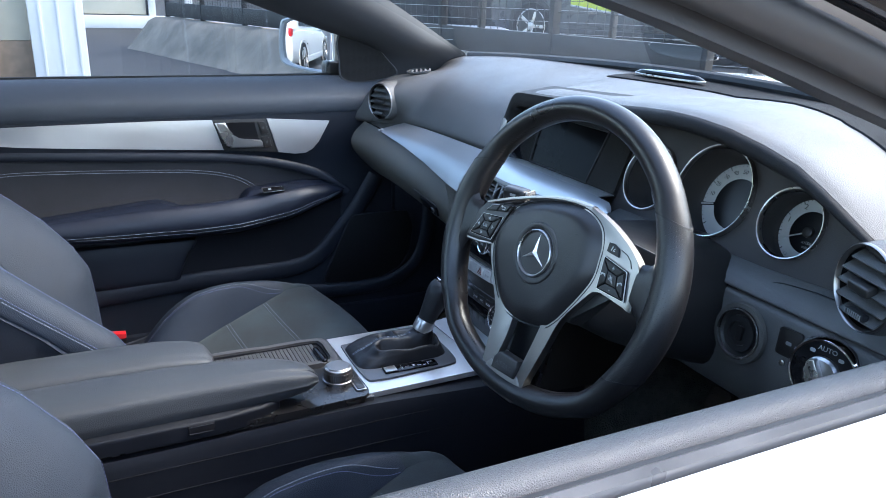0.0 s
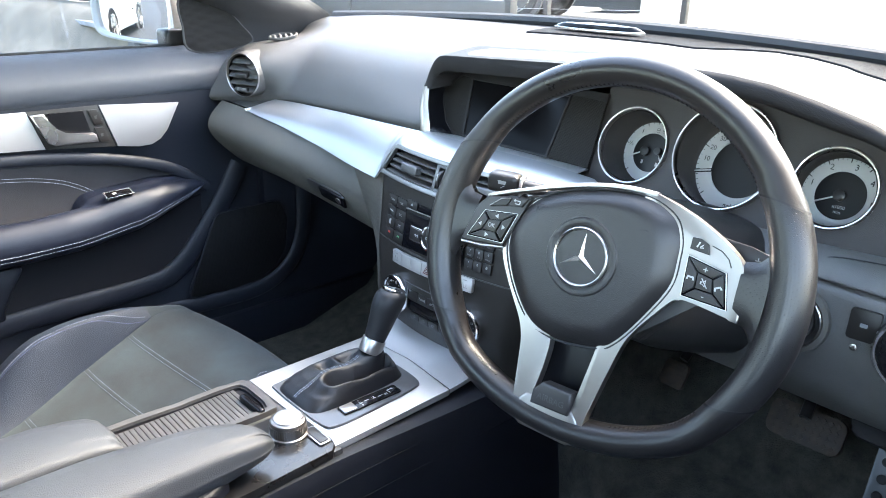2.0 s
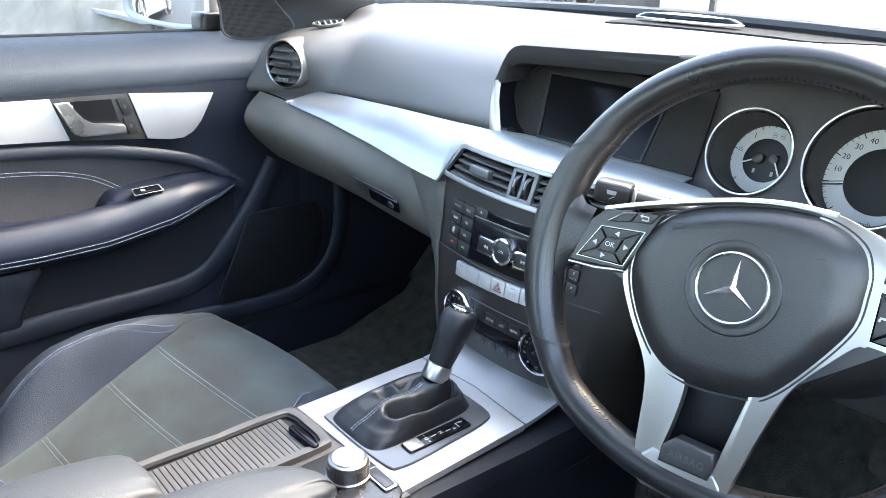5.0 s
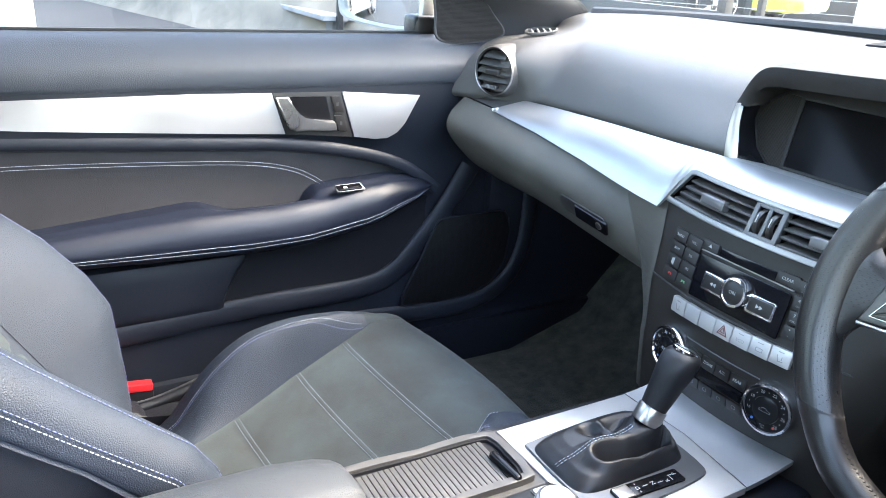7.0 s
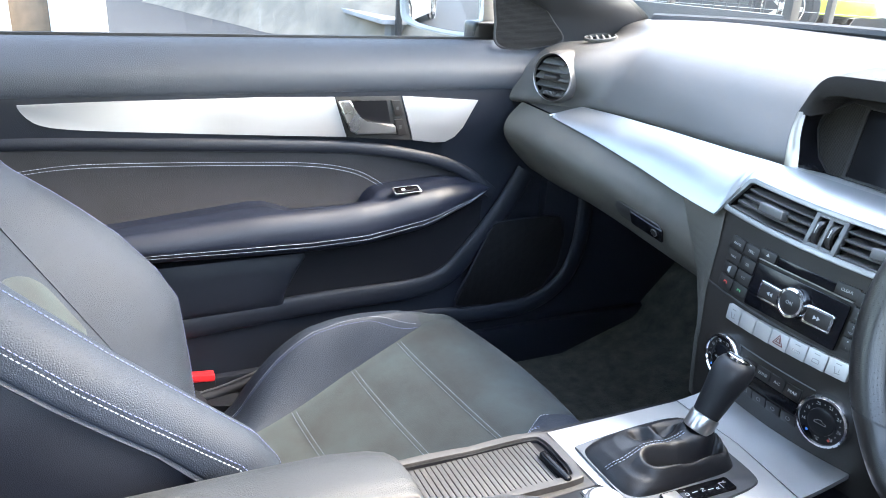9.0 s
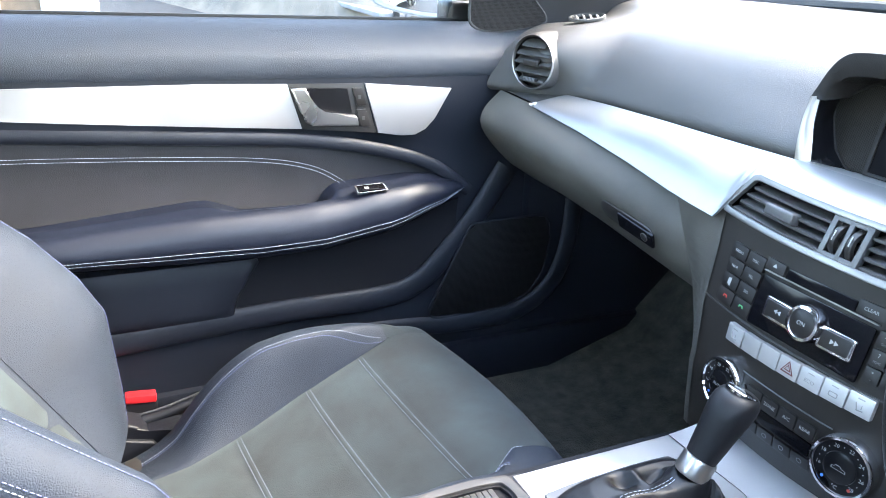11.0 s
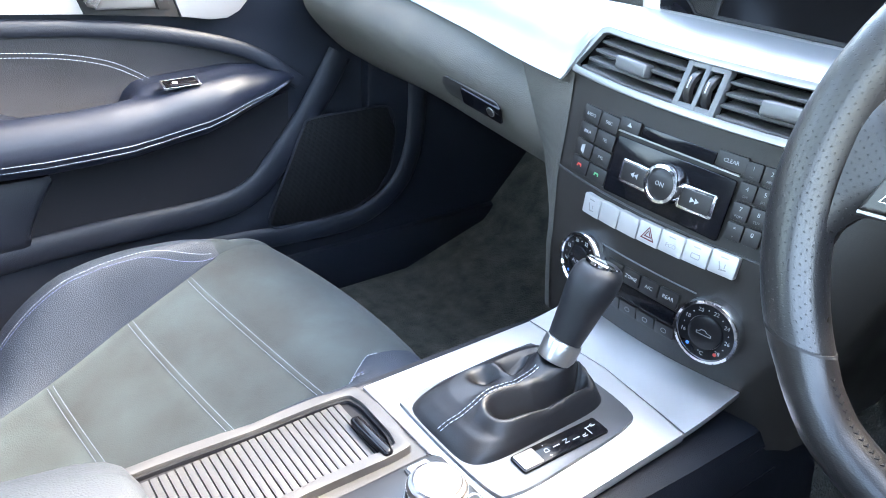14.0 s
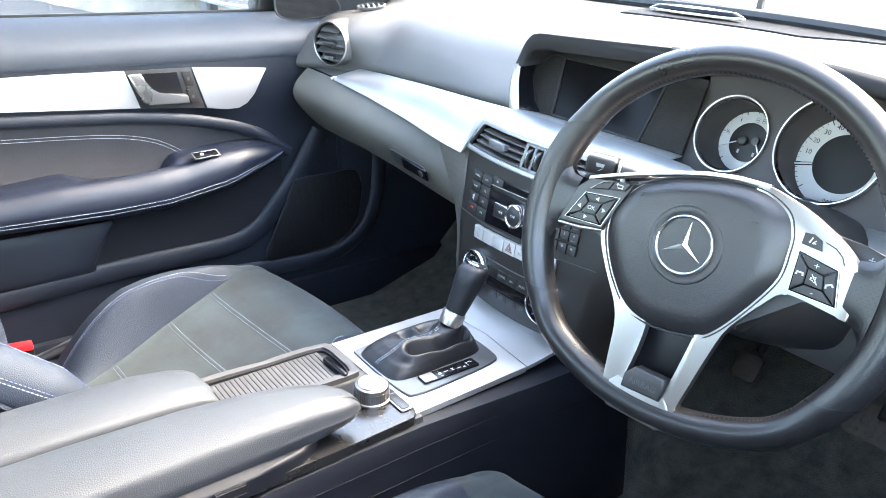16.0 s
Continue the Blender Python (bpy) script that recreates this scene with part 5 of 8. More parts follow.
def grip_web(s):
    """Leather drawn from a grip across to the key pod; s is 1 on the right."""
    bm = bmesh.new()
    lay = bm.loops.layers.uv.new("UVMap")
    for front in (1, -1):
        grid = []
        for k in np.linspace(0, 1, 12):
            lo, hi = ramp(k, [0, 0.5, 0.8, 1], [-0.016, -0.020, -0.029, -0.045]), ramp(k, [0, 0.5, 0.8, 1], [0.034, 0.036, 0.043, 0.058])
            row = []
            for q in np.linspace(0, 1, 16):
                v = lo + (hi - lo) * q
                u = 0.1355 + (0.160 - 0.1355) * k - 0.10 * k * (v - 0.006) ** 2 / 0.05
                e = 1 - abs(2 * q - 1) ** 4
                row.append(bm.verts.new(WHEEL @ Vector((s * u, v, -0.002 + front * (0.0035 + 0.0075 * e * (0.75 + 0.5 * k))))))
            grid.append(row)
        for i in range(11):
            for j in range(15):
                face = bm.faces.new((grid[i][j], grid[i + 1][j], grid[i + 1][j + 1], grid[i][j + 1]))
                for loop in face.loops:
                    loop[lay].uv = ((WHEEL.inverted() @ loop.vert.co).y, (WHEEL.inverted() @ loop.vert.co).x)
    return bm


def steering_wheel():
    th = thing("steering_wheel", (-0.1737, -0.3528, 0.8613), "black leather sports steering wheel with perforated grips and silver spokes", "steering wheel")
    spans = (("rim_top", 29.9, 150.1, RIM_LEATHER, "smooth black leather upper rim"), ("rim_foot", 210.9, 330.1, RIM_LEATHER, "smooth black leather lower rim"),
             ("grip", 150.5, 210.5, PERFORATED, "perforated black leather grip"), ("grip", -29.5, 29.5, PERFORATED, "perforated black leather grip"))
    for nm, a, b, mt, lb in spans:
        part(nm, rim_skin(a, b), mt, th, lb)
    for a in (29.7, 150.3, 210.7, 330.3):
        part("seam", rim_skin(a - 0.35, a + 0.35, 4, 0.0003), RUBBER, th)
    for s in (-1, 1):
        part("grip_web", grip_web(s), PERFORATED, th, "perforated leather web beside the keys")
    # cross stitching along the inner side of the rim
    for a0, a1 in ((32, 148), (215, 247), (291, 327)):
        cross = []
        for k in range(int((a1 - a0) * 0.62)):
            a = a0 + k / 0.62
            for c, d in ((150, 163), (163, 150)):
                cross.append(stitches([rim_surface(a, c, 0.0003), rim_surface(a + 1.1, d, 0.0003)], 0.0030, 0.0005, 0.00036))
        part("stitching", merge(*cross), THREAD_BLACK, th, "dark cross stitching")
    # carrier behind the pad
    part("carrier", plate([(-0.150, -0.012), (-0.142, 0.024), (-0.085, 0.044), (-0.03, 0.060), (0.03, 0.064), (0.085, 0.050), (0.138, 0.024), (0.146, -0.010), (0.10, -0.008), (0.060, -0.060), (-0.050, -0.070), (-0.092, -0.015)], -0.024, 0.018, 0.006), PLASTIC, th)
    # silver frames that run from the pods down to the foot
    left = [(-0.066, 0.0475), (-0.076, 0.036), (-0.0885, 0.0145), (-0.0945, -0.004), (-0.0930, -0.0195), (-0.0790, -0.045), (-0.0570, -0.0789), (-0.0485, -0.1118), (-0.0410, -0.158), (-0.0275, -0.154), (-0.0205, -0.1123), (-0.0235, -0.070), (-0.050, -0.062), (-0.070, -0.040), (-0.083, -0.018), (-0.0850, 0.0045), (-0.076, 0.022), (-0.060, 0.042)]
    part("spoke", dish(plate(left, -0.004, 0.010, 0.003, 90)), SPOKE, th, "satin silver spoke")
    right = [(0.045, 0.0735), (0.0797, 0.0640), (0.1089, 0.0505), (0.1301, 0.0365), (0.1375, 0.0244), (0.1425, -0.0140), (0.1330, -0.0150), (0.1023, -0.0110), (0.088, -0.0125), (0.0760, -0.0260), (0.0547, -0.0578), (0.0447, -0.092), (0.0365, -0.135), (0.0315, -0.158), (0.0200, -0.154), (0.0225, -0.1178), (0.0290, -0.0700), (0.036, -0.064), (0.0600, -0.0343), (0.0780, 0.0018), (0.0780, 0.0341), (0.068, 0.052), (0.042, 0.063)]
    part("spoke", dish(plate(right, -0.004, 0.0105, 0.003, 130)), SPOKE, th, "satin silver spoke and key surround")
    arch = spline([(-0.126, 0.036, 0.0), (-0.0972, 0.0455, 0.001), (-0.0654, 0.0550, 0.002), (-0.0351, 0.0630, 0.003), (-0.0061, 0.0692, 0.003), (0.0223, 0.0722, 0.002), (0.0504, 0.0715, 0.001)], 40)
    part("upper_trim", tube([WHEEL @ p for p in arch], 0.0030, 10, up=WHEEL.to_3x3() @ Vector((0, 0, 1)), flat=2.0), SPOKE, th, "satin silver upper trim")
    # pods with their keys
    pod = part("key_pod", plate([(-0.1475, -0.0150), (-0.1345, 0.0250), (-0.1226, 0.0365), (-0.0702, 0.0430), (-0.0870, 0.0145), (-0.0930, -0.0105)], -0.004, 0.013, 0.002), PLASTIC, th, "black key pod")
    part("pod_edge", tube([WHEEL @ Vector(p) for p in ((-0.148, -0.0165, 0.004), (-0.12, -0.0150, 0.006), (-0.0945, -0.0105, 0.006))], 0.0020, 8), SPOKE, pod, "satin silver lower edge")
    pads = ((-1, [(-0.1235, 0.0215), (-0.0833, 0.0255), (-0.0953, -0.0071), (-0.1400, -0.0089)]), (1, [(0.0906, 0.0287), (0.1252, 0.0214), (0.1321, -0.0090), (0.0923, -0.0071)]))
    for s, fr in pads:
        kp = part("key_pad", plate(fr, 0.000, 0.0092, 0.0008), SHINY, th, "gloss black key pad")
        part("pad_edge", ring2d([(c * 1.0, d) for c, d in fr], [(sum(p[0] for p in fr) / 4 * 0.03 + c * 0.97, sum(p[1] for p in fr) / 4 * 0.03 + d * 0.97) for c, d in fr], WHEEL @ pose(0, 0, 0.0085), 0.0012, 0), BUTTON_SILVER, kp)
        c = (sum(x for x, y in fr) / 4, sum(y for x, y in fr) / 4)
        for i in range(4):
            a, b = fr[i], fr[(i + 1) % 4]
            q = [(c[0] + (x - c[0]) * f, c[1] + (y - c[1]) * f) for (x, y), f in ((a, 0.92), (b, 0.92), (b, 0.40), (a, 0.40))]
            gx, gy = sum(x for x, y in q) / 4, sum(y for x, y in q) / 4
            q = [(gx + (x - gx) * 0.90, gy + (y - gy) * 0.90) for x, y in q]
            part("key", plate(q, 0.0090, 0.0024, 0.0007), BUTTON, kp)
            if s < 0:
                d = Vector((gx - c[0], gy - c[1])).normalized()
                e = Vector((-d.y, d.x))
                tri = [Vector((gx, gy)) + d * 0.0026, Vector((gx, gy)) - d * 0.0014 + e * 0.0024, Vector((gx, gy)) - d * 0.0014 - e * 0.0024]
                part("symbol", plate([(v.x, v.y) for v in tri], 0.0114, 0.0003, 0), PRINT, kp)
            else:
                mm = WHEEL @ pose(gx, gy, 0.0115)
                if i in (1, 3):
                    part("symbol", prism(mm @ pose(0, 0, 0, 0, 0, 25 if i == 1 else 0), [(-0.0036, -0.0014), (-0.0020, -0.0014), (-0.0018, 0.0003), (0.0018, 0.0003), (0.0020, -0.0014), (0.0036, -0.0014), (0.0027, 0.0018), (-0.0027, 0.0018)], 0.0003, 0), PRINT, kp)
                else:
                    writing("lettering", "+" if i == 0 else "-", mm, 0.0085, PRINT, kp)
        q = [(c[0] + (x - c[0]) * 0.36, c[1] + (y - c[1]) * 0.36) for x, y in fr]
        part("key", plate(q, 0.0090, 0.0027, 0.0006), BUTTON, kp)
        mm = WHEEL @ pose(c[0], c[1], 0.0119)
        if s < 0:
            writing("lettering", "OK", mm, 0.0062, PRINT, kp)
        else:
            sp = [(-0.0032, -0.0012), (-0.0012, -0.0012), (0.0012, -0.0032), (0.0012, 0.0032), (-0.0012, 0.0012), (-0.0032, 0.0012)]
            part("symbol", ring2d(sp, [(x * 0.62, y * 0.68) for x, y in sp], mm, 0.0003, 0), PRINT, kp)
            part("symbol", box(mm @ pose(0.0004, 0, 0.0003, 0, 0, -52), (0.0096, 0.0008, 0.0004), 0), PRINT, kp)
    # small keys over the pads
    part("small_key", plate([(-0.1183, 0.0264), (-0.1060, 0.0360), (-0.0940, 0.0388), (-0.0980, 0.0305)], 0.006, 0.0050, 0.001), BUTTON, th)
    part("key_rim", tube([WHEEL @ Vector(p) for p in ((-0.1178, 0.0268, 0.0112), (-0.1060, 0.0362, 0.0112), (-0.0950, 0.0388, 0.0112))], 0.0006, 6), SPOKE, th, "thin silver key edge")
    part("small_key", plate([(-0.0928, 0.0390), (-0.0748, 0.0420), (-0.0805, 0.0329), (-0.0970, 0.0308)], 0.006, 0.0050, 0.001), BUTTON, th)
    mm = WHEEL @ pose(-0.0862, 0.0362, 0.0111)
    part("symbol", merge(box(mm @ pose(0.0005, -0.0016, 0), (0.0060, 0.0009, 0.0004), 0), box(mm @ pose(0.0031, 0, 0), (0.0009, 0.0040, 0.0004), 0), box(mm @ pose(0, 0.0016, 0), (0.0060, 0.0009, 0.0004), 0), prism(mm @ pose(-0.0030, 0.0016, 0), [(-0.0016, 0), (0.0006, -0.0019), (0.0006, 0.0019)], 0.0004, 0)), PRINT, th)
    part("small_key", plate([(0.0906, 0.0437), (0.0980, 0.0440), (0.1051, 0.0406), (0.1077, 0.0320), (0.0990, 0.0330), (0.0904, 0.0340)], 0.004, 0.0050, 0.001), BUTTON, th)
    mm = WHEEL @ pose(0.0985, 0.0380, 0.0091)
    part("symbol", merge(box(mm @ pose(-0.0014, 0.0008, 0, 0, 0, 70), (0.0052, 0.0013, 0.0004), 0), box(mm @ pose(0.0018, 0.0002, 0, 0, 0, 40), (0.0030, 0.0008, 0.0004), 0), box(mm @ pose(0.0018, -0.0014, 0, 0, 0, 10), (0.0030, 0.0008, 0.0004), 0)), PRINT, th)
    part("joint", tube([WHEEL @ Vector(p) for p in ((0.1078, 0.0402, 0.0068), (0.1170, 0.0375, 0.0068), (0.1235, 0.0325, 0.0068), (0.1270, 0.0260, 0.0068))], 0.0005, 6), PLASTIC, th)
    # padded cover
    pad = [(-0.0700, 0.0410), (-0.0560, 0.0500), (-0.035, 0.0585), (-0.006, 0.0655), (0.022, 0.0688), (0.050, 0.0670), (0.0720, 0.0560), (0.0810, 0.0400), (0.0830, 0.0226), (0.0815, -0.0029), (0.0640, -0.0370), (0.0440, -0.0660), (0.0273, -0.0760), (-0.0152, -0.0817), (-0.0460, -0.0740), (-0.0700, -0.0489), (-0.0865, -0.0183), (-0.0893, 0.0045), (-0.0820, 0.0250)]
    part("airbag_pad", cushion(pad, 0.0, 0.0195), PAD_GRAIN, th, "black grained airbag cover")
    part("pad_gap", tube([WHEEL @ Vector((p.x, p.y, 0.0055)) for p in spline([(x * 1.012, y * 1.012, 0) for x, y in pad], 120, True)], 0.0013, 6, closed=True), RUBBER, th)
    for sx in (-0.054, 0.0497):
        mm = WHEEL @ pose(sx, 0.0378, 0.0171, 0, 0, 12)
        part("horn_sign", merge(tube([mm @ Vector((0.0055 * math.cos(a), 0.0022 * math.sin(a), 0.0)) for a in np.linspace(0.3, 4.2, 12)], 0.0004, 5), tube([mm @ Vector(p) for p in ((-0.006, 0.003, 0), (-0.004, 0, 0), (-0.006, -0.003, 0))], 0.0004, 5)), RUBBER, th)
    # badge: plain ring and three-armed shape in a shallow dish
    b = WHEEL @ pose(-0.002, 0.0025, 0.0168)
    badge = part("badge", lathe(b, [(0.0375, 0.0), (0.0355, 0.0032), (0.0330, 0.0038), (0.0290, 0.0024), (0.0270, 0.0012), (0, 0.0012)], 64), PAD_GRAIN, th)
    part("badge_ring", lathe(b, [(0.0280, 0.0010), (0.0276, 0.0044), (0.0266, 0.0052), (0.0254, 0.0044), (0.0250, 0.0010)], 64), SILVER, badge)
    bm = bmesh.new()
    top = bm.verts.new((0, 0, 0.0062))
    pts = []
    for k in range(6):
        a = radians(90 + 60 * k - 2)
        r = 0.0262 if k % 2 == 0 else 0.0042
        pts.append(bm.verts.new((r * math.cos(a), r * math.sin(a), 0.0016)))
    at = [v.co.copy() for v in pts]
    peak = top.co.copy()
    bm.free()
    for k in (0, 2, 4):
        arm = bmesh.new()
        v = [arm.verts.new(p) for p in (peak, at[k - 1], at[k], at[(k + 1) % 6], Vector((0, 0, 0.0016)))]
        for f in ((0, 1, 2), (0, 2, 3), (4, 2, 1), (4, 3, 2), (0, 3, 4), (0, 4, 1)):
            arm.faces.new([v[j] for j in f])
        bmesh.ops.transform(arm, matrix=b, verts=arm.verts[:])
        part("badge_arm", arm, SILVER, badge, sharp=10)
    # foot of the spokes with its dark plate
    part("foot_bar", dish(plate([(-0.0425, -0.154), (-0.030, -0.1400), (0.022, -0.1400), (0.0335, -0.154), (0.0285, -0.171), (0.022, -0.1745), (-0.032, -0.1735), (-0.038, -0.169)], -0.004, 0.0105, 0.003)), SPOKE, th, "satin silver foot of the spokes")
    # black plate added for the dark of the empty gap between the spokes
    part("spoke_gap_shade", plate([(-0.034, -0.150), (-0.030, -0.074), (0.030, -0.074), (0.028, -0.150)], -0.022, 0.006, 0.001), DIAL_BLACK, th)
    k = part("airbag_plate", plate([(-0.0220, -0.1470), (-0.0215, -0.1330), (-0.0130, -0.1235), (0.0190, -0.1235), (0.0210, -0.1333), (0.0185, -0.1460)], 0.002, 0.0150, 0.003), PLASTIC, th)
    writing("lettering", "AIRBAG", WHEEL @ pose(-0.0005, -0.1372, 0.0171), 0.0085, EMBOSS, k)


# ---- centre console ----
def console():
    th = thing("centre_console", (-0.35, 0, 0.30), "black centre console with a brushed aluminium top", "centre console")
    rows = []
    for x, z in ((-1.0, 0.560), (-0.60, 0.562), (-0.40, 0.566), (-0.30, 0.566), (-0.12, 0.560), (-0.02, 0.556), (0.08, 0.556)):
        w = 0.122 if x < -0.2 else 0.128
        sec = [(-w - 0.035, 0.27), (-w - 0.018, 0.42), (-w - 0.004, z - 0.055), (-w, z - 0.016), (-w + 0.006, z - 0.002), (-w + 0.020, z), (0, z), (w - 0.020, z), (w - 0.006, z - 0.002), (w, z - 0.016), (w + 0.004, z - 0.055), (w + 0.018, 0.42), (w + 0.035, 0.27)]
        rows.append([(x, y, zz) for y, zz in sec])
    part("console_body", sheet(rows), CONSOLE, th, "black grained console sides", sharp=50)
    for z, y0 in ((0.535, -0.1245), (0.500, -0.1285)):
        part("joint", tube([Vector((-0.98, y0, z)), Vector((-0.30, y0, z + 0.004)), Vector((0.0, y0 - 0.004, z + 0.004))], 0.0008, 6), POCKET, th)
    part("slot_frame", box(pose(-0.546, -0.1180, 0.584, 0, 0, 0), (0.034, 0.004, 0.014), 0.001), POCKET, th)
    for dz in (-0.0052, 0.0052):
        part("slot_edge", box(pose(-0.546, -0.1195, 0.584 + dz), (0.032, 0.002, 0.0008), 0), FRAME_GREY, th)
    # aluminium plate in two pieces
    def top(pts, z, depth, mat, nm, lb="", bevel=0.002):
        return part(nm, prism(basis((0, 0, z), (1, 0, 0), (0, 1, 0)), pts, depth, bevel), mat, th, lb)
    top([(-0.302, -0.102), (-0.112, -0.099), (-0.102, 0.0), (-0.108, 0.099), (-0.306, 0.099)], 0.566, 0.009, ALU, "metal_plate", "brushed aluminium plate round the gear lever")
    rows = []
    for k in np.linspace(0, 1, 12):
        r = []
        for y in np.linspace(-0.0985, 0.0995, 15):
            x0 = ramp(y, [-0.099, 0.0, 0.099], [-0.1105, -0.1005, -0.1065])
            r.append((x0 + (-0.029 - x0) * k, y, 0.5745 + 0.013 * k ** 1.6))
        rows.append(r)
    part("metal_ramp", sheet(rows, thick=0.006, core=(-0.06, 0, 0.3)), ALU, th, "brushed aluminium plate rising to the stack")
    top([(-0.57, -0.108), (-0.295, -0.108), (-0.295, 0.104), (-0.57, 0.104)], 0.563, 0.009, TRAY, "tray_floor", "", 0.001)
    # roller blind tray
    ol = [(p.x, p.y) for p in spline([(-0.56, 0.012, 0), (-0.40, 0.010, 0), (-0.325, 0.009, 0), (-0.312, 0.018, 0), (-0.310, 0.055, 0), (-0.312, 0.090, 0), (-0.326, 0.101, 0), (-0.40, 0.102, 0), (-0.56, 0.100, 0)], 56, True)]
    cx, cy = -0.435, 0.056
    il = [(cx + (x - cx) * 0.915, cy + (y - cy) * 0.80) for x, y in ol]
    fr = part("blind_frame", ring2d(ol, il, basis((0, 0, 0.566), (1, 0, 0), (0, 1, 0)), 0.014, 0.003), TRAY, th, "grey plastic frame of the roller blind")
    liner = [(cx + (x - cx) * 0.895, cy + (y - cy) * 0.755) for x, y in ol]
    part("blind_liner", ring2d(il, liner, basis((0, 0, 0.566), (1, 0, 0), (0, 1, 0)), 0.0105, 0.0008), POCKET, fr, "black lip inside the frame")
    part("blind_bed", prism(basis((0, 0, 0.566), (1, 0, 0), (0, 1, 0)), liner, 0.0066, 0), POCKET, fr)
    n = 34
    for i in range(n):
        x = -0.552 + 0.218 * (i + 0.5) / n
        part("blind_slat", box(pose(x, 0.0555, 0.5725), (0.0055, 0.0695, 0.005), 0.0007), TRAY, fr)
    part("blind_handle", box(pose(-0.3355, 0.036, 0.5785, 0, 0, 3), (0.0095, 0.052, 0.010), 0.0044, 4), SHINY, fr, "black blind handle with a chrome edge")
    part("handle_edge", box(pose(-0.3300, 0.036, 0.5760, 0, 0, 3), (0.0016, 0.0500, 0.0030), 0.0006), FRAME_GREY, fr)
    # rotary controller beside the blind
    top([(-0.72, -0.004), (-0.306, -0.002), (-0.299, -0.010), (-0.297, -0.090), (-0.300, -0.101), (-0.310, -0.110), (-0.42, -0.114), (-0.72, -0.115)], 0.566, 0.012, SATIN, "controller_base", "smooth satin black controller base", 0.004)
    m = pose(-0.332, -0.048, 0.578)
    k = part("controller_knob", lathe(m, [(0.0240, 0), (0.0240, 0.003), (0.0222, 0.004), (0.0222, 0.018), (0.0208, 0.0212), (0.018, 0.0226), (0, 0.0230)], 64), SPOKE, th, "silver rotary controller knob")
    for i in range(48):
        a = 2 * math.pi * i / 48
        part("rib", box(m @ pose(0.0224 * math.cos(a), 0.0224 * math.sin(a), 0.011, 0, 0, 7.5 * i), (0.0006, 0.0014, 0.012), 0), SPOKE, k)
    part("knob_cap", lathe(m, [(0.0184, 0.0226), (0.017, 0.0238), (0, 0.0243)], 40), SPOKE, k)
    part("controller_key", prism(basis((-0.310, -0.076, 0.5785), (1, 0, 0), (0, 1, 0)), rounded(0.016, 0.040, 0.003), 0.002, 0.0008), SILVER, th)
    part("controller_key", prism(basis((-0.310, -0.076, 0.5807), (1, 0, 0), (0, 1, 0)), rounded(0.012, 0.034, 0.002), 0.001, 0.0004), PLASTIC, th)
    part("back_key", prism(basis((-0.3225, -0.0135, 0.5778), (1, 0, 0), (0, 1, 0)), rounded(0.022, 0.013, 0.002), 0.0016, 0.0005), PLASTIC, th)
    part("back_key_face", prism(basis((-0.3225, -0.0135, 0.5792), (1, 0, 0), (0, 1, 0)), rounded(0.018, 0.0095, 0.0015), 0.0014, 0.0005), SILVER, th, "silver key beside the controller")
    # split armrest lids: the longer one narrows to a rounded nose
    def lid(xs, inner, outer, zt, label):
        rows = []
        for k, x in enumerate(xs):
            a, b = ramp(x, *inner), ramp(x, *outer)
            t = zt + ramp(x, [-0.92, -0.90, -0.84, xs[0] - 0.20, xs[0] - 0.07, xs[0] - 0.025, xs[0] - 0.008, xs[0]], [-0.030, -0.012, 0.003, 0.004, 0.001, -0.005, -0.010, -0.019])
            bt = ramp(x, [-0.70, xs[0] - 0.09, xs[0] - 0.02, xs[0]], [0.579, 0.582, 0.594, 0.603])
            c = min(0.016, 0.30 * (b - a))
            e = min(0.022, 0.45 * (t - bt))
            sec = [(a + c, bt), (a + 0.3 * c, bt + 0.3 * e), (a, bt + e), (a + 0.001, t - e), (a + 0.3 * c, t - 0.28 * e), (a + c, t - 0.05 * e), ((2 * a + b) / 3, t + 0.002), ((a + 2 * b) / 3, t + 0.002), (b - c, t - 0.05 * e), (b - 0.3 * c, t - 0.28 * e), (b - 0.001, t - e), (b, bt + e), (b - 0.3 * c, bt + 0.3 * e), (b - c, bt)]
            rows.append(spline([(x, y, z) for y, z in sec], 42, True))
        return part("armrest_lid", loft(rows), ARMREST, th, label, sharp=70)
    lid((-0.506, -0.508, -0.513, -0.522, -0.54, -0.58, -0.66, -0.78, -0.86, -0.90, -0.915, -0.92), ([-0.92, -0.60, -0.506], [-0.004, -0.003, 0.002]), ([-0.92, -0.56, -0.524, -0.512, -0.506], [0.092, 0.090, 0.083, 0.072, 0.055]), 0.630, "grey-black grained leather armrest lid, creased")
    lid((-0.376, -0.3775, -0.381, -0.387, -0.395, -0.41, -0.44, -0.49, -0.56, -0.68, -0.80, -0.86, -0.90, -0.915, -0.92), ([-0.92, -0.40, -0.385, -0.376], [-0.106, -0.106, -0.102, -0.094]), ([-0.92, -0.60, -0.52, -0.46, -0.42, -0.395, -0.383, -0.376], [-0.006, -0.008, -0.014, -0.022, -0.032, -0.046, -0.062, -0.076]), 0.632, "grey-black grained leather armrest lid with a narrowing nose")
    base = [(-0.92, -0.118), (-0.52, -0.1175), (-0.462, -0.112), (-0.436, -0.098), (-0.428, -0.070), (-0.440, -0.012), (-0.53, -0.004), (-0.545, 0.084), (-0.92, 0.094)]
    part("armrest_base", prism(basis((0, 0, 0.570), (1, 0, 0), (0, 1, 0)), base, 0.024, 0.006, 3), CONSOLE, th, "black box under the armrest lids")


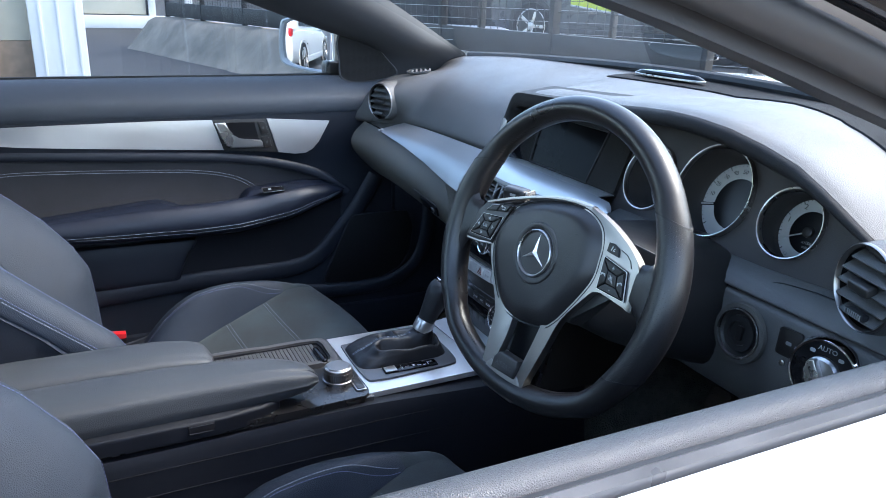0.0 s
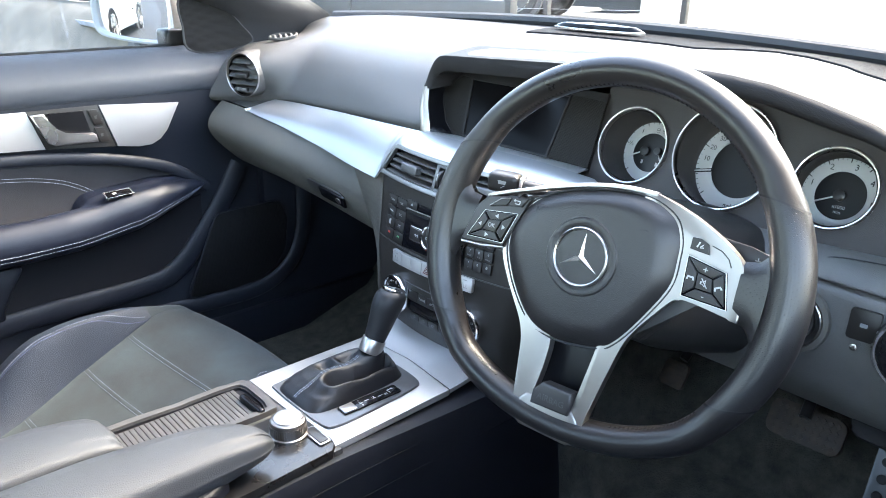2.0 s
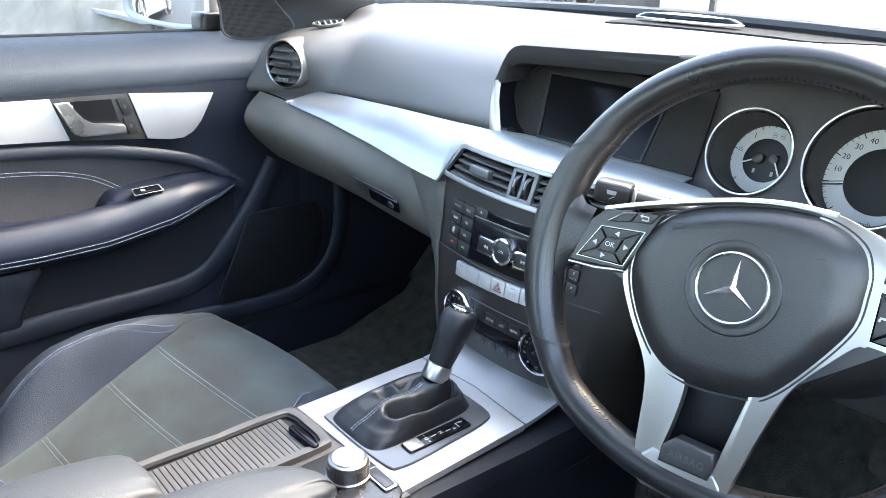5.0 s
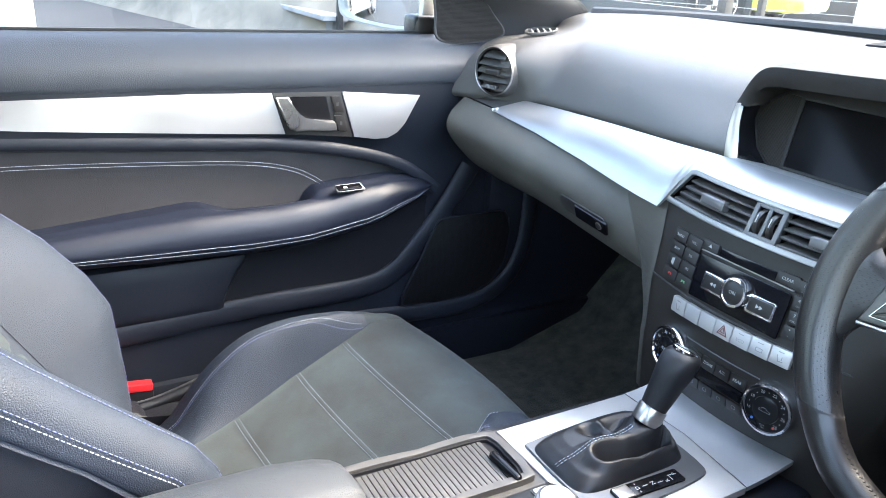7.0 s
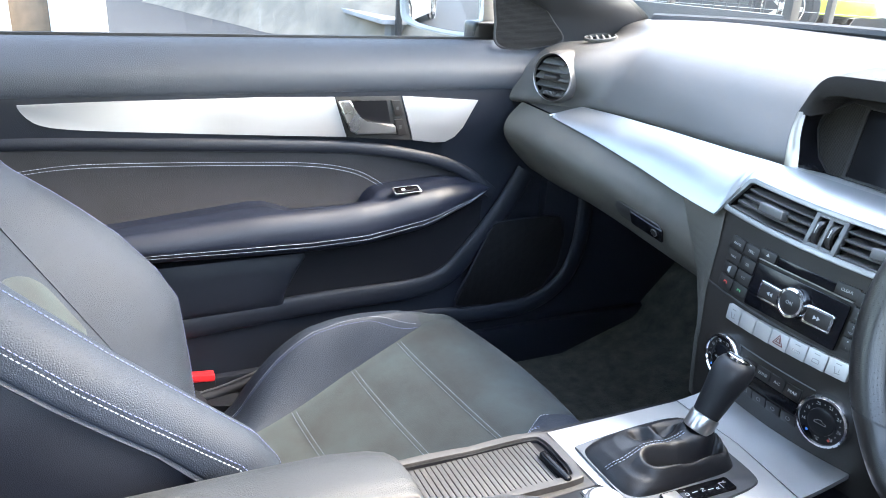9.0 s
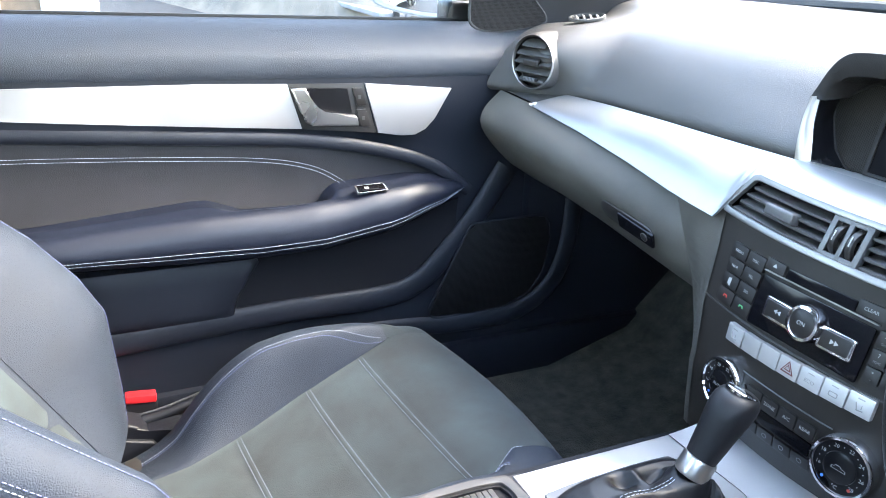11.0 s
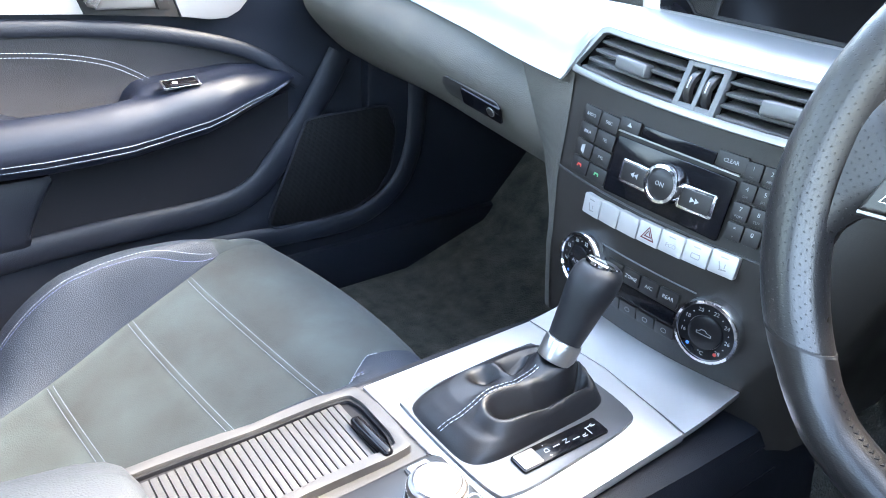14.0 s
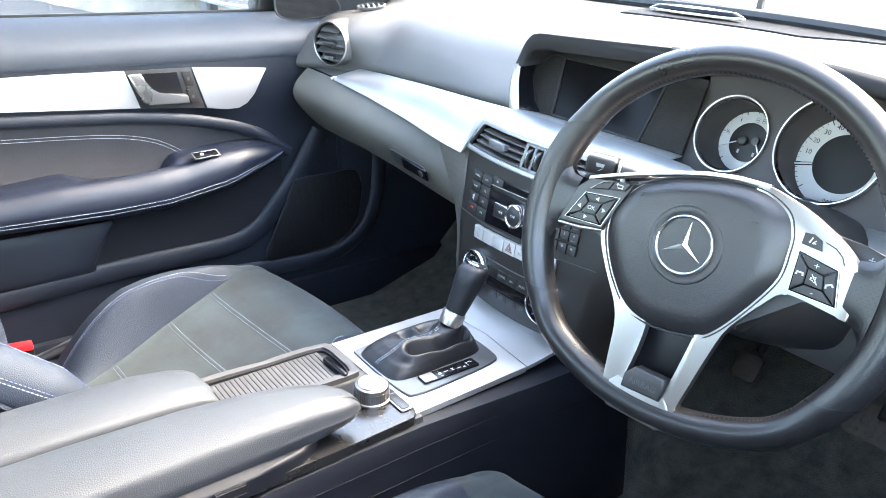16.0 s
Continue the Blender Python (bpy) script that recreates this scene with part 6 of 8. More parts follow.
def gear_lever():
    th = thing("gear_lever", (-0.19, 0.015, 0.575), "black leather gear lever with a pleated gaiter and chrome collar", "gear lever")
    base = basis((0, 0, 0.575), (1, 0, 0), (0, 1, 0))
    part("gaiter_frame", prism(base, [(p.x, p.y) for p in spline([(-0.292, -0.052, 0), (-0.276, -0.073, 0), (-0.20, -0.072, 0), (-0.146, -0.067, 0), (-0.132, -0.054, 0), (-0.129, 0.0, 0), (-0.134, 0.058, 0), (-0.150, 0.066, 0), (-0.22, 0.066, 0), (-0.284, 0.061, 0), (-0.293, 0.048, 0)], 60, True)], 0.0035, 0.0015), FRAME_GREY, th, "satin grey gaiter frame")
    foot = Vector((-0.214, 0.009, 0.579))
    neck = Vector((-0.166, 0.004, 0.616))
    rows = []
    K = 60

    def seam_y(x):
        return ramp(x, [-0.293, -0.285, -0.270, -0.246, -0.218, -0.192, -0.170], [0.010, 0.007, 0.003, 0.002, 0.001, 0.004, 0.007])

    def away(p, q, r):
        """Distance in plan from p to the line between q and r."""
        d, w = Vector((r[0] - q[0], r[1] - q[1])), Vector((p.x - q[0], p.y - q[1]))
        k = max(0.0, min(1.0, w.dot(d) / d.dot(d)))
        return (w - d * k).length
    for i in range(K):
        f = i / (K - 1)
        c = foot.lerp(neck, f ** 1.2)
        c.z = ramp(f, [0, 0.04, 0.12, 0.25, 0.50, 0.72, 0.88, 1.0], [0.578, 0.584, 0.591, 0.597, 0.601, 0.600, 0.604, 0.612])
        wx = 0.062 * (1 - f) ** 0.95 * (1 - 0.08 * min(1, f * 6)) + 0.0165
        wy = 0.033 * (1 - f) ** 0.95 * (1 - 0.08 * min(1, f * 6)) + 0.0165
        pw = 0.36 + 0.64 * f
        r = []
        for t in np.linspace(0, 2 * math.pi, 128, endpoint=False):
            ct, st = math.cos(t), math.sin(t)
            p = c + Vector((wx * math.copysign(abs(ct) ** pw, ct), wy * math.copysign(abs(st) ** pw, st), 0))
            env = min(1.0, f * 6) * min(1.0, (1 - f) * 5)
            trough = min(away(p, (-0.243, -0.014), (-0.205, -0.021)), away(p, (-0.205, -0.020), (-0.160, -0.018)))
            fold = -0.017 * math.exp(-(trough / 0.0075) ** 2) + 0.005 * math.exp(-((trough - 0.015) / 0.006) ** 2)
            fold += 0.004 * math.exp(-((p.y - seam_y(p.x)) / 0.005) ** 2)
            fold -= 0.013 * math.exp(-(away(p, (-0.228, 0.031), (-0.224, 0.030)) / 0.009) ** 2) + 0.012 * math.exp(-(away(p, (-0.200, 0.024), (-0.188, 0.022)) / 0.008) ** 2)
            fold += 0.004 * math.exp(-(away(p, (-0.213, 0.034), (-0.207, 0.022)) / 0.005) ** 2)
            p.z += env * fold
            r.append(p)
        rows.append(r)
    part("gaiter", loft(rows), GAITER, th, "soft black leather gaiter with folds", sharp=80)
    line = []
    for r in rows[2:-1]:
        mid = sum(q.x for q in r) / len(r)
        j = min((q for q in range(len(r)) if r[q].x < mid), key=lambda q: abs(r[q].y - seam_y(r[q].x)))
        c = r[j]
        o = r[j - 1] if (r[j - 1].y - c.y) * (seam_y(c.x) - c.y) > 0 else r[(j + 1) % len(r)]
        line.append(c.lerp(o, max(0.0, min(1.0, (seam_y(c.x) - c.y) / (o.y - c.y) if abs(o.y - c.y) > 1e-6 else 0.0))))
    line = spline(line[::4], 120)
    for off in (-0.0017, 0.0017):
        part("stitching", stitches([p + Vector((-0.0004, off, 0.0008)) for p in line], 0.0036, 0.0014, 0.00036), THREAD, th)
    ax = (Vector((-0.124, 0.002, 0.702)) - neck).normalized()
    m = basis(neck, ax.orthogonal(), ax.cross(ax.orthogonal()))
    if (m.to_3x3() @ Vector((0, 0, 1))).dot(ax) < 0:
        m = m @ pose(0, 0, 0, 180, 0, 0)
    part("collar", lathe(m, [(0.0158, -0.007), (0.0166, -0.0062), (0.0167, -0.005), (0.0167, 0.0115), (0.0163, 0.0130), (0.015, 0.0135)], 48), SILVER, th, "satin silver collar")
    rows = []
    for d, a, b in ((0.012, 0.0155, 0.0155), (0.025, 0.0175, 0.0170), (0.045, 0.0205, 0.0190), (0.060, 0.0235, 0.0210), (0.070, 0.0245, 0.0220), (0.078, 0.0235, 0.0215), (0.084, 0.0195, 0.0185), (0.087, 0.0135, 0.013)):
        c = neck + ax * d
        rows.append([c + Vector((a * math.cos(t), b * math.sin(t), 0)) - ax * (ax.x * a * math.cos(t)) * 0.6 for t in np.linspace(0, 2 * math.pi, 36, endpoint=False)])
    k = part("knob", loft(rows), GAITER, th, "black leather knob", sharp=70)
    mt = Matrix.Translation(ax * 0.0868) @ m
    part("knob_cap", lathe(mt, [(0.0150, -0.003), (0.0156, 0.0002), (0.0148, 0.0012), (0.0136, 0.0008)], 40), CHROME, k, "chrome ring cap")
    part("cap_face", lathe(mt, [(0.0137, 0.0006), (0.008, 0.0014), (0, 0.0016)], 32), SHINY, k)
    part("cap_mark", prism(mt @ pose(0, 0, 0.0012), [(-0.009, -0.002), (0.0, -0.001), (0.009, -0.002), (0.001, 0.002), (0.0, 0.008), (-0.001, 0.002)], 0.0012, 0), SILVER, k)
    m = basis((-0.2135, -0.0545, 0.5786), (1, -0.03, 0), (0.03, 1, 0))
    g = part("selector_scale", prism(m, rounded(0.090, 0.019, 0.002), 0.0022, 0.0006), SHINY, th, "gloss black selector scale")
    for w, x, y in (("P", 0.038, 0.003), ("R", 0.024, -0.003), ("N", 0.006, 0.0), ("D", -0.015, 0.0)):
        writing("lettering", w, m @ pose(x, y, 0.0023, 0, 0, 90), 0.0068, PRINT, g)
    for w, x, y in (("+", -0.015, -0.006), ("-", -0.015, 0.006)):
        writing("lettering", w, m @ pose(x, y, 0.0023, 0, 0, 90), 0.006, PRINT, g)
    for x, y, l, a in ((0.032, 0.003, 0.006, 0), (0.030, -0.001, 0.008, 90), (0.015, -0.002, 0.007, 0), (-0.005, 0.0, 0.007, 0)):
        part("mark", box(m @ pose(x, y, 0.0024, 0, 0, a), (l, 0.0008, 0.0003), 0), PRINT, g)
    part("mode_key", prism(m @ pose(-0.034, 0, 0.002), rounded(0.019, 0.016, 0.001, 2), 0.0015, 0.0004), SILVER, g)


# ---- doors ----
def passenger_door():
    th = thing("passenger_door", (-0.45, 0.74, 0.36), "black car door with silver trim strip, armrest and speaker", "car door")
    # inner card behind everything
    rows = []
    for x in np.linspace(-1.0, 0.16, 40):
        zt = 0.944
        rows.append(spline([(x, 0.785, zt + 0.002), (x, 0.772, zt + 0.004), (x, 0.748, zt - 0.006), (x, 0.722, zt - 0.030), (x, 0.712, 0.895), (x, 0.714, 0.872), (x, 0.722, 0.862)], 18))
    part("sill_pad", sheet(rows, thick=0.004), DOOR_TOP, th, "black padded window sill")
    rows = []
    for x in np.linspace(-1.0, 0.16, 30):
        rows.append([(x, 0.722, 0.868), (x, 0.722, 0.80), (x, 0.742, 0.76), (x, 0.745, 0.70), (x, 0.738, 0.60), (x, 0.728, 0.50), (x, 0.722, 0.40), (x, 0.715, 0.34)])
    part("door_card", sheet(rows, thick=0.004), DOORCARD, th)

    def on_door(y):
        return basis((0, y, 0), (1, 0, 0), (0, 0, 1))
    m = on_door(0.7215)
    tail = spline([(-0.60, 0.804, 0), (-0.70, 0.811, 0), (-0.78, 0.8175, 0), (-0.822, 0.8245, 0), (-0.842, 0.836, 0), (-0.8535, 0.8545, 0), (-0.842, 0.8565, 0), (-0.78, 0.8580, 0), (-0.70, 0.859, 0)], 36)
    back = [(p.x, p.y) for p in tail] + [(-0.50, 0.860), (-0.379, 0.858), (-0.357, 0.788), (-0.45, 0.794)]
    back = back[::-1]
    part("trim_strip", prism(m, back, 0.006, 0.002), ALU, th, "brushed aluminium trim strip")
    front = [(-0.231, 0.776), (-0.19, 0.7695), (-0.165, 0.770), (-0.146, 0.779), (-0.130, 0.796), (-0.102, 0.846), (-0.255, 0.857)]
    part("trim_strip", prism(m, front, 0.006, 0.002), ALU, th, "brushed aluminium trim strip")
    hb = [(-0.378, 0.858), (-0.257, 0.857), (-0.233, 0.776), (-0.355, 0.787)]
    h = part("handle_surround", prism(m, hb[::-1], 0.004, 0.001), PLASTIC, th, "black handle surround")
    part("handle_well", prism(on_door(0.7174), [(-0.352, 0.851), (-0.346, 0.820), (-0.326, 0.807), (-0.274, 0.804), (-0.284, 0.850)][::1], 0.0006, 0), DIAL_BLACK, h)
    part("handle", prism(on_door(0.7172), [(-0.376, 0.853), (-0.353, 0.853), (-0.345, 0.838), (-0.335, 0.820), (-0.323, 0.8125), (-0.272, 0.808), (-0.268, 0.804), (-0.266, 0.791), (-0.340, 0.793), (-0.352, 0.798)][::-1], 0.009, 0.003, 3), SILVER, h, "satin chrome pull handle")
    for i, (x, z) in enumerate(((-0.264, 0.836), (-0.257, 0.802))):
        b = part("lock_key", prism(on_door(0.7172), [(x - 0.012, z + 0.014), (x + 0.004, z + 0.014), (x + 0.012, z - 0.014), (x - 0.004, z - 0.014)][::-1], 0.003, 0.001), BUTTON, h)
        part("symbol", prism(on_door(0.7140), [(x - 0.0022, z - 0.003), (x + 0.0022, z - 0.003), (x + 0.0022, z + 0.003), (x - 0.0022, z + 0.003)], 0.0003, 0), EMBOSS, b)
    # ridge under the strip
    part("ridge", tube(spline([(-0.98, 0.722, 0.800), (-0.80, 0.722, 0.797), (-0.55, 0.722, 0.782), (-0.35, 0.722, 0.768), (-0.22, 0.720, 0.745), (-0.13, 0.716, 0.715), (-0.06, 0.712, 0.665)], 40), 0.0115, 14, up=(0, 1, 0), flat=0.6), DOORCARD, th, "moulded ridge")
    # suede field and its stitching
    rows = []
    for x in np.linspace(-0.90, -0.10, 40):
        zt = ramp(x, [-0.9, -0.65, -0.45, -0.3, -0.2, -0.1], [0.792, 0.788, 0.774, 0.757, 0.735, 0.70])
        rows.append([(x, 0.724 + 0.010 * math.sin(math.pi * k) + 0.006 * k, zt + (0.62 - zt) * k) for k in np.linspace(0, 1, 10)])
    part("suede_panel", sheet(rows, thick=0.003), SUEDE_DARK, th, "dark suede insert")
    line = spline([(-0.89, 0.728, 0.752), (-0.812, 0.728, 0.760), (-0.733, 0.728, 0.760), (-0.559, 0.728, 0.752), (-0.42, 0.728, 0.742), (-0.345, 0.727, 0.727), (-0.300, 0.726, 0.705), (-0.262, 0.722, 0.676)], 120)
    part("stitching", stitches([p + Vector((0, -0.003, 0)) for p in line], 0.0040, 0.0009, 0.00045), THREAD, th)
    part("stitching", stitches([p + Vector((-0.003, -0.003, -0.0055)) for p in line], 0.0040, 0.0009, 0.00045), THREAD, th)
    # armrest
    xs = np.concatenate([np.linspace(-1.0, -0.54, 24), np.linspace(-0.53, -0.45, 14), np.linspace(-0.44, -0.35, 8), np.linspace(-0.342, -0.30, 14), np.linspace(-0.29, -0.072, 26)])
    rows = []
    for x in xs:
        zg = ramp(x, [-1.0, -0.74, -0.526, -0.505, -0.48, -0.455, -0.338, -0.328, -0.320, -0.308, -0.295, -0.17, -0.12, -0.09, -0.072], [0.650, 0.660, 0.680, 0.679, 0.670, 0.660, 0.659, 0.664, 0.678, 0.689, 0.694, 0.703, 0.698, 0.690, 0.680])
        zt = ramp(x, [-1.0, -0.74, -0.526, -0.40, -0.30, -0.25, -0.17, -0.12, -0.09, -0.072], [0.652, 0.662, 0.679, 0.680, 0.688, 0.698, 0.703, 0.698, 0.690, 0.680])
        zb = ramp(x, [-1.0, -0.684, -0.58, -0.444, -0.337, -0.229, -0.162, -0.10, -0.072], [0.630, 0.620, 0.616, 0.613, 0.617, 0.632, 0.652, 0.668, 0.674])
        yi = ramp(x, [-1.0, -0.6, -0.35, -0.2, -0.12, -0.072], [0.655, 0.648, 0.642, 0.650, 0.672, 0.700])
        h = zt - zb
        sec = [(0.735, zg - 0.001), (yi + 0.060, zg), (yi + 0.048, zg + 0.25 * (zt - zg)), (yi + 0.034, zt - 0.004), (yi + 0.018, zt - 0.12 * h), (yi + 0.004, zt - 0.38 * h), (yi, zt - 0.70 * h), (yi + 0.004, zb + 0.08 * h), (yi + 0.014, zb - 0.008), (yi + 0.03, zb - 0.014), (0.735, zb - 0.016)]
        rows.append(spline([(x, y, z) for y, z in sec], 32))
    part("armrest", loft(rows), LEATHER_SMOOTH, th, "smooth black leather armrest", sharp=70)
    for dz, k in ((0.0, 22), (0.0, 20)):
        pts = [r[k] + Vector((0, -0.0012, -0.001)) for r in rows if r[0].x < -0.075]
        part("stitching", stitches(spline(pts, 160), 0.0040, 0.0009, 0.00045), THREAD, th)
    m = basis((-0.2570, 0.6720, 0.6960), (1, 0.03, 0.02), (0.0, 0.93, 0.32))
    k = part("window_switch", ring2d(rounded(0.052, 0.022, 0.002, 2), rounded(0.046, 0.017, 0.002, 2), m, 0.0025, 0.0006), CHROME, th, "window switch in a chrome frame")
    part("switch_rocker", prism(m, rounded(0.045, 0.016, 0.002, 2), 0.003, 0.001), SHINY, k)
    part("symbol", prism(m @ pose(-0.008, 0, 0.003), rounded(0.007, 0.005, 0.001, 2), 0.0003, 0), PRINT, k)
    # lower moulding, map pocket and rib
    rows = []
    for z, y in ((0.584, 0.722), (0.581, 0.708), (0.574, 0.704), (0.55, 0.702), (0.52, 0.701), (0.500, 0.701), (0.490, 0.703), (0.482, 0.707), (0.476, 0.716), (0.472, 0.724)):
        xe = ramp(z, [0.470, 0.476, 0.486, 0.50, 0.53, 0.56, 0.574, 0.584], [-0.452, -0.464, -0.474, -0.474, -0.461, -0.443, -0.433, -0.437])
        rows.append([(x, y, z) for x in np.linspace(-1.0, xe - 0.014, 12)] + [(xe - 0.006, y + 0.0015, z), (xe - 0.001, max(y, 0.709), z), (xe, max(y, 0.722), z)])
    part("lower_moulding", sheet(rows, thick=0.006), DOORCARD, th, "dark grey lower moulding")
    rows = []
    for x in np.linspace(-0.48, -0.075, 24):
        zt = ramp(x, [-0.48, -0.2, -0.075], [0.605, 0.62, 0.65])
        zb = ramp(x, [-0.48, -0.16, -0.075], [0.482, 0.495, 0.585])
        rows.append([(x, 0.722 + 0.004 * math.sin(math.pi * k), zt + (zb - zt) * k) for k in np.linspace(0, 1, 6)])
    part("pocket_lining", sheet(rows, thick=0.003), POCKET, th, "dark lining of the map pocket")
    rib = spline([(-1.0, 0.704, 0.440), (-0.80, 0.702, 0.452), (-0.62, 0.702, 0.464), (-0.42, 0.702, 0.476), (-0.22, 0.702, 0.478), (-0.145, 0.702, 0.50), (-0.085, 0.702, 0.56), (-0.035, 0.704, 0.620), (0.02, 0.710, 0.70)], 60)
    part("rib", tube([p + Vector((0, 0.011, 0)) for p in rib], [0.022] * 60, 16, up=(0, 1, 0), flat=0.42), DOORCARD, th, "moulded rib round the map pocket")
    m = on_door(0.706)
    sp = [(-0.128, 0.432), (-0.095, 0.515), (-0.06, 0.59), (-0.045, 0.604), (0.02, 0.606), (0.10, 0.604), (0.118, 0.56), (0.108, 0.49), (0.08, 0.45), (0.03, 0.428), (-0.05, 0.424)]
    part("speaker_grille", prism(m, sp, 0.006, 0.002), SPEAKER, th, "black speaker grille")
    edge = [Vector((x, 0.702, z)) for x, z in sp]
    part("grille_edge", tube(spline(edge, 60, True), 0.0020, 8, closed=True, up=(0, 1, 0)), DOORCARD, th)
    part("lower_rail", tube(spline([(-0.40, 0.712, 0.415), (-0.20, 0.708, 0.412), (-0.08, 0.704, 0.405), (0.04, 0.70, 0.408), (0.12, 0.70, 0.450), (0.155, 0.70, 0.52), (0.165, 0.704, 0.62), (0.16, 0.71, 0.72)], 40), 0.019, 14, up=(0, 1, 0), flat=0.42), DOORCARD, th)
    # tweeter cover in the corner of the window
    m = on_door(0.738)
    tw = [(p.x, p.y) for p in spline([(-0.074, 1.040, 0), (-0.070, 0.985, 0), (-0.066, 0.948, 0), (-0.024, 0.938, 0), (0.040, 0.944, 0), (0.078, 0.956, 0), (0.050, 0.990, 0), (0.010, 1.034, 0), (-0.035, 1.075, 0)], 40, True)]
    part("tweeter_cover", prism(m, tw, 0.010, 0.003), SPEAKER, th, "black mesh tweeter cover")
    part("cover_edge", tube([Vector((x, 0.731, z)) for x, z in tw], 0.003, 8, closed=True, up=(0, 1, 0)), PILLAR, th)
    gl = part("window_pane", sheet([[(x, 0.785, 0.950), (x, 0.765, 1.08), (x, 0.70, 1.25)] for x in (-1.0, -0.55, -0.08)]), DOOR_GLASS, th, "lightly tinted door glass")
    gl.visible_shadow = False
    part("glass_seal", box(pose(-0.54, 0.783, 0.9495), (0.93, 0.008, 0.006), 0.001), RUBBER, th, "black rubber glass seal")
    part("outer_skin", box(pose(-0.42, 0.84, 0.65), (1.2, 0.04, 0.58), 0.02), PAINT, th, "white painted outer door skin")


def driver_door():
    th = thing("driver_door", (-0.45, -0.74, 0.36), "white car door with a black sill and its window lowered", "car door")
    rows = []
    for x in np.linspace(-1.05, 0.18, 24):
        rows.append(spline([(x, -0.700, 0.40), (x, -0.700, 0.60), (x, -0.700, 0.80), (x, -0.703, 0.866), (x, -0.711, 0.885), (x, -0.722, 0.890), (x, -0.734, 0.889), (x, -0.7405, 0.880)], 26))
    part("sill_pad", sheet(rows, thick=0.003), DASH, th, "black padded window sill")
    part("glass_slot", box(pose(-0.44, -0.744, 0.878), (1.2, 0.005, 0.014), 0.001), RUBBER, th, "black window slot seal")
    rows = []
    for x in np.linspace(-1.05, 0.18, 16):
        rows.append([(x, -0.7475, 0.872), (x, -0.748, 0.887), (x, -0.752, 0.890), (x, -0.759, 0.888), (x, -0.7615, 0.880)])
    part("outer_seal", sheet(rows, thick=0.002), FRAME_GREY, th, "grey satin outer window strip")
    rows = []
    for x in np.linspace(-1.10, 0.25, 24):
        rows.append(spline([(x, -0.762, 0.876), (x, -0.764, 0.885), (x, -0.772, 0.886), (x, -0.80, 0.878), (x, -0.845, 0.850), (x, -0.872, 0.79), (x, -0.882, 0.70), (x, -0.875, 0.55), (x, -0.86, 0.36)], 26))
    part("outer_skin", sheet(rows, thick=0.004), PAINT, th, "white painted outer door skin")


def door_mirror():
    th = thing("door_mirror", (-0.09, 0.80, 0.95), "white door mirror with a silvered glass", "door mirror")
    m = basis((-0.098, 0.905, 1.014), (0.40, -0.92, 0), (0, 0, 1))
    ol = [(p.x, p.y) for p in spline([(-0.118, -0.03, 0), (-0.112, 0.040, 0), (-0.080, 0.062, 0), (0.05, 0.076, 0), (0.098, 0.062, 0), (0.110, 0.0, 0), (0.104, -0.058, 0), (0.05, -0.072, 0), (-0.090, -0.062, 0)], 48, True)]
    rows = []
    for d, k in ((-0.006, 0.84), (0.002, 0.86), (0.006, 0.92), (0.004, 0.98), (-0.008, 1.0), (-0.05, 0.97), (-0.09, 0.82), (-0.11, 0.55), (-0.115, 0.2)):
        rows.append([m @ Vector((x * k, y * k, d)) for x, y in ol])
    part("housing", loft(rows, cap=False), PAINT, th, "white painted mirror housing")
    glass = [[m @ Vector((x * k, y * k, 0.001 - ((x * k) ** 2 + (y * k) ** 2) / 3.0)) for x, y in ol] for k in np.linspace(0.86, 0.02, 12)]
    part("mirror_glass", loft(glass, cap=False), MIRROR, th, "slightly domed silvered mirror glass")
    part("mirror_back", prism(m @ pose(0, 0, -0.012), [(x * 0.93, y * 0.93) for x, y in ol], 0.004, 0), DIAL_BLACK, th)
    part("foot", box(pose(-0.062, 0.806, 0.962), (0.05, 0.05, 0.036), 0.010, 3), PLASTIC, th, "black mirror foot")


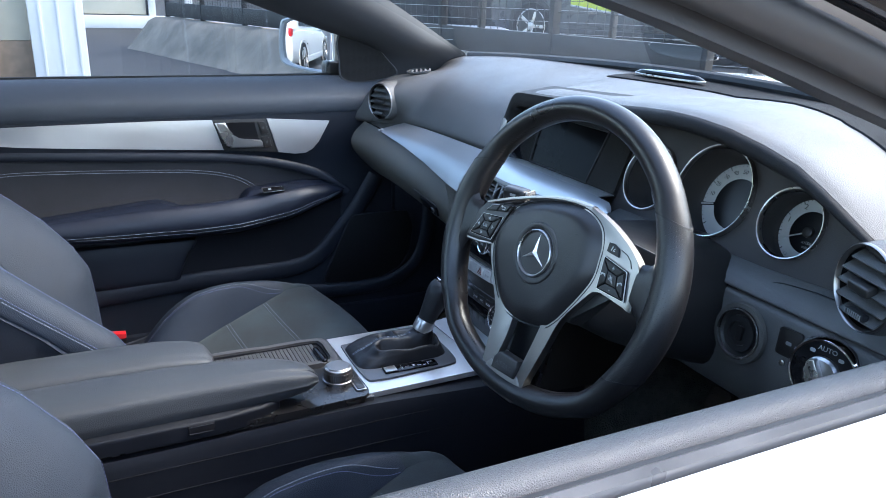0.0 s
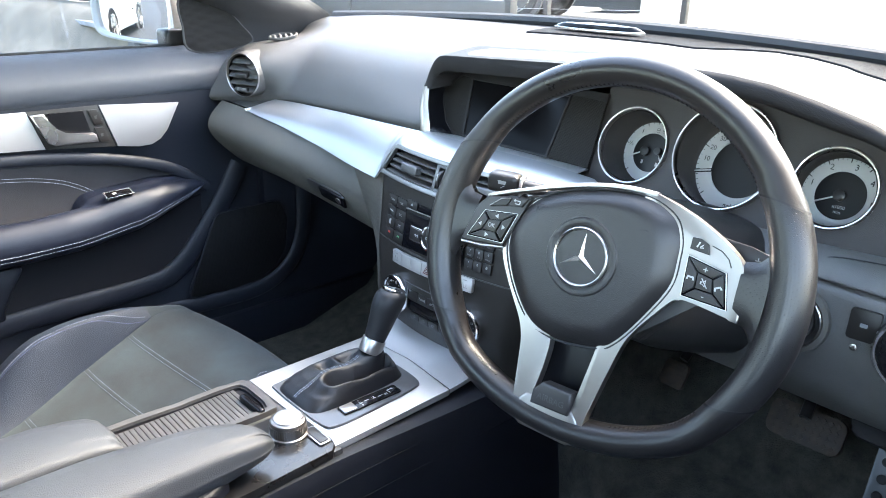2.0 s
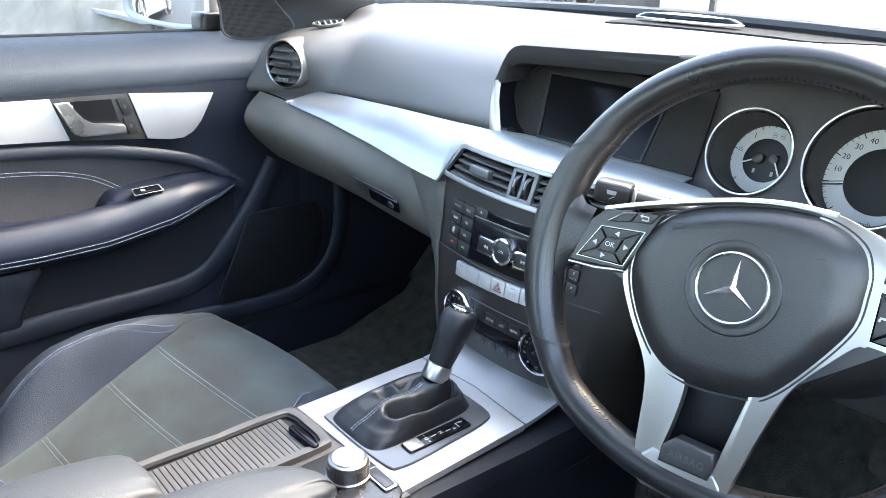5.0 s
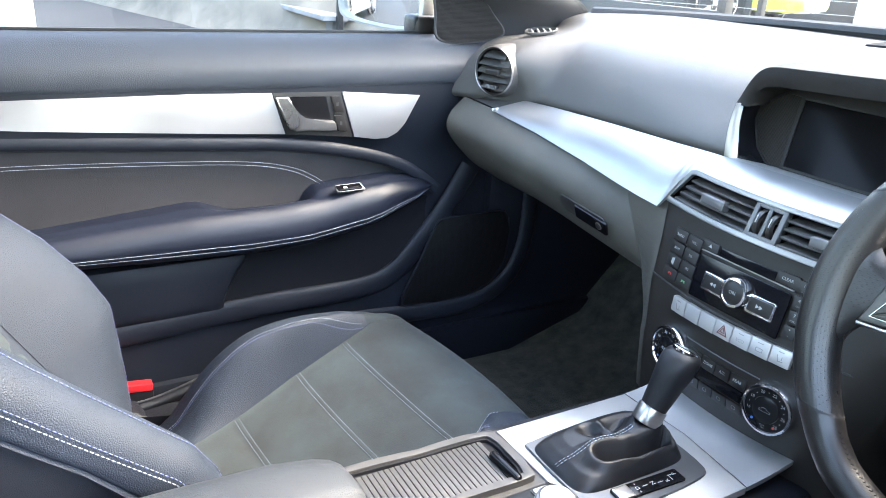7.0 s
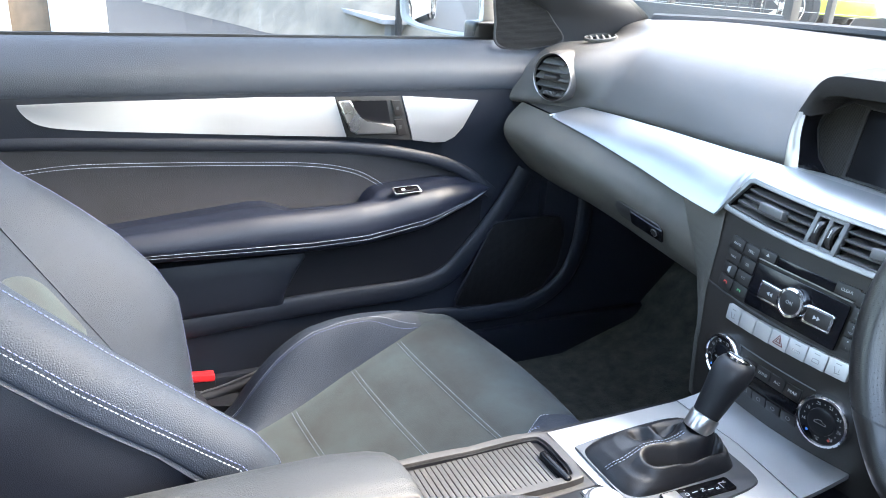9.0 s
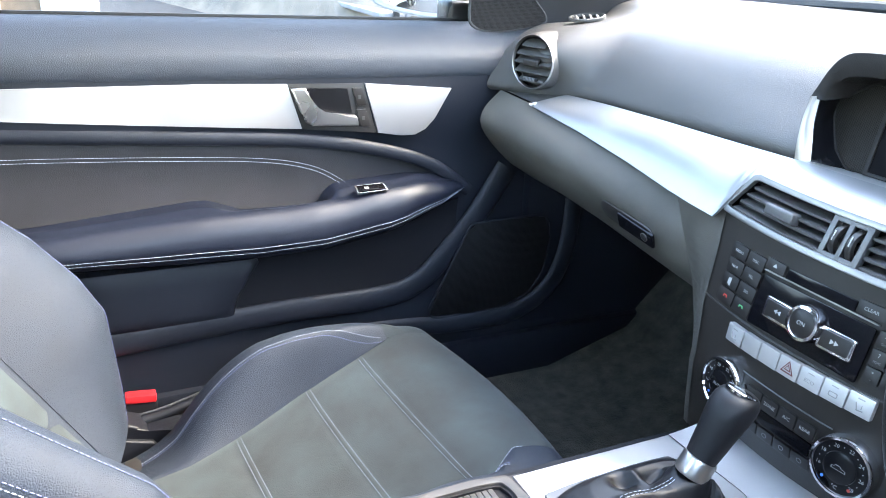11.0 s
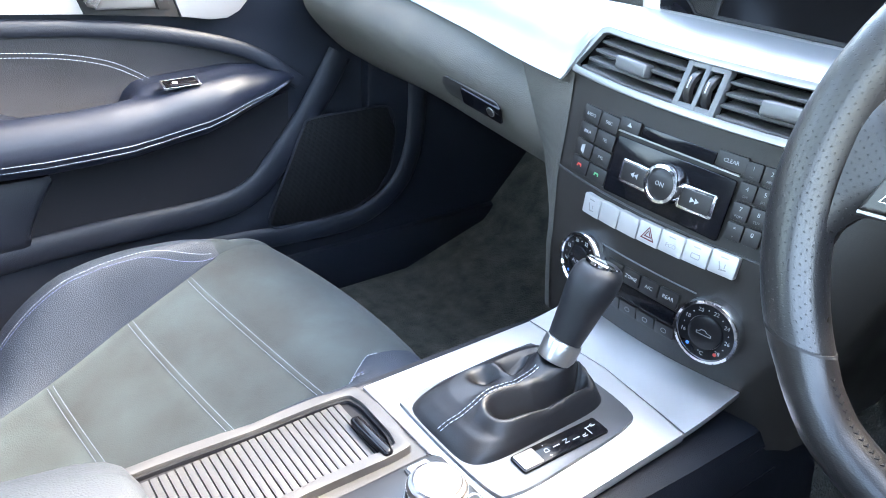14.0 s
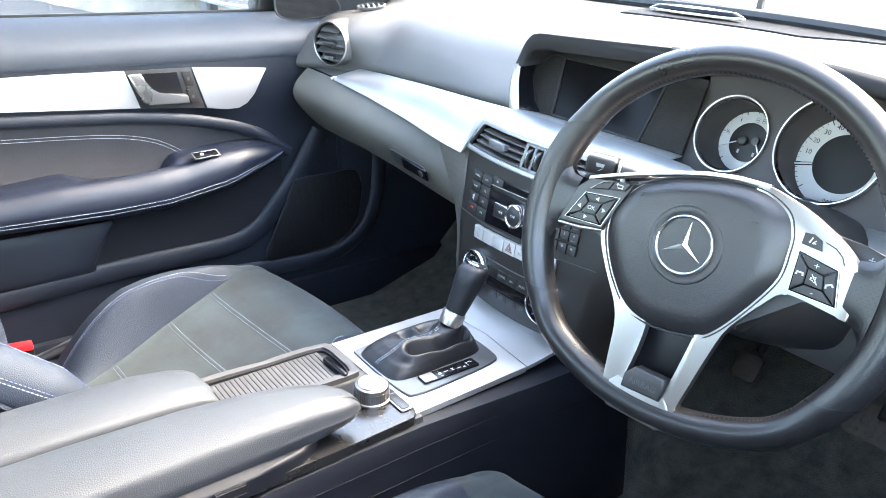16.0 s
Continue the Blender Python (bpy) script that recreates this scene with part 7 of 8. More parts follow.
# ---- seats ----
def seat(x0, y0, label):
    """A sports seat: x0 shifts it along the car, y0 is its middle."""
    th = thing("car_seat", (x0 - 0.42, y0, 0.30), label, "car seat", group="front seats")

    # profile of the cushion from back to front, bowed forward in the middle
    prof = spline([(-0.70, 0, 0.365), (-0.60, 0, 0.375), (-0.50, 0, 0.397), (-0.40, 0, 0.432), (-0.31, 0, 0.465), (-0.25, 0, 0.483), (-0.20, 0, 0.489), (-0.163, 0, 0.480), (-0.142, 0, 0.456), (-0.136, 0, 0.42), (-0.144, 0, 0.36), (-0.160, 0, 0.32)], 60)
    plain = list(prof)
    seams = [-0.297, -0.386, -0.498]
    for q in seams:
        z = ramp(q, [p.x for p in prof[:40]], [p.z for p in prof[:40]])
        for d in (-0.012, -0.007, -0.0035, -0.001, 0.001, 0.0035, 0.007, 0.012):
            prof.append(Vector((q + d, 0, z + d * 0.33)))
    prof = sorted([p for p in prof if p.x <= -0.20], key=lambda p: p.x) + [p for p in prof if p.x > -0.20 and p in prof[:60]]

    def rise(s, side):
        if side > 0:
            return ramp(s, [-0.70, -0.66, -0.62, -0.60, -0.573, -0.549, -0.52, -0.492, -0.469, -0.443, -0.394, -0.355, -0.317, -0.28, -0.25, -0.2], [-0.040, -0.036, -0.028, -0.020, -0.007, 0.022, 0.052, 0.071, 0.081, 0.086, 0.079, 0.067, 0.051, 0.036, 0.022, 0.004])
        return ramp(s, [-0.70, -0.66, -0.62, -0.58, -0.553, -0.517, -0.479, -0.443, -0.394, -0.355, -0.317, -0.28, -0.25, -0.2], [0.005, 0.016, 0.032, 0.050, 0.062, 0.077, 0.087, 0.088, 0.077, 0.063, 0.045, 0.029, 0.018, 0.004])

    def edge(s, side):
        if side > 0:
            return ramp(s, [-0.70, -0.57, -0.40, -0.25, -0.235], [0.10, 0.108, 0.15, 0.176, 0.18])
        return ramp(s, [-0.70, -0.57, -0.40, -0.28, -0.22, -0.15], [0.10, 0.150, 0.176, 0.170, 0.135, 0.145])

    def at(p, v, up=0.0):
        s, e = p.x, edge(p.x, v)
        w = ramp(s, [-0.31, -0.2], [0, 1])
        x = s - 0.12 * v * (1 - w) - 0.7 * ((v + 0.05) ** 2 - 0.0025) * w
        a, z = abs(v), p.z
        k = max(0.0, min(1.0, (a - e) / max(0.02, 0.18 - e)))
        z += rise(s, v) * (k * k * (3 - 2 * k) * 0.4 + 0.6 * math.sin(k * math.pi / 2)) if a > e else -0.006 * (1 - (a / e) ** 2)
        if a > 0.18:
            q = min(1.0, (a - 0.18) / 0.06)
            z -= 0.045 * q ** 3 + max(0.0, a - 0.24) * 4
            a = min(a, 0.24)
        return Vector((x0 + x, y0 + math.copysign(a, v), max(z, 0.30) + up))
    # suede middle with three quilted seams
    rows = []
    for p in prof:
        a, b = -edge(p.x, -1), edge(p.x, 1)
        dip = sum(-0.0012 * math.exp(-((p.x - q) / 0.0022) ** 2) + 0.0032 * math.exp(-((p.x - q) / 0.018) ** 2) for q in seams)
        rows.append([at(p, a + (b - a) * k, -dip * (1 - abs(2 * k - 1) ** 8) - (0.0025 if p.x < -0.24 or k < 0.5 else 0.0) * (abs(2 * k - 1) ** 40)) for k in np.linspace(0, 1, 41)])
    part("cushion_centre", sheet(rows), SUEDE, th, "worn grey suede seat centre", sharp=80)
    for q in seams:
        z = ramp(q, [p.x for p in prof[:50]], [p.z for p in prof[:50]])
        for d in (-0.0033, 0.0033):
            pts = [at(Vector((q + d, 0, z + d * 0.33)), -edge(q, -1) + (edge(q, 1) + edge(q, -1)) * k, -0.0030 * (1 - abs(2 * k - 1) ** 8) + 0.0006) for k in np.linspace(0.01, 0.99, 80)]
            part("stitching", stitches(pts, 0.0032, 0.0010, 0.00040), THREAD_SEAM, th)
    for s in (-1, 1):
        cut = len(plain) if s < 0 else sum(1 for p in plain[:40] if p.x < -0.238)
        rows = [[at(p, s * v, -0.0025 * (j == 0)) for j, v in enumerate(np.linspace(min(edge(p.x, s), 0.178), 0.18, 14))] for p in plain[:cut]]
        b = part("side_bolster", sheet(rows), LEATHER, th, "black grained leather side bolster", sharp=80)
        rim = [[at(p, s * v) for v in np.concatenate([np.linspace(0.18, 0.24, 12), np.linspace(0.243, 0.29, 5)])] for p in plain]
        n = len(plain) if s < 0 else cut
        part("outer_rim", sheet(rim[:n]), LEATHER, th, "black leather outer rim", sharp=80)
        if s > 0:
            part("front_corner", sheet(rim[n - 1:]), SUEDE, th, "grey suede front corner", sharp=80)
        for dv, mt in ((0.0, THREAD), (-0.0045, THREAD_BLUE)):
            pts = [at(p, s * (0.18 + dv), 0.0010) for p in plain[:45] if -0.68 < p.x < -0.240]
            part("stitching", stitches(spline(pts, 120), 0.0036, 0.0014, 0.00040), mt, b)
        if s < 0:
            pts = [at(p, -edge(p.x, -1) - 0.004, 0.0006) for p in prof if -0.27 < p.x < -0.20]
            part("stitching", stitches(spline(pts, 30), 0.0034, 0.0014, 0.00045), THREAD, b)
    # plastic cover over the runner at the outer side, shade put into its darker black
    side = 1 if y0 > 0 else -1
    yc = y0 + side * 0.27
    cover = [(-0.80, 0.31), (-0.54, 0.31), (-0.556, 0.342), (-0.585, 0.352), (-0.628, 0.349), (-0.640, 0.364), (-0.690, 0.386), (-0.80, 0.400)]
    part("shaded_runner_cover", prism(basis((x0, yc + (0.016 if side > 0 else -0.024), 0), (1, 0, 0), (0, 0, 1)), cover, 0.040, 0.005, 3), CONSOLE, th, "black plastic runner cover, darkened for shade")
    step = [(-0.78, 0.305), (-0.60, 0.305), (-0.622, 0.338), (-0.690, 0.356), (-0.78, 0.366)]
    part("shaded_runner_cover", prism(basis((x0, yc - side * 0.020 + 0.012, 0), (1, 0, 0), (0, 0, 1)), step, 0.024, 0.004, 3), CONSOLE, th)
    part("seat_base", box(pose(x0 - 0.42, y0, 0.305), (0.50, 0.42, 0.08), 0.02), PLASTIC, th)
    # backrest: p runs up from the cushion, v across, forward along its own normal
    lean = radians(27)
    upv = Vector((-math.sin(lean), 0, math.cos(lean)))
    fwd = Vector((math.cos(lean), 0, math.sin(lean)))
    foot = Vector((x0 - 0.672, y0, 0.40))

    def back(p, v, lift=0.0):
        a = abs(v)
        w = ramp(p, [0, 0.1, 0.35, 0.5, 0.62, 0.72], [0.235, 0.255, 0.265, 0.25, 0.215, 0.15])
        if v < 0:
            bol = ramp(p, [0.0, 0.05, 0.103, 0.136, 0.178, 0.224, 0.289, 0.372, 0.443, 0.52, 0.62], [0.05, 0.10, 0.132, 0.140, 0.138, 0.123, 0.102, 0.076, 0.052, 0.028, 0.01])
        else:
            bol = ramp(p, [0.0, 0.05, 0.105, 0.155, 0.213, 0.29, 0.387, 0.443, 0.52, 0.62], [0.02, 0.045, 0.070, 0.092, 0.094, 0.082, 0.050, 0.028, 0.018, 0.008])
        h = -0.022 * max(0.0, 1 - (a / 0.100) ** 2) * ramp(p, [0, 0.1], [0, 1])
        if a > 0.100:
            k = min(1.0, (a - 0.100) / max(0.03, w - 0.035 - 0.100))
            h = bol * math.sin(k * math.pi / 2)
        q = foot + upv * p + Vector((0, v, 0)) + fwd * (h + lift - 0.02 * ramp(p, [0, 0.2, 0.5], [0, 0.4, 1]))
        return q, w, h
    ps = np.linspace(0.0, 0.66, 60)
    part("backrest_panel", sheet([[back(p, v, -0.002)[0] for v in np.linspace(-0.102, 0.102, 21)] for p in ps], thick=0.02, core=(x0 - 1.2, y0, 0.6)), LEATHER, th, "black leather upper backrest")
    # suede insert with a rounded upper end
    rows = []
    for p in np.concatenate([np.linspace(0.0, 0.30, 26), np.linspace(0.31, 0.372, 14)]):
        k = max(0.0, (p - 0.30) / 0.074)
        w = 0.094 * (1 - k ** 2.6) ** 0.5
        dip = 0.005 * math.exp(-((p - 0.12) / 0.006) ** 2) + 0.005 * math.exp(-((p - 0.23) / 0.006) ** 2)
        rows.append([back(p, v, 0.0025 - dip - 0.004 * abs(v / w) ** 12)[0] for v in np.linspace(-w, w, 21)])
    part("backrest_centre", sheet(rows), SUEDE, th, "worn grey suede backrest centre")
    for s in (-1, 1):
        rows, shell, crest, crest2 = [], [], [], []
        for p in ps:
            _, w, _ = back(p, 0)
            rad = ramp(p, [0.0, 0.15, 0.30, 0.45], [0.036, 0.036, 0.040, 0.042])
            r = [back(p, s * v)[0] for v in np.linspace(0.101, w - rad, 12)]
            t = r[-1]
            crest.append(r[-1] + fwd * 0.0008)
            high = (t - (foot + upv * p)).dot(fwd)
            for k in np.linspace(0.26, 1.57, 8):
                r.append(t + Vector((0, s * rad * math.sin(k), 0)) - fwd * rad * (1 - math.cos(k)))
            k = 1.20
            crest2.append(t + Vector((0, s * (rad + 0.0005) * math.sin(k), 0)) - fwd * (rad * (1 - math.cos(k)) - 0.0005))
            foot_h = min(ramp(p, [0.0, 0.2, 0.303, 0.41, 0.62], [0.10, 0.066, 0.041, 0.015, -0.03]), high - rad - 0.012)
            e = high - rad - foot_h
            r.append(r[-1] - fwd * e * 0.55 + Vector((0, s * 0.002, 0)))
            r.append(r[-2] - fwd * (e - 0.003))
            edge_line = r[-3] - fwd * e - Vector((0, s * 0.004, 0))
            r.append(edge_line)
            rows.append(r)
            shell.append([edge_line + fwd * 0.002, edge_line - fwd * 0.003 + Vector((0, s * 0.0025, 0)), edge_line - fwd * (foot_h + 0.04) + Vector((0, s * 0.003, 0)), edge_line - fwd * (foot_h + 0.115)])
        b = part("back_bolster", sheet(rows, thick=0.004, core=(x0 - 0.95, y0 + s * 0.16, 0.62)), LEATHER, th, "black grained leather backrest bolster", sharp=70)
        part("side_shell", sheet(shell), DOORCARD, th, "smooth dark grey backrest side shell")
        shift = Vector((0, s * 0.004, 0)) - fwd * 0.0032
        for line, mt in ((crest, THREAD_BLUE), (crest2, THREAD_BLUE), ([p + shift for p in crest2], THREAD)):
            part("stitching", stitches(spline(line, 160), 0.0040, 0.0015, 0.00052), mt, b)
    rows = []
    for p in ps:
        _, w, _ = back(p, 0)
        c = foot + upv * p - fwd * 0.115
        rows.append([c + Vector((0, v, 0)) - fwd * 0.02 * (1 - (v / w) ** 2) for v in np.linspace(-w, w, 11)])
    part("back_shell", sheet(rows, thick=0.008), DOORCARD, th, "black backrest shell")
    hr = foot + upv * 0.70
    rows = []
    for k, (d, a, b) in enumerate(((-0.06, 0.10, 0.03), (-0.04, 0.125, 0.045), (0.06, 0.125, 0.05), (0.10, 0.115, 0.045), (0.12, 0.08, 0.025))):
        c = hr + upv * d - fwd * 0.035
        rows.append([c + Vector((0, a * math.copysign(abs(math.cos(t)) ** 0.5, math.cos(t)), 0)) + fwd * b * math.copysign(abs(math.sin(t)) ** 0.5, math.sin(t)) for t in np.linspace(0, 2 * math.pi, 32, endpoint=False)])
    part("headrest", loft(rows), LEATHER, th, "black leather headrest", sharp=60)


def buckle():
    th = thing("seat_belt_buckle", (-0.66, 0.66, 0.37), "black seat belt stalk with a red release", "seat belt buckle")
    part("release", box(pose(-0.632, 0.677, 0.382, 0, 6, 0), (0.046, 0.020, 0.013), 0.003), RED, th, "red release button")
    part("stalk", box(pose(-0.640, 0.680, 0.360, 0, 8, 0), (0.06, 0.022, 0.045), 0.004), POCKET, th)
    path = spline([(-0.74, 0.66, 0.345), (-0.62, 0.66, 0.350), (-0.52, 0.665, 0.372), (-0.44, 0.67, 0.385)], 20)
    part("rail", tube(path, 0.010, 10), CONSOLE, th, "black seat rail cover")
    # highlight along the rail's edge, drawn as a thin grey bar
    part("rail_highlight", tube([p + Vector((0, 0.004, 0.010)) for p in path], 0.0016, 8), FRAME_GREY, th, "thin grey line for the highlight on the rail's edge")


def pedals():
    th = thing("brake_pedal", (0.36, -0.413, 0.40), "worn brake pedal with a dusty patterned rubber pad", "pedal")
    m = basis((0.358, -0.404, 0.462), (0, -1, 0.02), (0.50, 0, 0.86))
    part("pad", prism(m, rounded(0.112, 0.056, 0.014), 0.012, 0.003), PEDAL, th)
    for i in range(9):
        for j in range(4):
            part("stud", box(m @ pose(-0.044 + 0.011 * i, -0.018 + 0.012 * j, 0.0125, 0, 0, 45), (0.006, 0.006, 0.003), 0), PEDAL, th)
    part("arm", tube(spline([(0.35, -0.40, 0.48), (0.42, -0.39, 0.55), (0.50, -0.38, 0.66)], 10), 0.009, 10), PLASTIC, th)
    th = thing("parking_brake_pedal", (0.36, -0.192, 0.42), "small worn parking brake pedal", "pedal")
    m = basis((0.358, -0.178, 0.452), (0, -1, 0), (0.50, 0, 0.86))
    part("pad", prism(m, rounded(0.044, 0.046, 0.008), 0.010, 0.003), PEDAL, th)
    for j in range(4):
        part("stud", box(m @ pose(0, -0.015 + 0.010 * j, 0.0105), (0.036, 0.004, 0.003), 0), PEDAL, th)
    part("arm", tube(spline([(0.35, -0.192, 0.49), (0.42, -0.20, 0.56), (0.50, -0.21, 0.66)], 10), 0.008, 10), PLASTIC, th)


def accelerator():
    th = thing("accelerator_pedal", (0.36, -0.53, 0.36), "upright dark accelerator pedal with round rubber studs", "pedal")
    m = basis((0.372, -0.530, 0.425), (0, -1, 0.05), (0.42, 0.03, 0.90))
    part("pad", prism(m, rounded(0.058, 0.150, 0.016), 0.012, 0.004), FRAME_GREY, th, "dull metal pedal face")
    for i in range(2):
        for j in range(5):
            part("stud", lathe(m @ pose(-0.013 + 0.026 * i, -0.052 + 0.026 * j, 0.012), [(0.0075, 0), (0.0070, 0.003), (0, 0.0034)], 16), RUBBER, th, "black rubber stud")
    part("arm", tube(spline([(0.39, -0.53, 0.47), (0.46, -0.525, 0.56), (0.52, -0.52, 0.66)], 10), 0.008, 10), PLASTIC, th)


def small_dash_things():
    th = thing("demister_vent", (0.100, 0.640, 0.955), "small oval black demister vent on the dash corner", "air vent")
    m = basis((0.0975, 0.638, 0.970), (0.75, -0.62, 0.12), (0.55, 0.7, 0.25))
    part("rim", lathe(m, [(0.030, -0.002), (0.030, 0.002), (0.027, 0.003), (0.026, -0.004)], 40, 1.0, 0.55), DASH, th)
    part("well", lathe(m, [(0.027, -0.002), (0.026, -0.003), (0, -0.003)], 40, 1.0, 0.55), DIAL_BLACK, th)
    for i in range(4):
        x = -0.0165 + 0.011 * i
        part("slat", box(m @ pose(x, 0, 0.0, 0, 30, 12), (0.005, 0.026 - 0.5 * abs(x), 0.003), 0.001), DASH, th)
    th = thing("light_sensor", (0.322, 0.028, 1.017), "dark glossy oval sensor strip on the dash top", "dash sensor")
    m = basis((0.322, 0.028, 1.0175), (0.06, -1, 0), (1, 0.06, 0.03))
    part("cover", lathe(m, [(0.084, 0), (0.083, 0.004), (0.07, 0.009), (0.03, 0.011), (0, 0.0115)], 48, 1.0, 0.17), SHINY, th)
    part("rim", lathe(m, [(0.086, 0), (0.086, 0.002), (0.083, 0.003)], 48, 1.0, 0.19), SILVER, th)
    # thin mesh-covered panel between the padded top and the glass
    rows = []
    for r in HOOD[:56]:
        y = r[0][1]
        near = ramp(y, [-0.66, -0.505, -0.397, -0.25, -0.12, 0.15], [0.12, 0.167, 0.225, 0.275, 0.288, 0.262])
        xs, zs = [p[0] for p in r[:16]][::-1], [p[2] for p in r[:16]][::-1]
        far = windscreen_base(y) - 0.004
        rows.append([(x, y, ramp(x, xs, zs) + (0.0025 if 0 < k < 1 else 0.0)) for k, x in ((k, near + (far - near) * k) for k in (0, 0.01, 0.1, 0.2, 0.3, 0.4, 0.5, 0.6, 0.7, 0.8, 0.9, 0.99, 1))])
    solo("dash_speaker_panel", sheet(rows), DASH_MESH, "fine grey mesh speaker panel on the dash top", "speaker panel")


# ---- outside ----
def wheel_parts(th, c, side, axis):
    """A road wheel; axis points out of the car's side."""
    ref = Vector((0, 0, 1))
    m = basis(c, ref.cross(axis), ref)
    if (m.to_3x3() @ Vector((0, 0, 1))).dot(axis) < 0:
        m = m @ pose(0, 0, 0, 0, 180, 0)
    w = part("wheel", lathe(m, [(0.20, -0.20), (0.31, -0.20), (0.33, -0.17), (0.33, -0.02), (0.31, 0.0), (0.235, 0.0), (0.23, -0.03)], 40), RUBBER, th, "black tyre")
    part("rim", lathe(m, [(0.235, 0.0), (0.225, 0.004), (0.215, -0.02), (0.20, -0.06)], 40), SILVER, w, "alloy rim")
    part("brake_disc", lathe(m, [(0.20, -0.07), (0.0, -0.07)], 32), DARK_METAL, w)
    for i in range(5):
        part("spoke", box(m @ pose(0, 0, -0.02, 0, 0, 72 * i) @ pose(0.11, 0, 0), (0.20, 0.045, 0.03), 0.01), SILVER, w)
    part("hub", lathe(m, [(0.05, -0.03), (0.05, 0.0), (0.03, 0.01), (0, 0.01)], 20), SILVER, w)


def parked_car(label, pos, heading, paint, cladding, length=4.25, lower=None):
    th = thing("parked_car", pos, label, "car", group="parked cars")
    f = Vector((math.cos(radians(heading)), math.sin(radians(heading)), 0))
    l = Vector((-f.y, f.x, 0))
    o = Vector(pos)

    def P(a, b, c):
        return o + f * a + l * b + Vector((0, 0, c))
    h = length / 2
    secs = []
    for a, w, z0, z1 in ((-h, 0.72, 0.42, 0.78), (-h + 0.06, 0.82, 0.30, 0.92), (-h + 0.5, 0.88, 0.24, 0.98), (-1.0, 0.90, 0.22, 0.98), (0.0, 0.90, 0.22, 0.96), (0.8, 0.90, 0.22, 0.93), (1.3, 0.88, 0.24, 0.88), (h - 0.25, 0.82, 0.26, 0.76), (h - 0.05, 0.74, 0.34, 0.66), (h, 0.66, 0.42, 0.58)):
        ring = []
        for y, z in ((-w * 0.9, z0), (-w, z0 + 0.10), (-w * 1.01, (z0 + z1) / 2), (-w * 0.97, z1 - 0.08), (-w * 0.86, z1), (0, z1 + 0.02), (w * 0.86, z1), (w * 0.97, z1 - 0.08), (w * 1.01, (z0 + z1) / 2), (w, z0 + 0.10), (w * 0.9, z0)):
            ring.append(P(a, y, z))
        secs.append(ring)
    part("body", loft(secs), lower or paint, th)
    secs = []
    for a, w, z in ((-h + 0.25, 0.74, 0.97), (-h + 0.65, 0.68, 1.38), (-0.6, 0.66, 1.46), (0.1, 0.66, 1.44), (0.5, 0.70, 1.25), (1.05, 0.78, 0.93)):
        secs.append([P(a, -0.82, 0.92), P(a, -w, z - 0.06), P(a, -w * 0.85, z), P(a, 0, z + 0.02), P(a, w * 0.85, z), P(a, w, z - 0.06), P(a, 0.82, 0.92)])
    part("cabin", loft(secs), paint, th)
    if lower:
        for s in (-1, 1):
            rows = []
            for a in np.linspace(-0.78, 0.74, 9):
                zb = 0.64 - 0.12 * (a + 0.78) - 0.05 * max(0.0, a - 0.5)
                rows.append([P(a, s * y, z) for y, z in ((0.912, zb), (0.918, max(0.62, zb + 0.03)), (0.908, 0.76), (0.884, 0.90))])
            part("door_panel", sheet(rows, thick=0.012), paint, th, "ribbed yellow-green door panel")
            part("door_strip", tube([r[0] + Vector((0, 0, -0.012)) for r in rows], 0.016, 8), SILVER, th)
        rim = spline([(h - 0.52, -0.885, 0), (h - 0.25, -0.850, 0), (h - 0.05, -0.765, 0), (h + 0.02, -0.62, 0), (h + 0.03, 0, 0), (h + 0.02, 0.62, 0), (h - 0.05, 0.765, 0), (h - 0.25, 0.850, 0), (h - 0.52, 0.885, 0)], 40)
        part("front_bumper", sheet([[P(p.x - q, p.y, z) for q, z in ((0.02, 0.29), (0, 0.34), (0, 0.44), (0.03, 0.49))] for p in rim], thick=0.015), paint, th, "yellow-green front bumper")
    for s in (-1, 1):
        pts = [P(-h + 0.62, s * 0.80, 1.0), P(-h + 0.85, s * 0.715, 1.33), P(0.0, s * 0.705, 1.36), (P(0.75, s * 0.805, 1.0))]
        part("side_window", sheet([[pts[0], pts[3]], [pts[1], pts[2]]], thick=0.02), SHINY, th, "dark side glass")
        part("door_handle", box(Matrix.Translation(P(-0.25, s * 0.915, 0.84)) @ pose(0, 0, 0, 0, 0, heading), (0.18, 0.03, 0.03), 0.01), paint, th)
        part("sill", box(Matrix.Translation(P(0, s * 0.88, 0.26)) @ pose(0, 0, 0, 0, 0, heading), (2.2, 0.08, 0.14), 0.02), cladding, th, "dark lower sill")
        for a in (-h + 0.82, h - 0.88):
            part("wheel_arch", lathe(basis(P(a, s * 0.875, 0.33), f, (0, 0, 1)) @ pose(0, 0, 0, 0, 0, 0), [(0.38, -0.04), (0.38, 0.04), (0.34, 0.04), (0.0, 0.035)], 32), cladding, th)
            wheel_parts(th, P(a, s * 0.925, 0.33), s, l * s)
        part("tail_light", box(Matrix.Translation(P(-h + 0.10, s * 0.74, 0.86)) @ pose(0, 0, 0, 0, 0, heading), (0.16, 0.14, 0.16), 0.03), RED, th, "red tail light")
        part("headlight", box(Matrix.Translation(P(h - 0.14, s * 0.66, 0.66)) @ pose(0, 0, 0, 0, 0, heading), (0.22, 0.24, 0.10), 0.03), CHROME, th, "clear headlight")


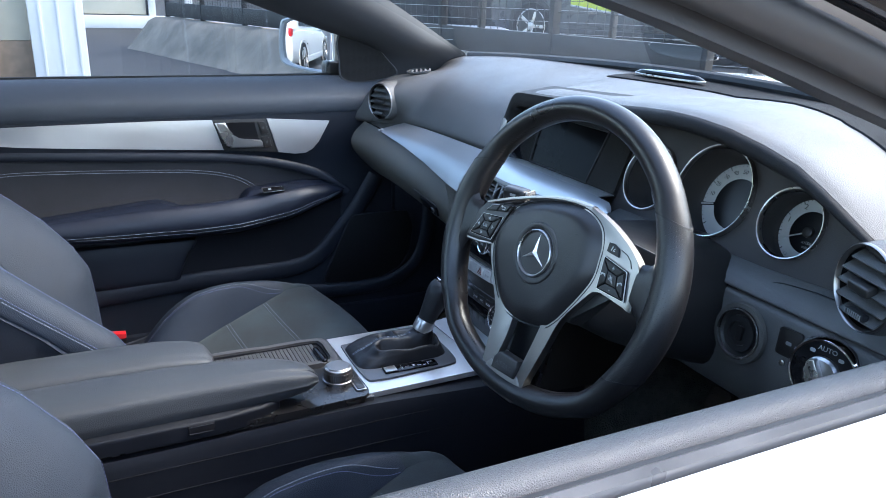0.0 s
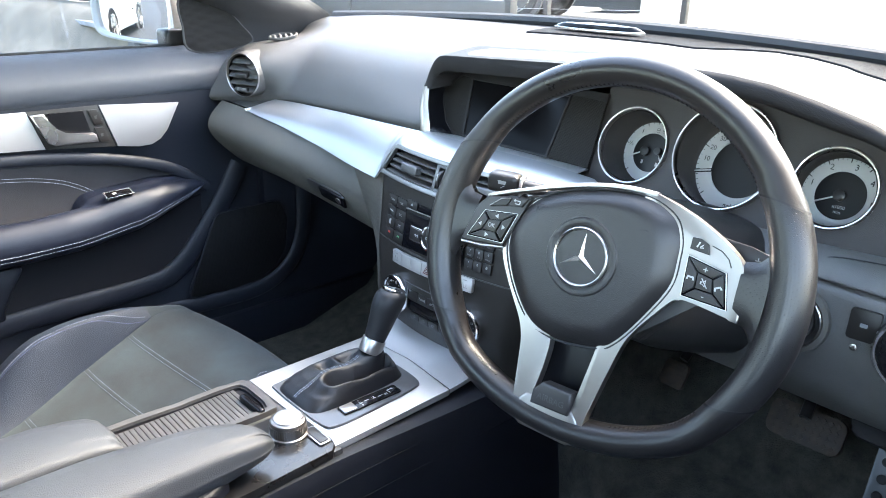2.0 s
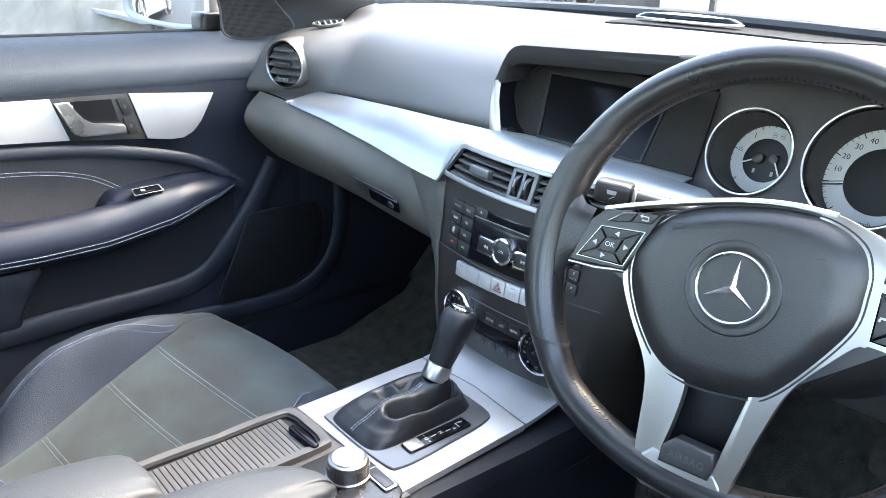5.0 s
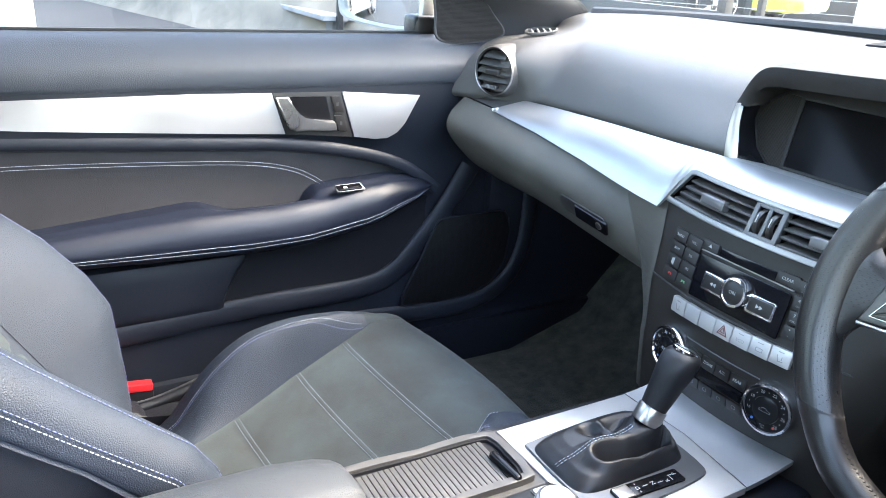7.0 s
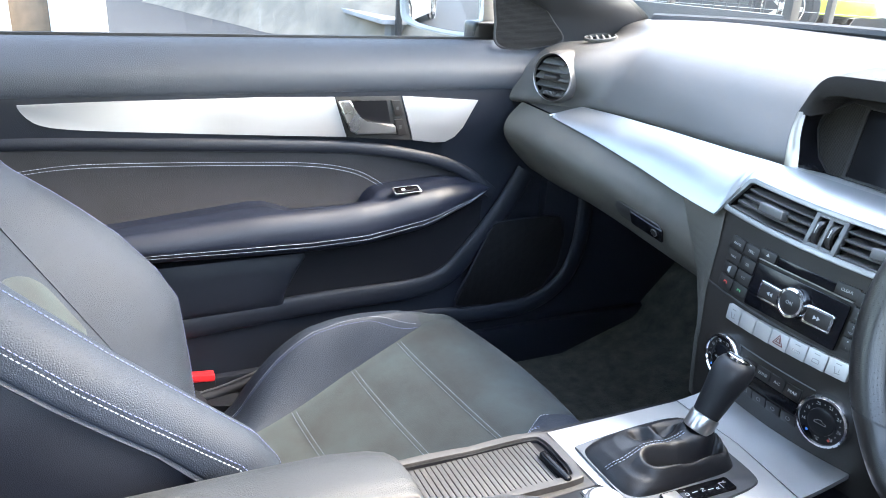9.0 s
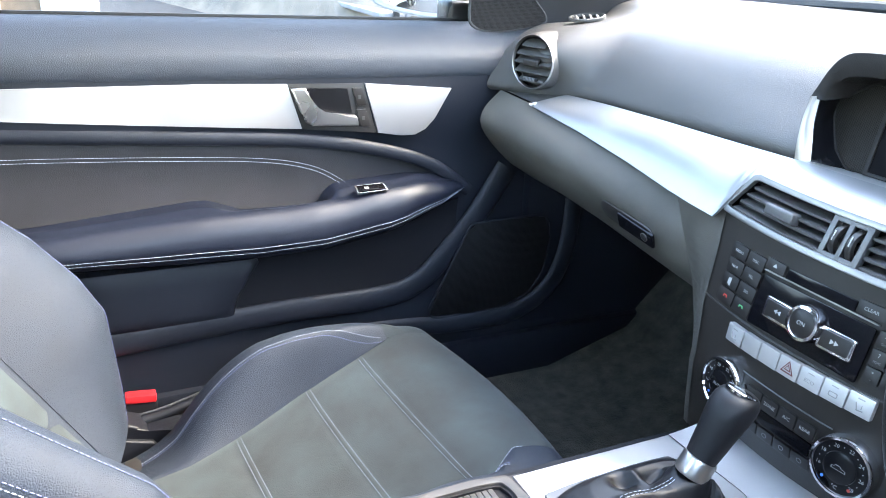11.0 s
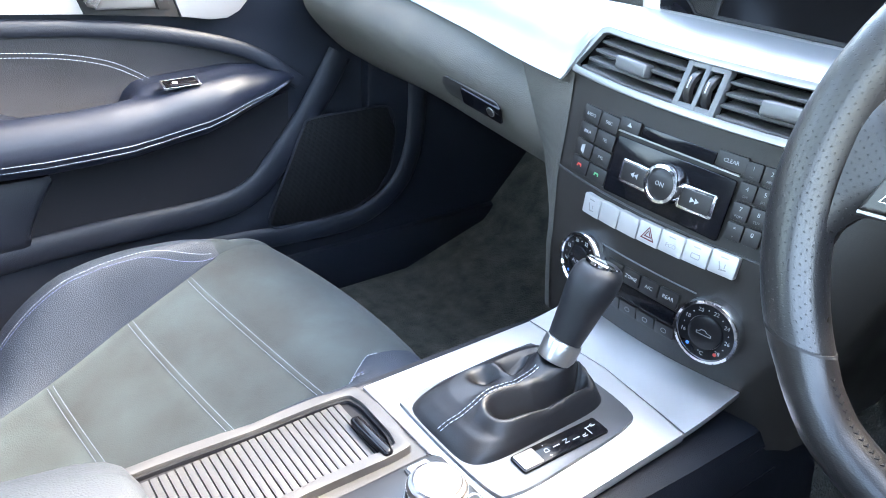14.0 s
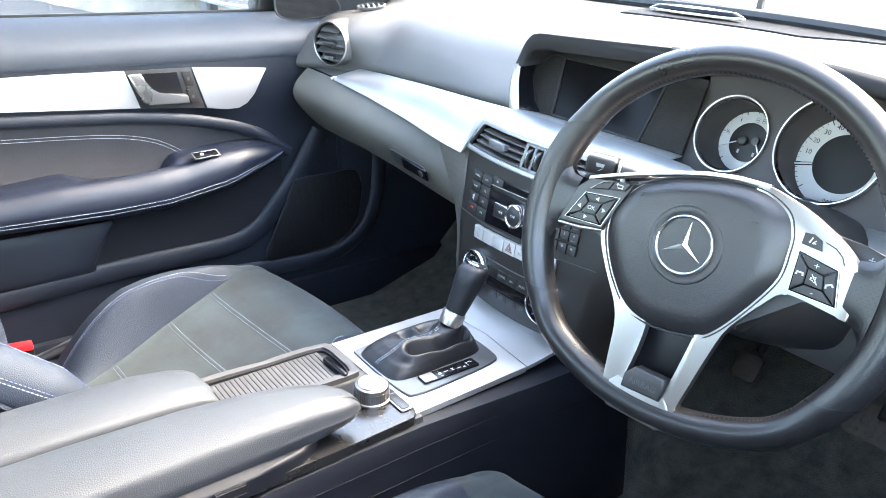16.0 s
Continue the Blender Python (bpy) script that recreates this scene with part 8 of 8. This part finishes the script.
def outside():
    bm = sheet([[(x, y, 0.0) for y in (-400, -30, -8, 0, 8, 30, 400)] for x in (-400, -30, -8, 0, 8, 30, 400)])
    solo("ground", bm, ASPHALT, "worn grey asphalt yard", "ground", "structure")
    bm = sheet([[(3.2, -40, 0.012), (3.2, 4.0, 0.012)], [(60, -40, 0.012), (60, 26, 0.012)]])
    solo("pavement", bm, CONCRETE, "pale concrete forecourt ahead of the car", "forecourt", "structure")
    bm = sheet([[(-40, -40, 0.012), (-40, -1.1, 0.012)], [(3.2, -40, 0.012), (3.2, -1.1, 0.012)]])
    solo("pavement_side", bm, CONCRETE, "pale concrete forecourt on the driver's side", "forecourt", "structure")
    # bonnet and wings of this car
    rows = []
    for x, z, w in ((0.40, 1.000, 0.74), (0.55, 1.000, 0.78), (0.9, 0.985, 0.80), (1.3, 0.93, 0.78), (1.6, 0.80, 0.72), (1.75, 0.66, 0.66)):
        rows.append([(x + (0.0 if x > 0.5 else -0.25 * y * y), y, z - 0.05 * (abs(y) / w) ** 3) for y in np.linspace(-w, w, 21)])
    solo("bonnet", sheet(rows, thick=0.01), PAINT, "white painted car bonnet", "car bonnet")
    th = thing("washer_nozzle", (0.42, -0.085, 1.015), "small white washer nozzle at the foot of the windscreen", "washer nozzle")
    part("nozzle", box(pose(0.415, -0.085, 1.022, 0, -6, 0), (0.03, 0.05, 0.014), 0.005, 3), PAINT, th)
    for y0, y1 in ((-0.62, -0.05), (0.02, 0.60)):
        th = thing("windscreen_wiper", (0.39, (y0 + y1) / 2, 1.0), "black wiper lying at the foot of the windscreen", "wiper", group="wipers")
        path = spline([(windscreen_base(y) + 0.02, y, 1.012 - 0.02 * (y / 0.7) ** 2) for y in np.linspace(y0, y1, 8)], 24)
        part("rubber", tube(path, 0.006, 8), RUBBER, th)
        part("arm", tube([p + Vector((0.012, 0, 0.006)) for p in path[4:]], 0.006, 8), DARK_METAL, th)
    # white framed porch
    th = thing("porch", (-1.2, 8.6, 0), "white painted porch posts with a beige panel between them", "porch")
    part("post", box(pose(-0.78, 8.6, 1.6), (0.55, 0.3, 3.2), 0.02), WHITE_WALL, th)
    part("post", box(pose(-1.72, 8.6, 1.6), (0.60, 0.3, 3.2), 0.02), WHITE_WALL, th)
    for dx in (-0.16, 0.02, 0.20):
        part("groove", box(pose(-0.78 + dx, 8.445, 1.6), (0.03, 0.02, 3.1), 0.004), WHITE_WALL, th)
    part("panel", box(pose(-1.24, 8.7, 1.75), (0.36, 0.1, 2.5), 0.01), BEIGE, th, "beige painted panel")
    part("plinth", box(pose(-1.24, 8.66, 0.25), (0.36, 0.14, 0.5), 0.01), surface("brown_plinth", (0.22, 0.16, 0.11), 0.7, stain=0.3), th)
    # building at the back of the yard
    th = thing("garage", (3.0, 21.2, 0), "low beige garage with white frame and dark windows", "garage")
    part("wall", box(pose(3.0, 21.4, 1.9), (14.0, 0.4, 3.8), 0.02), GREY_WALL, th)
    part("base", box(pose(0.2, 21.05, 0.16), (3.4, 0.3, 0.32), 0.02), WHITE_WALL, th, "white painted step")
    d = part("garage_door", box(pose(0.2, 21.15, 1.4), (2.0, 0.12, 2.1), 0.01), BEIGE, th, "beige panelled door")
    for i in range(5):
        part("panel", box(pose(0.2, 21.08, 0.58 + 0.42 * i), (1.9, 0.03, 0.38), 0.01), BEIGE, d)
    for x in (-0.95, 1.35, 2.3):
        part("frame", box(pose(x, 21.1, 1.5), (0.18, 0.2, 2.6), 0.01), WHITE_WALL, th)
    for x in (3.2, 5.2, 7.2):
        w = part("window", box(pose(x, 21.18, 1.9), (1.3, 0.1, 1.4), 0.01), SHINY, th, "dark window")
        part("window_frame", ring2d(rounded(1.5, 1.6, 0.02, 1), rounded(1.3, 1.4, 0.02, 1), basis((x, 21.2, 1.9), (1, 0, 0), (0, 0, 1)), 0.12, 0.01), WHITE_WALL, w)
    # sloping concrete kerb wall
    rng = random.Random(4)
    rows = []
    for k in np.linspace(0, 1, 40):
        c = Vector((0.25, 14.2, 0)).lerp(Vector((3.1, 3.0, 0)), k)
        r = []
        for u, z in ((0.0, 0.0), (0.10, 0.10), (0.26, 0.30), (0.40, 0.48), (0.52, 0.56), (0.75, 0.57), (0.9, 0.56), (0.95, 0.0)):
            r.append((c.x + u + rng.uniform(-0.02, 0.02), c.y, z + (rng.uniform(-0.015, 0.015) if 0 < u < 0.9 else 0)))
        rows.append(r)
    solo("kerb_wall", sheet(rows), CONCRETE, "rough sloping concrete kerb wall, chipped and stained", "kerb wall")
    # fence on the kerb wall
    th = thing("post_fence", (2.0, 8.5, 0.56), "black metal post and wire fence on a concrete kerb", "fence")
    A, B = Vector((1.0, 14.2, 0.57)), Vector((3.75, 3.4, 0.57))
    d = (B - A).normalized()
    part("rail", box(basis(A.lerp(B, 0.5) + Vector((0, 0, 0.14)), d, (0, 0, 1)), (11.1, 0.24, 0.08), 0.01), DARK_METAL, th, "broad dark bottom rail")
    part("rail", box(basis(A.lerp(B, 0.5) + Vector((0, 0, 1.45)), d, (0, 0, 1)), (11.1, 0.06, 0.05), 0.01), DARK_METAL, th)
    for i in range(8):
        p = A.lerp(B, i / 7)
        part("post", box(Matrix.Translation(p + Vector((0, 0, 0.70))), (0.08, 0.08, 1.5), 0.01), DARK_METAL, th)
    bars = [box(Matrix.Translation(A.lerp(B, i / 110) + Vector((0, 0, 0.85))), (0.005, 0.005, 1.2), 0) for i in range(111)]
    bars += [box(basis(A.lerp(B, 0.5) + Vector((0, 0, 0.25 + 0.1 * i)), d, (0, 0, 1)), (11.1, 0.005, 0.005), 0) for i in range(12)]
    part("mesh", merge(*bars), DARK_METAL, th, "thin black square wire mesh")
    for i in range(3):
        part("wire", box(basis(A.lerp(B, 0.5) + Vector((0, 0, 0.45 + 0.33 * i)), d, (0, 0, 1)), (11.1, 0.008, 0.008), 0), DARK_METAL, th)
    # pale boarded deck beyond it
    th = thing("deck", (5.0, 12.0, 0.4), "pale grey boarded deck beyond the fence", "deck")
    for i in range(26):
        part("board", box(pose(2.2 + 0.30 * i, 13.0, 0.40), (0.28, 12.0, 0.05), 0.008), DECK, th)
    part("joist", box(pose(6.0, 7.2, 0.185), (7.6, 0.2, 0.37), 0.01), GREY_WALL, th)
    # fence ahead of the car with horizontal wires
    th = thing("wire_fence", (4.2, 5.1, 0), "dark metal fence of posts and fine horizontal wires", "fence")
    A, B = Vector((2.23, 6.97, 0.0)), Vector((6.13, 3.29, 0.0))
    d = (B - A).normalized()
    for i in range(5):
        part("post", box(Matrix.Translation(A.lerp(B, i / 4) + Vector((0, 0, 0.9))), (0.06, 0.06, 1.8), 0.01), DARK_METAL, th)
    for i in range(9):
        part("wire", box(basis(A.lerp(B, 0.5) + Vector((0, 0, 0.465 + 0.1125 * i)), d, (0, 0, 1)), (5.36, 0.005, 0.005), 0), DECK, th)
    # raised bay with the cars that stand ahead
    solo("parking_bay", box(pose(6.80, 7.00, 0.19, 0, 0, -65), (5.6, 3.0, 0.46), 0.03), ASPHALT, "raised asphalt parking bay with a kerb", "parking bay")
    parked_car("dark car with yellow-green doors and bumper in a raised bay", (6.54, 7.29, 0.43), -65, YELLOW, DARK_METAL, 4.4, DARK_PAINT)
    parked_car("white hatchback parked beside the yard", (-6.3, 4.6, 0.0), 178, PAINT, PAINT, 4.2)
    solo("far_building", box(pose(10.35, 14.76, 1.6, 0, 0, -40), (14, 0.8, 3.2), 0.05), DARK_METAL, "dark clad building behind the parked cars", "building")


def build():
    shell()
    windscreen()
    cowl()
    pillar(1)
    pillar(-1)
    d = dashboard()
    centre_stack(d)
    centre_vents()
    round_vent(0.625)
    round_vent(-0.625)
    screen_unit()
    instruments()
    driver_dash()
    stalks()
    steering_wheel()
    console()
    gear_lever()
    passenger_door()
    driver_door()
    door_mirror()
    seat(0.0, 0.375, "black leather passenger seat with grey suede centre and pale stitching")
    seat(-0.005, -0.36, "black leather driver's seat with grey suede centre and pale stitching")
    buckle()
    pedals()
    accelerator()
    small_dash_things()
    outside()


build()
